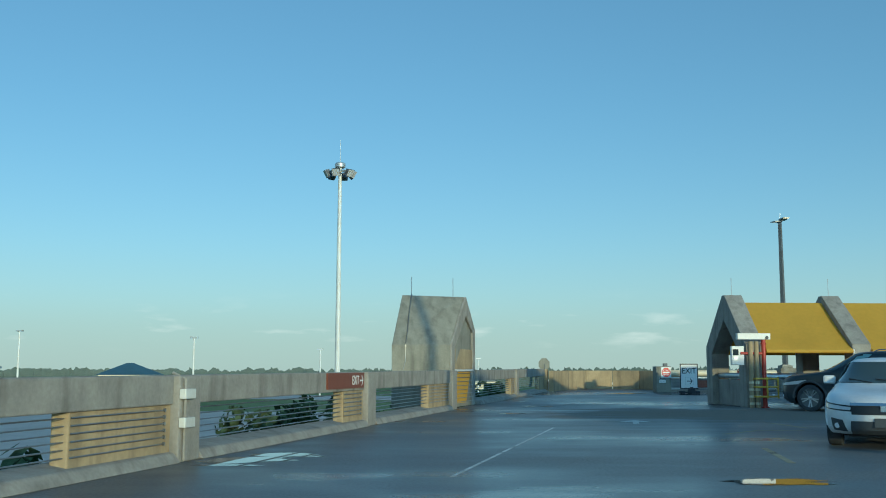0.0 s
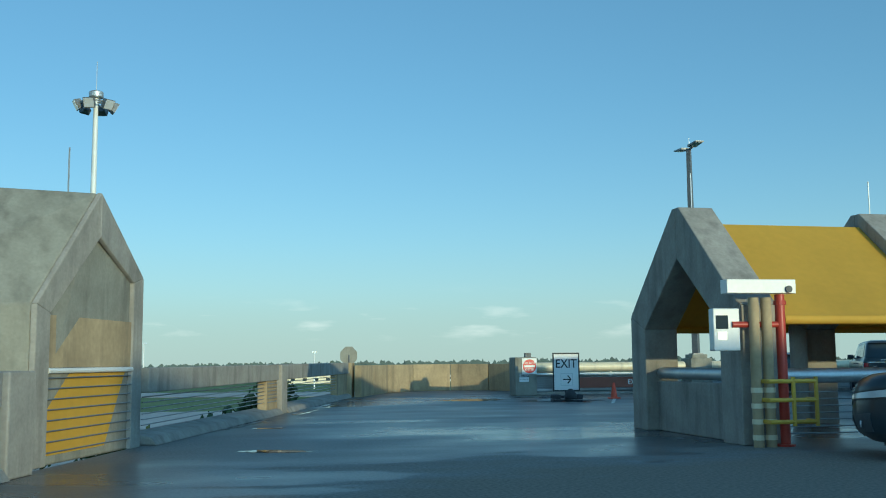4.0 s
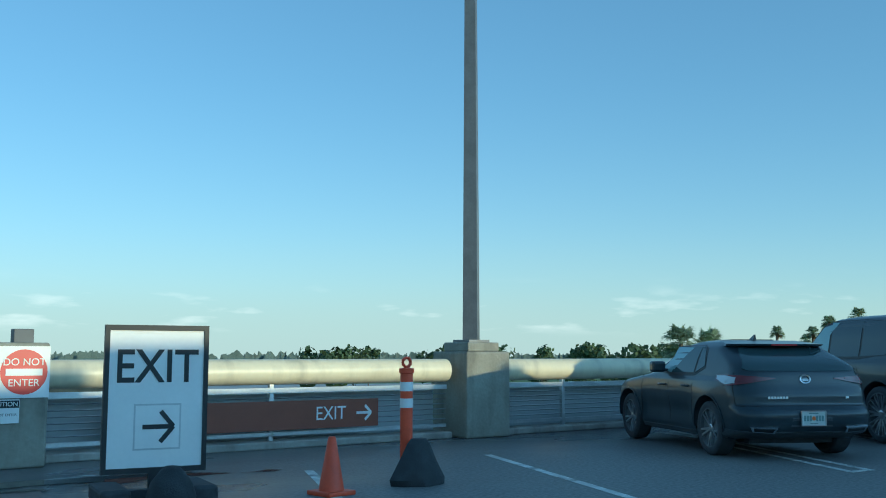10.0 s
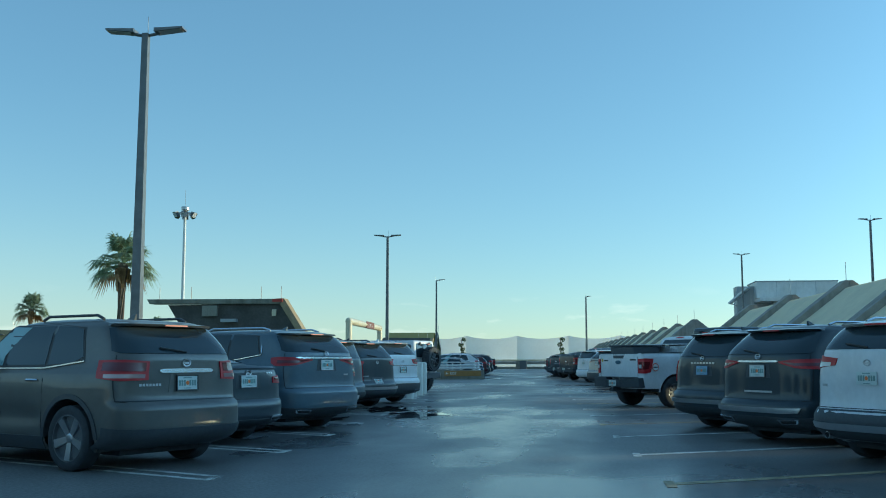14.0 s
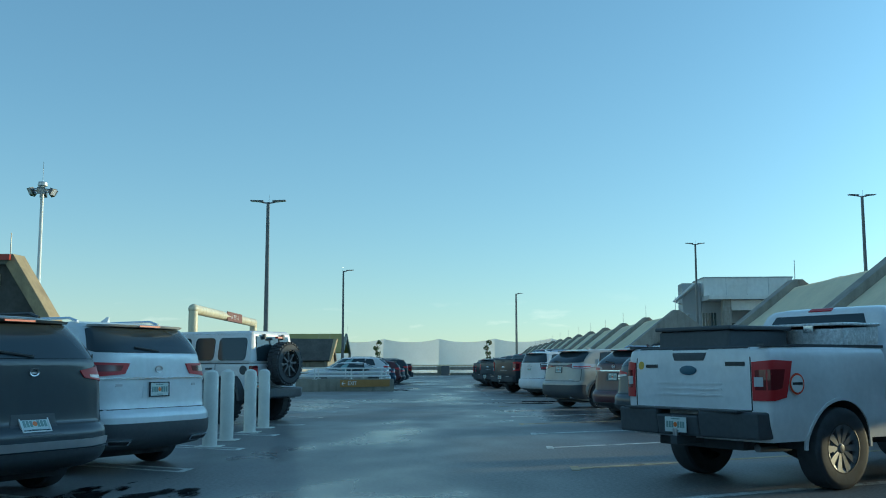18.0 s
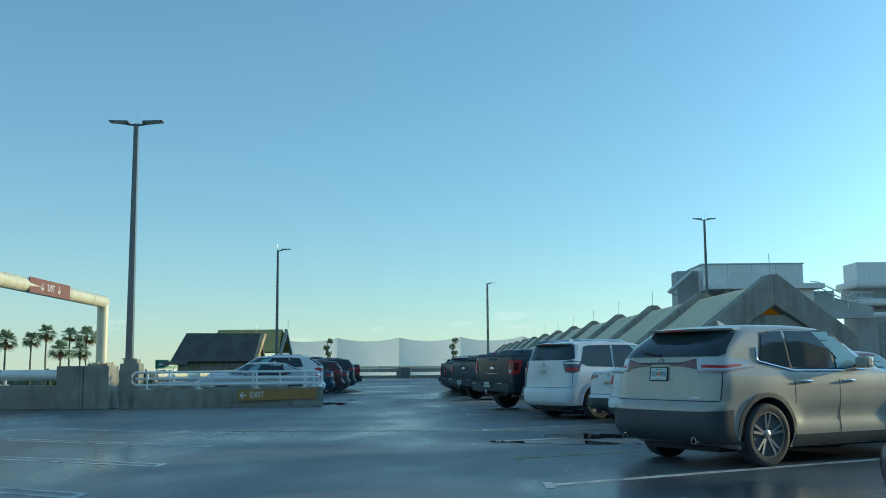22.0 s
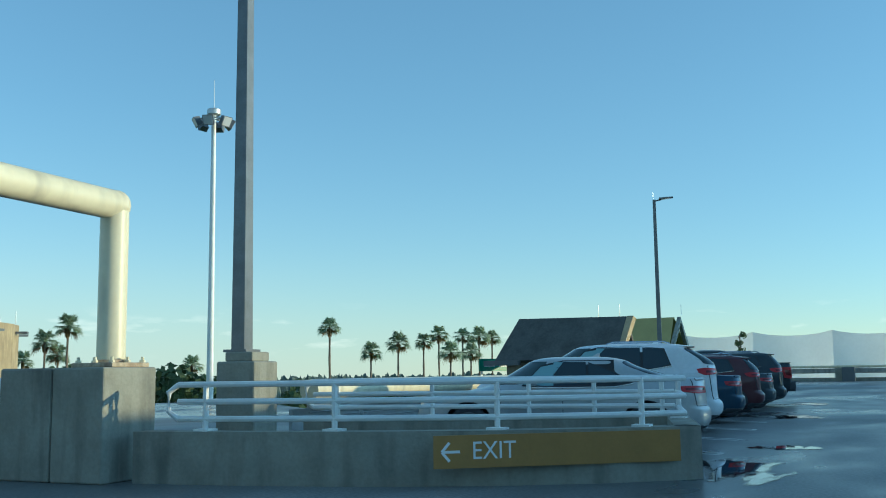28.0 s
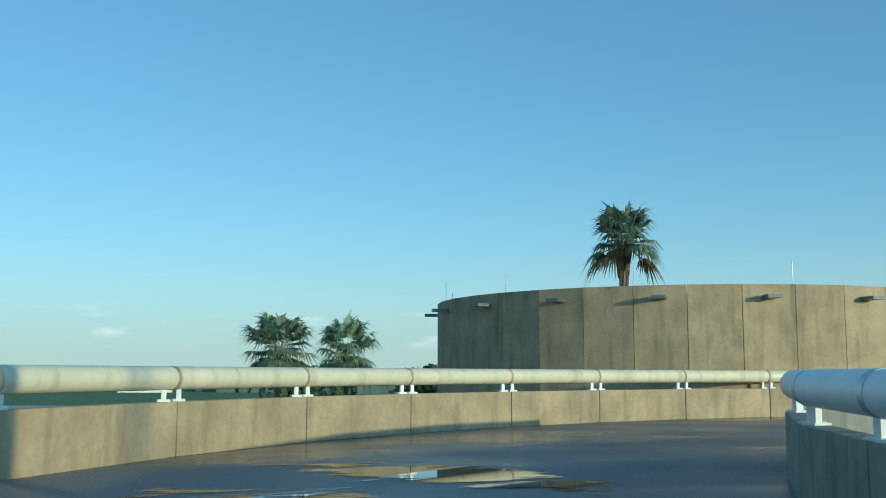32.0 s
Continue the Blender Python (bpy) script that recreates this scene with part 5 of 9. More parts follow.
# ---- palms, trees and far things ----
def palm(x, y, z_top, r, trunk=0.22, seed=1, dry=True, label="tall fan palm with a ragged green crown"):
    rnd = random.Random(seed)
    z0 = ground_z(x, y)
    ob = thing("palm_tree", (x, y, z0), 0, label, "palm tree", "palms")
    h = z_top - z0
    part("trunk", MB().tube([(0, 0, 0), (0.1, 0, h * 0.4), (0.0, 0.05, h * 0.8), (0, 0, h)], [trunk * 1.3, trunk, trunk * 0.85, trunk], 9), BARK, ob, smooth=True)
    m_, md = MB(), MB()
    n_ = 46 if r > 1.4 else 26
    for i in range(n_):
        az = 2 * math.pi * (i * 0.618 + rnd.uniform(-0.03, 0.03))
        el = radians(-38 + 118 * ((i * 0.7549) % 1.0) + rnd.uniform(-8, 8))
        ln = r * rnd.uniform(0.75, 1.0)
        d = Vector((math.cos(az) * math.cos(el), math.sin(az) * math.cos(el), math.sin(el)))
        side = d.cross(Vector((0, 0, 1))).normalized()
        upv = side.cross(d)
        hub = Vector((0, 0, h)) + d * ln * 0.45
        tgt = md if (dry and el < radians(-34)) else m_
        tgt.tube([(0, 0, h), hub], 0.02, 4, False)
        fan = 21
        for k in range(fan):
            a_ = radians(-78 + 156 * k / (fan - 1))
            bl = ln * 0.58 * (1 - 0.25 * abs(a_)) * rnd.uniform(0.85, 1.05)
            bd = (d * math.cos(a_) + side * math.sin(a_)).normalized()
            droop = Vector((0, 0, -1)) * bl * rnd.uniform(0.15, 0.6)
            w_ = bl * 0.042
            sd = bd.cross(upv).normalized() * w_
            p1 = hub + bd * bl * 0.5
            p2 = hub + bd * bl * 0.92 + droop
            tgt.add([hub, p1 + sd + upv * 0.03 * bl, p1 - sd + upv * 0.03 * bl, p2], [(0, 2, 1), (1, 2, 3)])
    if dry:
        for i in range(16):
            az = rnd.uniform(0, 6.28)
            rr_ = rnd.uniform(0.25, 0.8) * r * 0.6
            rr_ *= 0.45
            p = Vector((math.cos(az) * rr_, math.sin(az) * rr_, h - r * 0.12))
            q = p + Vector((-math.cos(az) * rr_ * 0.3, -math.sin(az) * rr_ * 0.3, -r * rnd.uniform(0.2, 0.5)))
            w_ = Vector((-math.sin(az), math.cos(az), 0)) * r * 0.05
            md.add([(0, 0, h - 0.1), p + w_, p - w_, q + w_ * 0.6, q - w_ * 0.6], [(0, 1, 2), (1, 3, 4, 2)])
    part("crown", m_, FROND, ob)
    if md.v:
        part("dead_fronds", md, FROND_D, ob, "hanging dry brown fronds")


palm(61.35, 64.3, 5.35, 1.95, seed=3)
palm(102.35, 92.4, 5.75, 2.1, 0.24, seed=11)
for i, (x, y, z) in enumerate(((122.3, 128.0, 4.2), (117.0, 118.6, 3.8), (115.0, 114.9, 5.0))):
    palm(x, y, z, 1.5, seed=80 + i)
palm(95.6, 120.7, 2.4, 3.4, seed=21, dry=False)
palm(99.6, 120.1, 2.1, 3.3, seed=22, dry=False)
for i, (x, y, z) in enumerate([(206.2, 126.9, 8.3), (226.8, 131.2, 5.0), (233.4, 129.4, 6.7), (239.9, 127.6, 6.9), (245.6, 127.2, 8.3), (232.8, 119.1, 4.8), (252.0, 125.2, 8.2), (238.8, 117.9, 4.7), (253.2, 122.3, 8.1), (258.8, 121.9, 7.9), (183.4, 155.9, 8.5), (188.2, 165.2, 6.6), (192.8, 174.6, 4.0), (193.0, 167.5, 4.8), (233.8, 174.5, 3.5)]):
    palm(x, y, z, 2.5 + 0.25 * (i % 3), seed=40 + i, label="distant fan palm with a round crown")


def tree(x, y, h, r, seed, label="broad dark green tree with an uneven crown", low=0.5):
    rn = random.Random(seed)
    z0 = ground_z(x, y)
    ob = thing("tree", (x, y, z0), 0, label, "tree", "trees")
    m_ = MB().tube([(0, 0, 0), (0.1, 0, h * 0.35), (0, 0.1, h * 0.6)], [0.3, 0.22, 0.12], 7)
    for k in range(5):
        a_ = k * 1.256
        m_.tube([(0, 0, h * (0.3 + 0.05 * k)), (math.cos(a_) * r * 0.6, math.sin(a_) * r * 0.6, h * 0.75)], [0.12, 0.03], 5)
    part("trunk", m_, BARK, ob)
    lf = MB()
    for k in range(16):
        c = Vector((rn.gauss(0, 0.42) * r, rn.gauss(0, 0.42) * r, h * rn.uniform(low, 0.97)))
        cr = r * rn.uniform(0.25, 0.42)
        for j in range(34):
            d = Vector((rn.gauss(0, 1), rn.gauss(0, 1), rn.gauss(0, 1))).normalized()
            p = c + d * cr * rn.uniform(0.7, 1.05)
            u = d.orthogonal().normalized() * 0.11 * r
            w_ = d.cross(u)
            u = (u + d * rn.uniform(-0.08, 0.08) * r)
            lf.add([p - u, p + w_ * 0.8, p + u, p - w_ * 0.8], [(0, 1, 2, 3)])
    part("crown", lf, LEAF, ob)


# trees beyond the north edge and on the slope below the west parapet
rn0 = random.Random(9)
for i in range(30):
    az = radians(10 + 62 * i / 29 + rn0.uniform(-1, 1))
    d = rn0.uniform(190, 330)
    x, y = 60 + math.cos(az) * d, 50 + math.sin(az) * d
    tree(x, y, (-ground_z(x, y) + 1.2 + d * rn0.uniform(0.001, 0.0105)) if i > 10 else rn0.uniform(12.6, 15.0), rn0.uniform(4, 8), 100 + i, "distant dark green tree")
for i, (x, y, h, r) in enumerate(((-9, 22, 11.8, 2.4), (-7.5, 31.5, 11.9, 1.8), (-4, 41, 11.6, 2.0), (-3.2, 47.5, 11.7, 1.7), (-13, 15, 11.6, 2.2))):
    tree(x, y, h, r, 60 + i, "bushy green tree below the parapet")
for i, (x, y, top, r) in enumerate(((-6.7, 46.0, 0.0, 1.9), (-8.6, 44.2, -0.3, 1.8), (2.7, 62.0, 0.45, 1.6), (1.2, 60.5, -0.1, 1.5), (-1.6, 50.0, -0.4, 1.5))):
    tree(x, y, (top - 0.3 * r - ground_z(x, y)) / 0.97, r, 80 + i, "bushy green tree below the parapet", 0.80)

# far woods as one band of leaf clumps, air haze put into their colour
mb = MB()
rn1 = random.Random(12)
for i in range(2600):
    az = rn1.uniform(-0.6, 3.6)
    d = rn1.uniform(900, 1700)
    x, y = 40 + math.cos(az) * d, 40 + math.sin(az) * d
    z0 = ground_z(x, y)
    ww = rn1.uniform(10, 26)
    hh = -z0 + 1.2 + d * (0.0018 * math.exp(-((az - 1.25) / 0.35) ** 2) + rn1.uniform(-0.0026, 0.0006))
    K = 6
    vs = []
    t_ = Vector((-math.sin(az), math.cos(az), 0))
    for k in range(K + 1):
        u = k / K
        vs.append((x + t_.x * ww * (u - 0.5), y + t_.y * ww * (u - 0.5), z0 - 1))
        vs.append((x + t_.x * ww * (u - 0.5) * 0.9 + rn1.uniform(-2, 2), y + t_.y * ww * (u - 0.5) * 0.9, z0 + hh * (0.35 + 0.65 * math.sin(math.pi * u) ** 0.6) * rn1.uniform(0.8, 1.1)))
    mb.add(vs, [(2 * k, 2 * k + 2, 2 * k + 3, 2 * k + 1) for k in range(K)])
solid("far_woods", mb, HAZED_LEAF, "low green woods along the horizon, hazed in colour", "woods", "stuff")


def far_building(x, y, w, d, h, mat, rz, label):
    ob = thing("far_building", (x, y, ground_z(x, y)), rz, label, "building", "airport buildings")
    part("wall", MB().box(-w / 2, w / 2, -d / 2, d / 2, 0, h), mat, ob)
    part("roof", MB().box(-w / 2 - 0.4, w / 2 + 0.4, -d / 2 - 0.4, d / 2 + 0.4, h, h + 0.6), GREYP, ob)
    n_ = max(2, int(w / 9))
    for i in range(n_):
        x_ = -w / 2 + w * (i + 0.5) / n_
        part("window", MB().box(x_ - 1.6, x_ + 1.6, -d / 2 - 0.08, -d / 2 - 0.005, h * 0.35, h * 0.7), GLASSD, ob)


rn2 = random.Random(6)
for i in range(22):
    az = radians(20 + 125 * i / 21 + rn2.uniform(-2, 2))
    d = rn2.uniform(750, 1200)
    far_building(40 + math.cos(az) * d, 40 + math.sin(az) * d, rn2.uniform(20, 60), 20, rn2.uniform(4, 8), WHITE if i % 3 else CREAM, math.degrees(az) - 90, "low white airport building with dark windows")
far_building(-155, 330, 16, 12, 13.0, CREAM, 20, "cream airport hangar with dark windows")
ob = thing("blue_roofed_hall", (-100, 320, ground_z(-100, 320)), 18, "pale hall with a hipped blue metal roof", "building")
part("wall", MB().box(-9.5, 9.5, -6, 6, 0, 11.5), CREAM, ob)
part("roof", MB().prism([(-10.3, -7, 11.5), (10.3, -7, 11.5), (10.3, 7, 11.5), (-10.3, 7, 11.5)], [(-1, -0.5, 15.2), (1, -0.5, 15.2), (1, 0.5, 15.2), (-1, 0.5, 15.2)]), BLUEROOF, ob)


for y in (48.2, 64.0):
    ob = thing("spiral_topiary", (181, y, 0), 0, "dark green spiral topiary shrub beyond the parapet", "shrub", "topiaries")
    part("stem", MB().tube([(0, 0, -0.4), (0.05, 0.1, 4.6)], [0.12, 0.05], 6), BARK, ob)
    lf = MB()
    rq = random.Random(int(y))
    for k in range(5):
        cz = 1.6 + 0.75 * k
        for q in range(70):
            d = Vector((rq.gauss(0, 1), rq.gauss(0, 1), rq.gauss(0, 0.7))).normalized()
            p = Vector((0.12 * math.sin(k * 2.2), 0.22 * math.cos(k * 2.2), cz)) + d * 0.42 * rq.uniform(0.7, 1.1)
            u = d.orthogonal().normalized() * 0.11
            w_ = d.cross(u)
            lf.add([p - u, p + w_, p + u, p - w_], [(0, 1, 2, 3)])
    part("foliage", lf, LEAF, ob)
ob = thing("level_sign", (119.5, 66.0, 0), -20, "green level sign with pale bars on two posts", "sign")
part("panel", MB().box(-1.1, 1.1, -0.02, 0.02, 1.3, 1.85), GREEN, ob)
part("print_bar", MB().box(-0.8, -0.1, -0.026, -0.021, 1.5, 1.62), SIGNW, ob)
part("print_bar", MB().box(0.2, 0.8, -0.026, -0.021, 1.5, 1.62), SIGNW, ob)
for x in (-0.9, 0.9):
    part("post", MB().box(x - 0.04, x + 0.04, 0.021, 0.08, 0.0, 1.8), GALV, ob)


def flood_mast(x, y, z1, r=0.2, label="tall white floodlight mast with a ring of lamps"):
    z0 = ground_z(x, y)
    ob = thing("floodlight_mast", (x, y, z0), 20, label, "floodlight", "floodlight masts")
    h = z1 - z0
    part("mast", MB().tube([(0, 0, 0), (0, 0, h)], [r * 1.5, r * 0.75], 12), WHITE, ob, smooth=True)
    part("lightning_rod", MB().tube([(0, 0, h), (0, 0, h + 2.0)], 0.025, 5), GALV, ob)
    part("crown_ring", MB().tube([(1.0 * math.cos(t), 1.0 * math.sin(t), h - 0.8) for t in [2 * math.pi * k / 16 for k in range(17)]], 0.05, 6, False), GALV, ob)
    part("top_drum", MB().lathe([(0.40, h - 0.42), (0.46, h - 0.36), (0.46, h - 0.06), (0.40, h)], 14), GALV, ob, smooth=True)
    for k in range(6):
        m_ = Matrix.Rotation(2 * math.pi * k / 6, 4, "Z")
        part("arm", MB().tube([m_ @ Vector((0, 0, h - 0.7)), m_ @ Vector((1.05, 0, h - 0.8))], 0.045, 6), GALV, ob)
        lm = m_ @ Matrix.Translation((1.08, 0, h - 0.95)) @ Matrix.Rotation(radians(-62), 4, "Y")
        hd = part("lamp", MB().prism([lm @ Vector(p) for p in ((-0.26, -0.28, 0.2), (0.26, -0.28, 0.2), (0.26, 0.28, 0.2), (-0.26, 0.28, 0.2))], [lm @ Vector(p) for p in ((-0.34, -0.36, -0.2), (0.34, -0.36, -0.2), (0.34, 0.36, -0.2), (-0.34, 0.36, -0.2))]), BRONZE, ob)
        part("lens", MB().prism([lm @ Vector(p) for p in ((-0.3, -0.32, -0.205), (0.3, -0.32, -0.205), (0.3, 0.32, -0.205), (-0.3, 0.32, -0.205))], [lm @ Vector(p) for p in ((-0.3, -0.32, -0.22), (0.3, -0.32, -0.22), (0.3, 0.32, -0.22), (-0.3, 0.32, -0.22))]), LAMP_W, hd)


flood_mast(-8.9, 84.3, 18.8)
flood_mast(130.7, 90.42, 19.05)
for az, d, h in ((104, 420, 26), (97, 560, 25), (113, 500, 30), (88, 640, 22), (84, 420, 10), (120, 380, 20)):
    x, y = math.cos(radians(az)) * d, math.sin(radians(az)) * d
    z0 = ground_z(x, y)
    ob = thing("far_mast", (x, y, z0), 0, "thin distant light mast over the airfield", "mast", "far masts")
    part("pole", MB().tube([(0, 0, 0), (0, 0, h)], [0.5, 0.3], 8), WHITE if h > 21 else BRONZE, ob)
    part("head", MB().box(-1.6, 1.6, -0.5, 0.5, h, h + 0.7), GALV, ob)

# a small box truck and cars on the road below the parapet
ob = thing("box_truck", (-15.5, 50.5, ground_z(-15.5, 50.5) + 0.13), 25, "white and blue box truck on the road below", "truck")
part("box", MB().box(-3, 3, -1.2, 1.2, 0.9, 3.4), WHITE, ob, bevel=0.05)
part("side_panel", MB().box(-2.9, 2.9, -1.215, -1.202, 1.0, 3.0), plain("van_blue", (0.05, 0.25, 0.4), 0.4), ob)
part("cab", MB().box(3.05, 4.9, -1.1, 1.1, 0.7, 2.5), WHITE, ob, bevel=0.15)
for x in (-1.8, -0.8, 4.0):
    for s in (-1, 1):
        part("wheel", MB().tube([(x, s * 0.85, 0.45), (x, s * 1.15, 0.45)], 0.45, 14), RUBBER, ob)


# ---- vehicles ----
def pchip(tab):
    """Smooth curve through (z, value) pairs without overshoot."""
    xs, ys = [p[0] for p in tab], [p[1] for p in tab]
    n = len(xs)
    h = [xs[i + 1] - xs[i] for i in range(n - 1)]
    d = [(ys[i + 1] - ys[i]) / h[i] for i in range(n - 1)]
    m = [d[0]] + [0.0 if d[i - 1] * d[i] <= 0 else 2 * d[i - 1] * d[i] / (d[i - 1] + d[i]) for i in range(1, n - 1)] + [d[-1]]

    def at(z):
        if z <= xs[0]:
            return ys[0]
        if z >= xs[-1]:
            return ys[-1]
        i = 0
        while z > xs[i + 1]:
            i += 1
        u = (z - xs[i]) / h[i]
        return ys[i] * (1 + 2 * u) * (1 - u) ** 2 + m[i] * h[i] * u * (1 - u) ** 2 + ys[i + 1] * u * u * (3 - 2 * u) + m[i + 1] * h[i] * u * u * (u - 1)
    return at


def poly_at(pts, u):
    """A point at the fraction u of a broken line, by number of pieces."""
    k = u * (len(pts) - 1)
    i = min(int(k), len(pts) - 2)
    f = k - i
    return pts[i][0] + (pts[i + 1][0] - pts[i][0]) * f, pts[i][1] + (pts[i + 1][1] - pts[i][1]) * f


class Form:
    """A vehicle's skin: rear end, front end and half width by height, with rounded plan corners and flared wheels."""

    def __init__(self, rear, front, width, hb, H, D=0.42, n=4.0, Df=0.75, nf=3.0, axles=(0.9, 3.7), flare=0.025, wheel_r=0.36):
        self.rear, self.front, self.width = pchip(rear), pchip(front), pchip(width)
        self.zs = sorted({round(t[0], 3) for tab in (rear, front, width) for t in tab})
        self.hb, self.H, self.D, self.n, self.Df, self.nf, self.axles, self.flare, self.r = hb, H, D, n, Df, nf, axles, flare, wheel_r
        self.W0 = max(t[1] for t in width)
        self.tabs = {}
        for nm, d_, e in (("rear", D, n), ("front", Df, nf)):
            K, pts = 60, []
            for k in range(K + 1):
                th = math.pi / 2 * k / K
                pts.append((math.sin(th) ** (2 / e), 1 - math.cos(th) ** (2 / e) if k < K else 1.0))
            ss = [0.0]
            for p, q in zip(pts[:-1], pts[1:]):
                ss.append(ss[-1] + math.hypot((q[0] - p[0]) * self.W0, (q[1] - p[1]) * d_))
            self.tabs[nm] = (ss, pts)
        self.S, self.SF = self.tabs["rear"][0][-1], self.tabs["front"][0][-1]

    def half(self, x, z):
        w = self.width(z)
        if z < self.hb:
            k = math.sin(math.pi * min(1, max(0, (z - 0.1) / (self.hb - 0.1)))) ** 0.7
            w += self.flare * k * sum(math.exp(-((x - a) / 0.46) ** 2) for a in self.axles)
            w -= 0.028 * math.exp(-((z - 0.52 * self.hb) / 0.13) ** 2) * (1 if self.axles[0] + 0.5 < x < self.axles[1] - 0.5 else 0)
        return w

    def _plan(self, nm, s):
        ss, pts = self.tabs[nm]
        s = abs(s)
        lo, hi = 0, len(ss) - 1
        while hi - lo > 1:
            mid = (lo + hi) // 2
            if ss[mid] <= s:
                lo = mid
            else:
                hi = mid
        f = (s - ss[lo]) / (ss[hi] - ss[lo])
        return pts[lo][0] + (pts[hi][0] - pts[lo][0]) * f, pts[lo][1] + (pts[hi][1] - pts[lo][1]) * f

    def depth(self, end, z):
        """Depth of the rounded plan corner; shallower where the body is short, as on the roof."""
        d_ = self.D if end == "rear" else self.Df
        return d_ * max(0.05, min(1.0, 0.62 * (self.front(z) - self.rear(z)) / (self.D + self.Df)))

    def raw(self, end, s, z):
        g = -1 if s < 0 else 1
        T_, D_ = self.S if end == "rear" else self.SF, self.depth(end, z)
        x0, sg = (self.rear(z), 1) if end == "rear" else (self.front(z), -1)
        if abs(s) <= T_:
            v, d_ = self._plan(end, s)
            x = x0 + sg * D_ * d_
            return Vector((x, g * self.half(x, z) * v, z))
        x = x0 + sg * (D_ + abs(s) - T_)
        return Vector((x, g * self.half(x, z), z))

    def at(self, end, s, z, off=0.0):
        """A point on the tail or nose at s metres round from the middle; past the corner it runs along the flank."""
        p = self.raw(end, s, z)
        if off:
            a_ = self.raw(end, s + 0.01, z) - self.raw(end, s - 0.01, z)
            b_ = self.raw(end, s, z + 0.008) - self.raw(end, s, z - 0.008)
            nn = a_.cross(b_) * (-1 if end == "rear" else 1)
            if nn.length > 1e-9:
                p = p + nn.normalized() * off
        return p

    def flank(self, x, z, s, off=0.0):
        p = Vector((x, s * self.half(x, z), z))
        if off:
            dw = (self.half(x, z + 0.008) - self.half(x, z - 0.008)) / 0.016
            p = p + Vector((0, s, -dw)).normalized() * off
        return p

    def body(self, z0=0.22, steps=30):
        zs = sorted(set(self.zs + [z0] + [round(z0 + (self.H - z0) * i / steps, 3) for i in range(steps + 1)]))
        zs = [z for i, z in enumerate(zs) if z >= z0 and (i == len(zs) - 1 or zs[i + 1] - z > 0.004)]
        fr = (0.0, 0.18, 0.36, 0.52, 0.66, 0.78, 0.86, 0.92, 0.965, 1.0)
        K = 34
        rings = []
        for z in zs:
            half_ring = [self.raw("rear", f * self.S, z) for f in fr]
            x0, x1 = self.rear(z) + self.depth("rear", z), self.front(z) - self.depth("front", z)
            half_ring += [Vector((x, self.half(x, z), z)) for x in [x0 + (x1 - x0) * k / K for k in range(1, K)]]
            half_ring += [self.raw("front", f * self.SF, z) for f in fr[::-1]]
            rings.append(half_ring + [Vector((p.x, -p.y, p.z)) for p in half_ring[-2:0:-1]])
        n = len(rings[0])
        cut = self.r + 0.07
        verts, inside = [], []
        for r_ in rings:
            for p in r_:
                ins = False
                for a in self.axles:
                    d_ = math.hypot(p.x - a, p.z - self.r)
                    if d_ < cut and abs(p.y) > self.W0 * 0.72:
                        ins = True
                        if d_ > 1e-4:
                            q = Vector((a + (p.x - a) * cut / d_, p.y, self.r + (p.z - self.r) * cut / d_))
                            if q.z > z0:
                                p = Vector((q.x, math.copysign(self.half(q.x, q.z), p.y), q.z))
                            else:
                                p = Vector((a + math.copysign(math.sqrt(max(0, cut * cut - (self.r - z0) ** 2)), p.x - a), p.y, z0))
                verts.append(p)
                inside.append(ins)
        fs = []
        for i in range(len(rings) - 1):
            for k in range(n):
                q = (i * n + k, i * n + (k + 1) % n, (i + 1) * n + (k + 1) % n, (i + 1) * n + k)
                if not all(inside[j] for j in q):
                    fs.append(q)
        fs.append(tuple((len(rings) - 1) * n + k for k in range(n)))
        return MB().add(verts, fs)

    def shell(self, fn, lo, hi, off, nu, nv, thick):
        """A thin plate between two broken lines, laid on the skin."""
        grid = []
        for o in (off, off - thick):
            for j in range(nv + 1):
                for i in range(nu + 1):
                    a_, b_ = poly_at(lo, i / nu), poly_at(hi, i / nu)
                    f = j / nv
                    grid.append(fn(a_[0] + (b_[0] - a_[0]) * f, a_[1] + (b_[1] - a_[1]) * f, o))
        m_ = (nu + 1) * (nv + 1)
        fs = []
        for j in range(nv):
            for i in range(nu):
                p = j * (nu + 1) + i
                fs += [(p, p + 1, p + nu + 2, p + nu + 1)]
        rim = list(range(nu + 1)) + [(j + 1) * (nu + 1) + nu for j in range(nv)] + [nv * (nu + 1) + i for i in range(nu - 1, -1, -1)] + [j * (nu + 1) for j in range(nv - 1, 0, -1)]
        fs += [(a_, m_ + a_, m_ + b_, b_) for a_, b_ in zip(rim, rim[1:] + rim[:1])]
        return MB().add(grid, fs)

    def tail(self, lo, hi, off=0.006, nu=14, nv=3, thick=0.012, end="rear"):
        return self.shell(lambda s, z, o: self.at(end, s, z, o), lo, hi, off, nu, nv, thick)

    def tail_box(self, s0, s1, z0, z1, off=0.006, nu=14, nv=2, thick=0.012, end="rear"):
        return self.tail([(s0, z0), (s1, z0)], [(s0, z1), (s1, z1)], off, nu, nv, thick, end)

    def side(self, lo, hi, s, off=0.006, nu=10, nv=3, thick=0.012):
        return self.shell(lambda x, z, o: self.flank(x, z, s, o), lo, hi, off, nu, nv, thick)


_wheels = {}


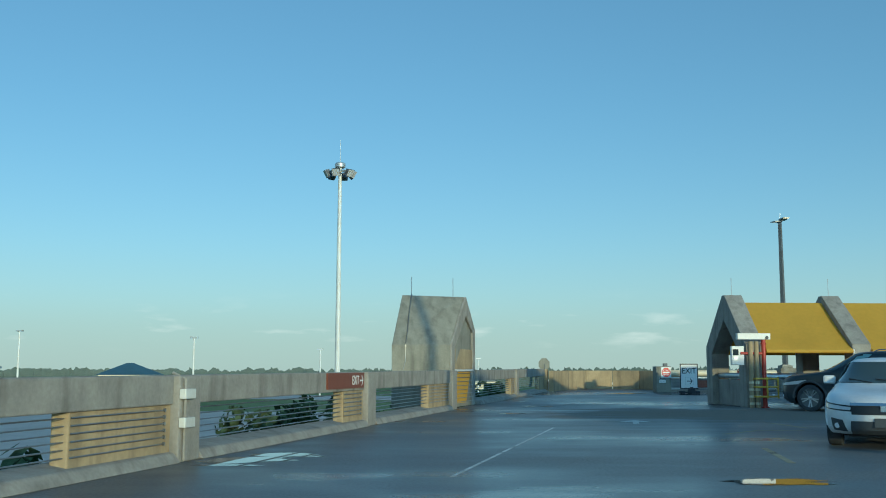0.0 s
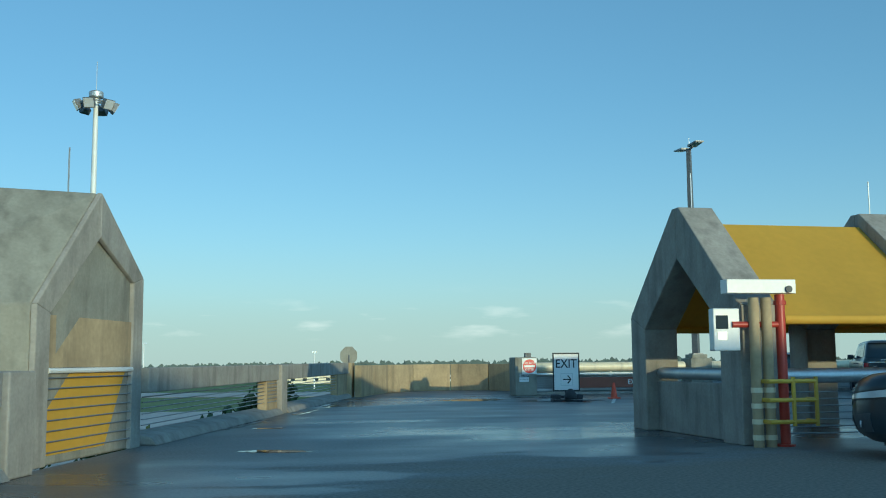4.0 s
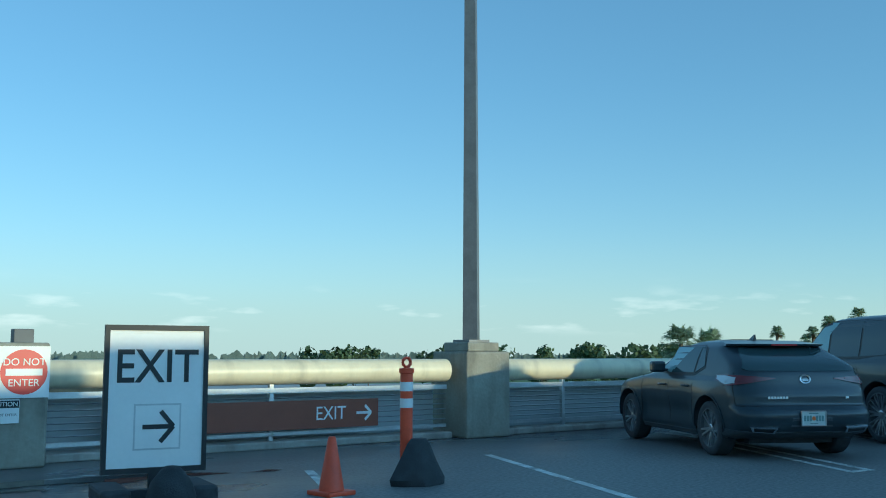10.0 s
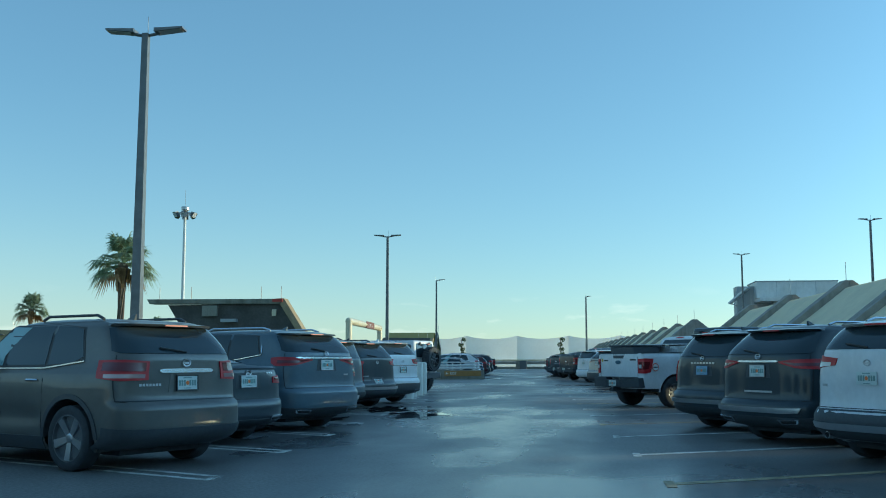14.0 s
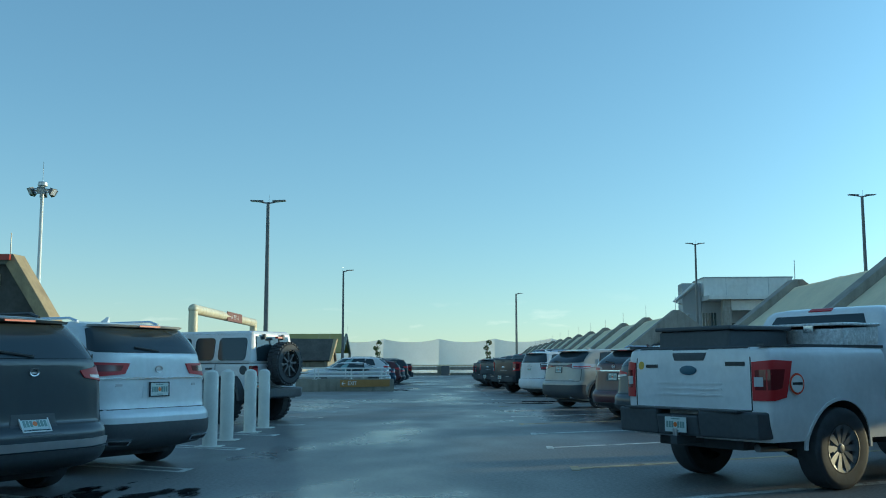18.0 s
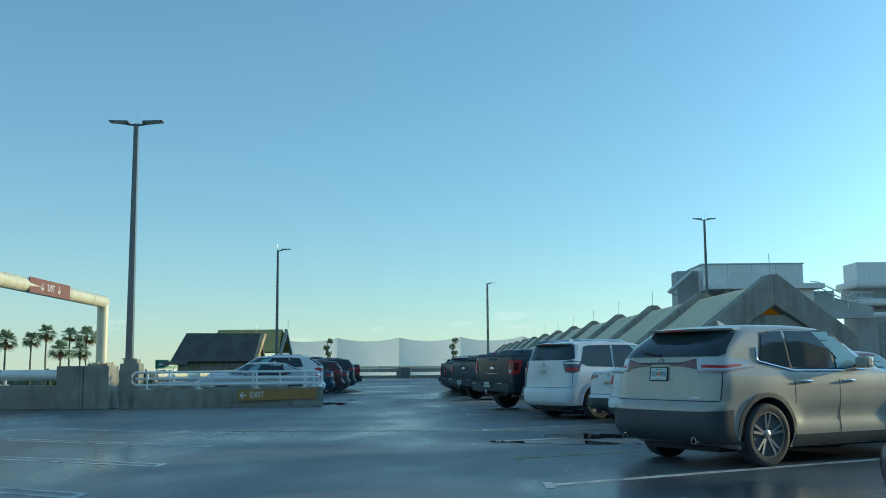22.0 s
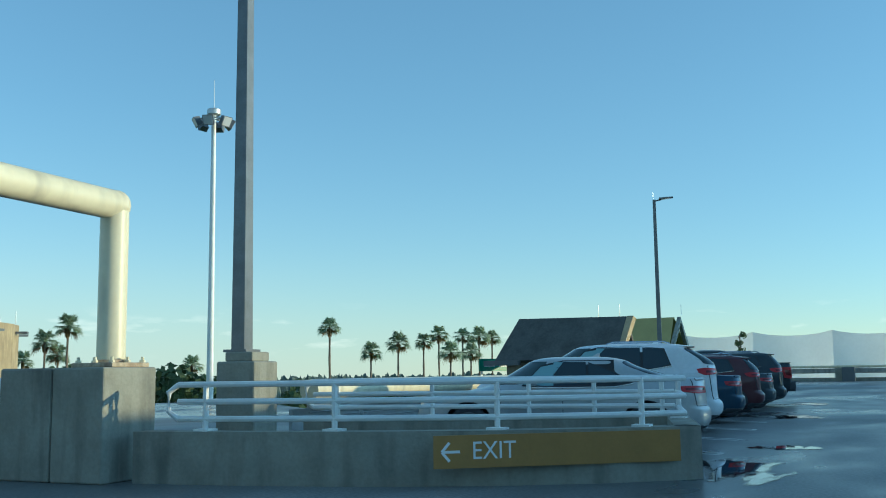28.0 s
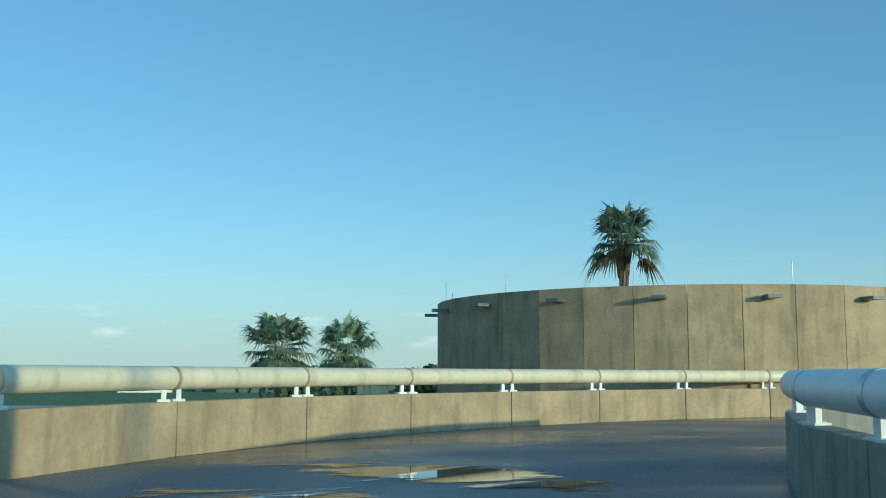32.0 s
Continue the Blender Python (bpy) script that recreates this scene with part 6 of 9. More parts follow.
def wheel_parts(parent, x, y, s, r, style="double", wide=0.23, rim_mat=None):
    """A tyre with a spoked rim; s: side that faces out."""
    key = (s, round(r, 3), style, wide, rim_mat.name if rim_mat else "")
    if key not in _wheels:
        m_ = Matrix.Rotation(radians(90 * -s), 4, "X")
        ratio = {"steel": 0.60, "offroad": 0.62, "mesh": 0.76}.get(style, 0.70)
        ri = r * ratio
        ty = MB().lathe([(ri * 0.96, -wide / 2), (r * 0.93, -wide / 2), (r * 0.985, -wide * 0.42), (r, -wide * 0.25), (r, wide * 0.25), (r * 0.985, wide * 0.42), (r * 0.93, wide / 2), (r * 0.84, wide / 2 + 0.006), (ri * 1.02, wide / 2 - 0.004)], 36, m_, False)
        rim = MB().lathe([(ri * 1.0, wide * 0.3), (ri * 1.03, wide / 2 - 0.004), (ri * 0.97, wide / 2 - 0.002), (ri * 0.93, wide * 0.1), (ri * 0.5, -wide * 0.05), (0.05, -wide * 0.05)], 32, m_)
        sp = MB()

        def spoke(a0, a1, w0, w1):
            i_, o_ = Vector((math.cos(a0), math.sin(a0), 0)) * ri * 0.16, Vector((math.cos(a1), math.sin(a1), 0)) * ri * 0.96
            d_ = (o_ - i_).normalized()
            t = Vector((-d_.y, d_.x, 0))
            lo = [i_ - t * w0, o_ - t * w1, o_ + t * w1, i_ + t * w0]
            zz = (wide * 0.16, wide * 0.28)
            sp.prism([m_ @ (p + Vector((0, 0, zz[0] if k in (0, 3) else zz[1]))) for k, p in enumerate(lo)], [m_ @ (p * 0.999 + Vector((0, 0, (wide * 0.36 if k in (0, 3) else wide * 0.47)))) for k, p in enumerate(lo)])
        if style == "double":
            for k in range(5):
                a_ = 2 * math.pi * k / 5 + 0.3
                spoke(a_ - 0.10, a_ - 0.17, ri * 0.06, ri * 0.055), spoke(a_ + 0.10, a_ + 0.17, ri * 0.06, ri * 0.055)
        elif style == "five":
            for k in range(5):
                a_ = 2 * math.pi * k / 5 + 0.3
                spoke(a_, a_, ri * 0.13, ri * 0.19)
        elif style == "mesh":
            for k in range(10):
                a_ = 2 * math.pi * k / 10
                spoke(a_, a_ + 0.13, ri * 0.05, ri * 0.035), spoke(a_, a_ - 0.13, ri * 0.05, ri * 0.035)
        elif style == "offroad":
            for k in range(8):
                a_ = 2 * math.pi * k / 8
                spoke(a_, a_, ri * 0.10, ri * 0.06)
        else:
            for k in range(10):
                a_ = 2 * math.pi * k / 10
                spoke(a_, a_, ri * 0.05, ri * 0.17)
            sp.lathe([(ri * 0.56, wide * 0.16), (ri * 0.60, wide * 0.30), (ri * 0.50, wide * 0.37), (ri * 0.30, wide * 0.34), (0.01, wide * 0.34)], 28, m_)
            sp.lathe([(ri * 0.80, wide * 0.2), (ri * 0.80, wide * 0.40), (ri * 0.97, wide * 0.47), (ri * 0.98, wide * 0.2)], 28, m_, False)
        sp.lathe([(ri * 0.22, wide * 0.1), (ri * 0.22, wide * 0.36), (ri * 0.14, wide * 0.40), (0.01, wide * 0.41)], 14, m_)
        metal = rim_mat or (PLAST if style == "offroad" else ALLOY)
        _wheels[key] = (ty.mesh("tyre", RUBBER, True), rim.mesh("rim", INK if style in ("offroad", "steel") else DGREY, True), sp.mesh("spokes", metal))
    ty, rim, sp = _wheels[key]
    w = new("wheel")
    w.parent = parent
    w.matrix_basis = pose(x, y, r)
    for nm, me in (("tyre", ty), ("rim", rim), ("spokes", sp)):
        part(nm, me, None, w)
    return w


def wheel_well(parent, F, xw, s, r, trim, mat):
    """A dark liner behind the arch and the rolled edge round it."""
    K, cut = 20, r + 0.07
    pts = [(xw + cut * math.cos(math.pi * k / K), max(0.22, r + cut * math.sin(math.pi * k / K))) for k in range(K + 1)]
    out = [F.flank(px, pz, s, -0.004) for px, pz in pts]
    inn = [Vector((p.x, s * (F.W0 - 0.42), p.z)) for p in out]
    n = K + 1
    m_ = MB().add(out + inn + [Vector((xw, s * (F.W0 - 0.42), 0.22))], [(i, i + 1, n + i + 1, n + i) for i in range(K)] + [(n + i, n + i + 1, 2 * n) for i in range(K)])
    part("wheel_well", m_, RUBBER, parent)
    hi = [(xw + (cut + trim) * math.cos(math.pi * k / K), max(0.24, r + (cut + trim) * math.sin(math.pi * k / K))) for k in range(K + 1)]
    part("arch_edge", F.side(pts, hi, s, 0.012, 2 * K, 1, 0.03), mat, parent, smooth=True)


_plate = {}


def number_plate(parent, p, tilt=0.0, turn=0.0, frame_mat=None, tint=None):
    """A licence plate with plain bars for its print; faces -x."""
    ob = new("number_plate")
    if "m" not in _plate:
        pr = MB()
        for y in (-0.115, -0.078, -0.041, 0.041, 0.078, 0.115):
            pr.box(-0.009, -0.0065, y - 0.013, y + 0.013, -0.032, 0.032)
        pr.box(-0.009, -0.0065, -0.06, 0.06, 0.052, 0.062).box(-0.009, -0.0065, -0.05, 0.05, -0.064, -0.055)
        rim = MB()
        for b_ in ((-0.162, 0.162, 0.076, 0.088), (-0.162, 0.162, -0.088, -0.076), (-0.162, -0.15, -0.076, 0.076), (0.15, 0.162, -0.076, 0.076)):
            rim.box(-0.012, 0.004, *b_)
        _plate["m"] = (MB().box(-0.006, 0.0, -0.152, 0.152, -0.076, 0.076), pr.mesh("print", PLATEB), MB().lathe([(0.024, 0), (0.026, 0.002), (0.01, 0.003)], 9, Matrix.Translation((-0.0065, 0, 0)) @ Matrix.Rotation(radians(-90), 4, "Y")).mesh("emblem", PLATEO), rim)
    tint = tint or PLATE
    if tint.name not in _plate:
        _plate[tint.name] = _plate["m"][0].mesh("plate", tint)
    ob.parent = parent
    ob.matrix_basis = pose(*p, 0, tilt, turn)
    for nm, me in (("plate", _plate[tint.name]), ("print", _plate["m"][1]), ("emblem", _plate["m"][2])):
        part(nm, me, None, ob)
    if frame_mat:
        if frame_mat.name + "f" not in _plate:
            _plate[frame_mat.name + "f"] = _plate["m"][3].mesh("plate_frame", frame_mat)
        part("plate_frame", _plate[frame_mat.name + "f"], None, ob)
    return ob


def paint(name, col, metal=0.0, rough=0.38):
    m = rough_mat(name, col, rough, metal, vary=0.08, scale=1.6, bump=0.0, coat=0.5, stain=0.05, stain_col=(0.16, 0.16, 0.16), haze=0.10)
    m.node_tree.nodes["Principled BSDF"].inputs["Specular IOR Level"].default_value = 0.3
    return m


PAINT = {
    "black": paint("black_car_paint", (0.026, 0.038, 0.048)), "charcoal": paint("charcoal_car_paint", (0.052, 0.066, 0.078)), "grey": paint("grey_car_paint", (0.135, 0.155, 0.17)),
    "white": paint("white_car_paint", (0.74, 0.75, 0.76)), "silver": paint("silver_car_paint", (0.48, 0.49, 0.49), 0.3), "gold": paint("champagne_car_paint", (0.46, 0.43, 0.375), 0.15),
    "maroon": paint("dark_maroon_car_paint", (0.078, 0.024, 0.03)), "blue": paint("dark_blue_car_paint", (0.02, 0.05, 0.09), 0.2), "bluegrey": paint("blue_grey_car_paint", (0.105, 0.145, 0.18), 0.1), "brown": paint("dark_taupe_car_paint", (0.118, 0.118, 0.11), 0.1), "red": paint("dark_red_car_paint", (0.16, 0.018, 0.02), 0.1),
    "pearl": paint("pearl_silver_car_paint", (0.70, 0.73, 0.75), 0.15), "bronze": paint("grey_bronze_car_paint", (0.118, 0.118, 0.11), 0.1),
}
LENS = {"red": LAMP_R, "clear": LAMP_C, "smoke": LAMP_S, "white": LAMP_W, "dark": LAMP_D}


def form_suv(L, W, H, rw0, rw1, hb, rake, bt, lean, boxy, nose, r, flare):
    hw = W / 2
    rear = [(0.22, 0.60), (0.27, 0.28), (0.33, 0.10), (0.42, 0.015), (0.52, 0.0), (bt - 0.05, 0.005), (bt, 0.03), (bt + 0.045, 0.085), (bt + 0.16, 0.10), (rw0 - 0.16, 0.10 + lean * 0.6), (rw0 - 0.03, 0.10 + lean), (rw0 + 0.04, 0.14 + lean), (rw1, rake), (H - 0.05, rake + 0.10), (H - 0.022, rake + 0.34), (H - 0.008, rake + 0.80), (H, rake + 1.3)]
    zh = nose
    front = [(0.22, L - 0.22), (0.34, L - 0.05), (0.55, L), (zh - 0.24, L - 0.05), (zh - 0.11, L - 0.22), (zh - 0.03, L - 0.75), (zh + 0.03, L - 1.18), (H * 0.9, L - 1.98), (H - 0.055, L - 2.22), (H - 0.02, L - 2.55), (H - 0.008, L - 2.8), (H, L - 3.0)]
    tw = 0.79 + boxy
    width = [(0.22, hw * 0.90), (0.33, hw * 0.955), (0.5, hw * 0.975), (hb - 0.22, hw * 0.98), (hb - 0.06, hw * 0.965), (hb + 0.01, hw * 0.935), (hb + 0.08, hw * 0.91), (rw1, hw * tw), (H - 0.07, hw * (tw - 0.06)), (H - 0.03, hw * (tw - 0.15)), (H - 0.008, hw * (tw - 0.32)), (H, hw * 0.30)]
    return Form(rear, front, width, hb, H, 0.40, 4.2, 0.75, 3.0, (L * 0.205, L * 0.795), flare, r)


def form_sedan(L, W, H, hb, boot, bt, r, flare):
    hw = W / 2
    rear = [(0.22, 0.50), (0.27, 0.22), (0.33, 0.07), (0.42, 0.01), (0.52, 0.0), (bt, 0.02), (bt + 0.04, 0.06), (boot - 0.05, 0.085), (boot - 0.012, 0.11), (boot + 0.008, 0.22), (boot + 0.025, 0.62), (boot + 0.06, 0.72), (H * 0.90, 1.22), (H - 0.07, 1.36), (H - 0.03, 1.52), (H - 0.01, 1.68), (H, 1.85)]
    zh = H * 0.64
    front = [(0.2, L - 0.2), (0.3, L - 0.04), (0.5, L), (zh - 0.22, L - 0.06), (zh - 0.1, L - 0.3), (zh, L - 0.95), (zh + 0.06, L - 1.22), (H * 0.9, L - 1.85), (H - 0.05, L - 2.02), (H - 0.02, L - 2.15), (H, L - 2.3)]
    width = [(0.22, hw * 0.90), (0.33, hw * 0.96), (0.52, hw * 0.98), (hb - 0.16, hw * 0.985), (hb - 0.02, hw * 0.955), (hb + 0.05, hw * 0.91), (H * 0.9, hw * 0.735), (H - 0.06, hw * 0.67), (H - 0.025, hw * 0.56), (H, hw * 0.3)]
    return Form(rear, front, width, hb, H, 0.46, 3.4, 0.8, 2.8, (L * 0.215, L * 0.80), flare, r)


def car(x, y, rz, label, kind, col, L=4.7, W=1.88, H=1.72, rw0=None, rw1=None, hb=None, rake=0.40, bt=0.62, lean=0.02, boxy=0.0, nose=None, r=0.36, flare=0.022,
        lamps=(), plate=0.9, plate_frame=None, plate_tint=None, bar=None, skid=0.0, clad=0.42, clad_sides=True, rails=None, trim=None, rim="double", rim_mat=None, spoiler=0.14, pillar=None, tips="", letters=(), badge=None, wiper=0.4, fin=True, wing=0.0,
        front_detail=False, body_roof=None, seam=True, boot=None, glass=None, group="parked cars"):
    """x, y: middle of the tail on the deck; rz: heading. Lamps and strips are given by metres round from the middle and height."""
    sedan = kind == "sedan"
    ob = thing({"suv": "suv", "sedan": "sedan", "hatch": "hatchback"}[kind], (x, y, 0), rz, label, "SUV" if kind == "suv" else "car", group)
    hw = W / 2
    P = PAINT[col]
    if sedan:
        boot = boot or H * 0.745
        hb = hb or H * 0.655
        F = form_sedan(L, W, H, hb, boot, bt, r, flare)
        rw0, rw1 = boot + 0.055, H - 0.085
    else:
        rw0, rw1, hb = rw0 or H * 0.745, rw1 or H - 0.115, hb or H * 0.685
        F = form_suv(L, W, H, rw0, rw1, hb, rake, bt, lean, boxy, nose or H * 0.645, r, flare)
    part("body", F.body(), P, ob, smooth=True)
    G = glass or GLASSD
    # rear window
    k0, k1 = (0.80, 0.72) if sedan else (0.72, 0.62) if kind == "hatch" else (0.87, 0.80)
    a0, a1 = F.S * k0, F.S * k1
    lo = [(-a0, rw0 + 0.03), (-a0 * 0.9, rw0 + 0.004), (0, rw0), (a0 * 0.9, rw0 + 0.004), (a0, rw0 + 0.03)]
    hi = [(-a1, rw1 - 0.02), (-a1 * 0.9, rw1), (0, rw1 + 0.005), (a1 * 0.9, rw1), (a1, rw1 - 0.02)]
    part("rear_window", F.tail(lo, hi, 0.006, 28, 6, 0.014), G, ob, smooth=True)
    # windscreen
    fz0, fz1 = (H * 0.70, H - 0.08) if sedan else ((nose or H * 0.645) + 0.06, H - 0.10)
    q0, q1 = F.SF * 0.80, F.SF * 0.72
    part("windscreen", F.tail([(-q0, fz0), (q0, fz0)], [(-q1, fz1), (q1, fz1)], 0.006, 24, 6, 0.014, "front"), GLASSW, ob, smooth=True)
    # side glass
    zb, zt = hb + 0.035, (H - 0.10 if not sedan else H - 0.085)
    xr = F.rear(zt) + F.D
    xf0, xf1 = F.front(zb + 0.08) - F.Df * 0.62, F.front(zt) - F.Df * 0.45
    xa, xb = L * 0.315, L * 0.485
    if sedan:
        panes = [([(1.30, zb + 0.07), (xa + 0.42, zb + 0.02)], [(1.72, zt - 0.12), (xa + 0.42, zt - 0.01)]), ([(xa + 0.46, zb + 0.02), (xb + 0.1, zb)], [(xa + 0.46, zt - 0.01), (xb + 0.1, zt)]), ([(xb + 0.15, zb), (xf0 - 0.35, zb), (xf0, zb + 0.02)], [(xb + 0.15, zt), (xf1 - 0.25, zt - 0.01), (xf1 + 0.12, zt - 0.08)])]
    else:
        pt = xr + 0.06 if pillar is None else pillar
        panes = [([(pt - 0.06, zb + 0.10), (pt + 0.12, zb + 0.03), (xa - 0.03, zb + 0.01)], [(pt + 0.06, zt - 0.05), (pt + 0.2, zt - 0.015), (xa - 0.03, zt)]), ([(xa + 0.02, zb + 0.01), (xb - 0.03, zb)], [(xa + 0.02, zt), (xb - 0.03, zt)]), ([(xb + 0.03, zb), (xf0 - 0.35, zb), (xf0, zb + 0.03)], [(xb + 0.03, zt), (xf1 - 0.3, zt - 0.01), (xf1 + 0.1, zt - 0.07)])]
    roof_mat = PLAST if rails == "black" else CHROME
    for s in (-1, 1):
        if pillar is None:
            part("glass_surround", F.side([(panes[0][0][0][0] - 0.03, panes[0][0][0][1] - 0.03), (xa, zb - 0.03), (xb, zb - 0.035), (xf0 + 0.03, zb)], [(panes[0][1][0][0] - 0.03, panes[0][1][0][1] + 0.03), (xa, zt + 0.022), (xb, zt + 0.022), (xf1 + 0.12, zt - 0.05)], s, 0.003, 18, 4, 0.008), INK, ob, smooth=True)
        for k, (lo, hi) in enumerate(panes):
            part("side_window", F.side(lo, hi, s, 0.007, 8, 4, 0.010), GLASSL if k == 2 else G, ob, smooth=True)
        if trim:
            b0 = panes[0][0][0]
            line_ = [(b0[0] - 0.03, b0[1] + 0.16), (b0[0] - 0.05, b0[1] - 0.01), (xa, zb - 0.03), (xb, zb - 0.035), (xf0, zb - 0.02)] if trim == "hook" else [(b0[0] - 0.04, b0[1] - 0.05), (xa, zb - 0.03), (xb, zb - 0.035), (xf0, zb - 0.02)]
            part("window_trim", MB().tube([F.flank(*poly_at(line_, k / 20), s, 0.010) for k in range(21)], 0.012, 5), CHROME, ob, smooth=True)
        for xd, top in ((xa - 0.02 if not sedan else xa + 0.30, zb - 0.03), (xb, zb - 0.03), (xb + L * 0.205, zb - 0.05)):
            part("door_gap", F.side([(xd, 0.36), (xd, 0.5), (xd, top)], [(xd + 0.010, 0.36), (xd + 0.010, 0.5), (xd + 0.010, top)], s, 0.003, 10, 1, 0.006), INK, ob)
        for xd in (xa + 0.08 if not sedan else xa + 0.38, xb + 0.08):
            zl = hb - 0.13
            part("door_handle", MB().tube([F.flank(xd, zl, s, 0.005), F.flank(xd + 0.04, zl, s, 0.035), F.flank(xd + 0.17, zl, s, 0.035), F.flank(xd + 0.21, zl, s, 0.005)], 0.015, 6), CHROME if trim else P, ob, smooth=True)
        for xw in F.axles:
            wheel_well(ob, F, xw, s, r, 0.055 if clad_sides and not sedan else 0.022, PLAST if clad_sides and not sedan else P)
            wheel_parts(ob, xw, s * (F.W0 - 0.10), s, r, rim, 0.22, rim_mat)
        part("sill", F.side([(F.axles[0] + r + 0.1, 0.23), (F.axles[1] - r - 0.1, 0.23)], [(F.axles[0] + r + 0.1, 0.37 if clad_sides else 0.28), (F.axles[1] - r - 0.1, 0.37 if clad_sides else 0.28)], s, 0.010, 8, 2, 0.02), PLAST if not sedan else P, ob, smooth=True)
        mp = F.flank(xf0 - 0.18, zb + 0.05, s)
        y0, y1 = sorted((mp.y + s * 0.05, mp.y + s * 0.25))
        part("mirror", MB().box(mp.x - 0.05, mp.x + 0.09, y0, y1, mp.z - 0.05, mp.z + 0.10), P, ob, bevel=0.035)
        part("mirror_arm", MB().tube([mp - Vector((0, s * 0.03, 0.03)), (mp.x + 0.02, mp.y + s * 0.08, mp.z - 0.01)], 0.022, 6), PLAST, ob)
        if rails:
            zr = H - 0.035
            pts = [(F.rear(H - 0.03) + 0.15 + (F.front(H - 0.03) - F.rear(H - 0.03) - 0.5) * k / 10, s * (F.width(zr) * 0.99), zr + 0.012 + 0.045 * min(1.0, 4 * math.sin(math.pi * k / 10))) for k in range(11)]
            part("roof_rail", MB().tube(pts, 0.018, 6), roof_mat, ob, smooth=True)
        # tail lamps: outer shell and inner pieces
        base = None
        for nm, lo, hi, lens, off in lamps:
            pc = part(nm, F.tail([(s * u, v) for u, v in lo], [(s * u, v) for u, v in hi], off, 16, 3, 0.02), LENS[lens], base or ob, smooth=True)
            base = base or pc
        if tips == "round":
            c = F.at("rear", s * hw * 0.66, 0.36)
            part("exhaust_tip", MB().lathe([(0.036, 0.0), (0.042, 0.0), (0.042, 0.16), (0.036, 0.16)], 14, Matrix.Translation(c + Vector((-0.02, 0, -0.03))) @ Matrix.Rotation(radians(90), 4, "Y"), False), CHROME, ob, smooth=True)
        elif tips == "flat":
            lo, hi = [(s * hw * 0.52, 0.345), (s * hw * 0.82, 0.36)], [(s * hw * 0.50, 0.40), (s * hw * 0.86, 0.41)]
            part("exhaust_tip", F.tail(lo, hi, 0.03, 6, 1, 0.04), CHROME, ob)
            part("tip_mouth", F.tail([(s * hw * 0.55, 0.355), (s * hw * 0.80, 0.368)], [(s * hw * 0.54, 0.388), (s * hw * 0.82, 0.398)], 0.033, 6, 1, 0.01), INK, ob)
        if front_detail:
            part("headlight_surround", F.tail([(s * hw * 0.50, H * 0.40), (s * F.SF * 1.02, H * 0.44)], [(s * hw * 0.50, H * 0.46), (s * F.SF * 1.12, H * 0.53)], 0.006, 12, 2, 0.012, "front"), INK, ob, smooth=True)
            part("headlight", F.tail([(s * hw * 0.56, H * 0.415), (s * F.SF, H * 0.45)], [(s * hw * 0.55, H * 0.445), (s * F.SF * 1.09, H * 0.52)], 0.012, 12, 2, 0.012, "front"), LAMP_W, ob, smooth=True)
            part("fog_lamp_recess", F.tail([(s * hw * 0.66, H * 0.19), (s * hw * 0.98, H * 0.20)], [(s * hw * 0.72, H * 0.31), (s * hw * 1.0, H * 0.33)], 0.008, 6, 3, 0.012, "front"), PLAST, ob, smooth=True)
            fl = F.at("front", s * hw * 0.84, H * 0.25, 0.008)
            part("fog_lamp", MB().tube([fl, fl + Vector((0.02, 0, 0))], 0.042, 12), LAMP_W, ob)
    # lower bumper
    e = F.S * 1.0
    part("rear_bumper", F.tail([(-e, 0.24), (-e * 0.6, 0.235), (0, 0.235), (e * 0.6, 0.235), (e, 0.24)], [(-e, clad), (-e * 0.6, clad - 0.02), (0, clad - 0.02), (e * 0.6, clad - 0.02), (e, clad)], 0.010, 26, 5, 0.03), PLAST, ob, smooth=True)
    if skid:
        part("skid_plate", F.tail([(-hw * 0.86, skid - 0.035), (-hw * 0.6, skid - 0.05), (hw * 0.6, skid - 0.05), (hw * 0.86, skid - 0.035)], [(-hw * 0.9, skid + 0.03), (-hw * 0.62, skid + 0.02), (hw * 0.62, skid + 0.02), (hw * 0.9, skid + 0.03)], 0.026, 20, 2, 0.03), ALLOY, ob, "silver lower bumper strip", smooth=True)
    # tailgate seams
    if seam:
        z_ = bt + 0.035
        part("tailgate_gap", F.tail_box(-F.S * 0.78, F.S * 0.78, z_, z_ + 0.012, 0.003, 20, 1, 0.006), INK, ob)
        for s in (-1, 1):
            zt_ = rw0 - 0.02 if not sedan else boot - 0.02
            part("tailgate_gap", F.tail([(s * F.S * 0.78, z_), (s * F.S * 0.80, (z_ + zt_) / 2), (s * F.S * 0.82, zt_)], [(s * F.S * 0.79, z_), (s * F.S * 0.81, (z_ + zt_) / 2), (s * F.S * 0.83, zt_)], 0.003, 10, 1, 0.006), INK, ob)
    # plate in its recess, strip above it, badge, print
    part("plate_recess", F.tail([(-0.27, plate - 0.10), (0.27, plate - 0.10)], [(-0.24, plate + 0.095), (0.24, plate + 0.095)], 0.003, 6, 2, 0.006), P if col in ("white", "silver", "gold", "pearl", "brown") else PLAST, ob)
    q = F.at("rear", 0, plate, 0.014)
    number_plate(ob, q, math.degrees(math.atan2(F.rear(plate + 0.06) - F.rear(plate - 0.06), 0.12)), 0, plate_frame, plate_tint)
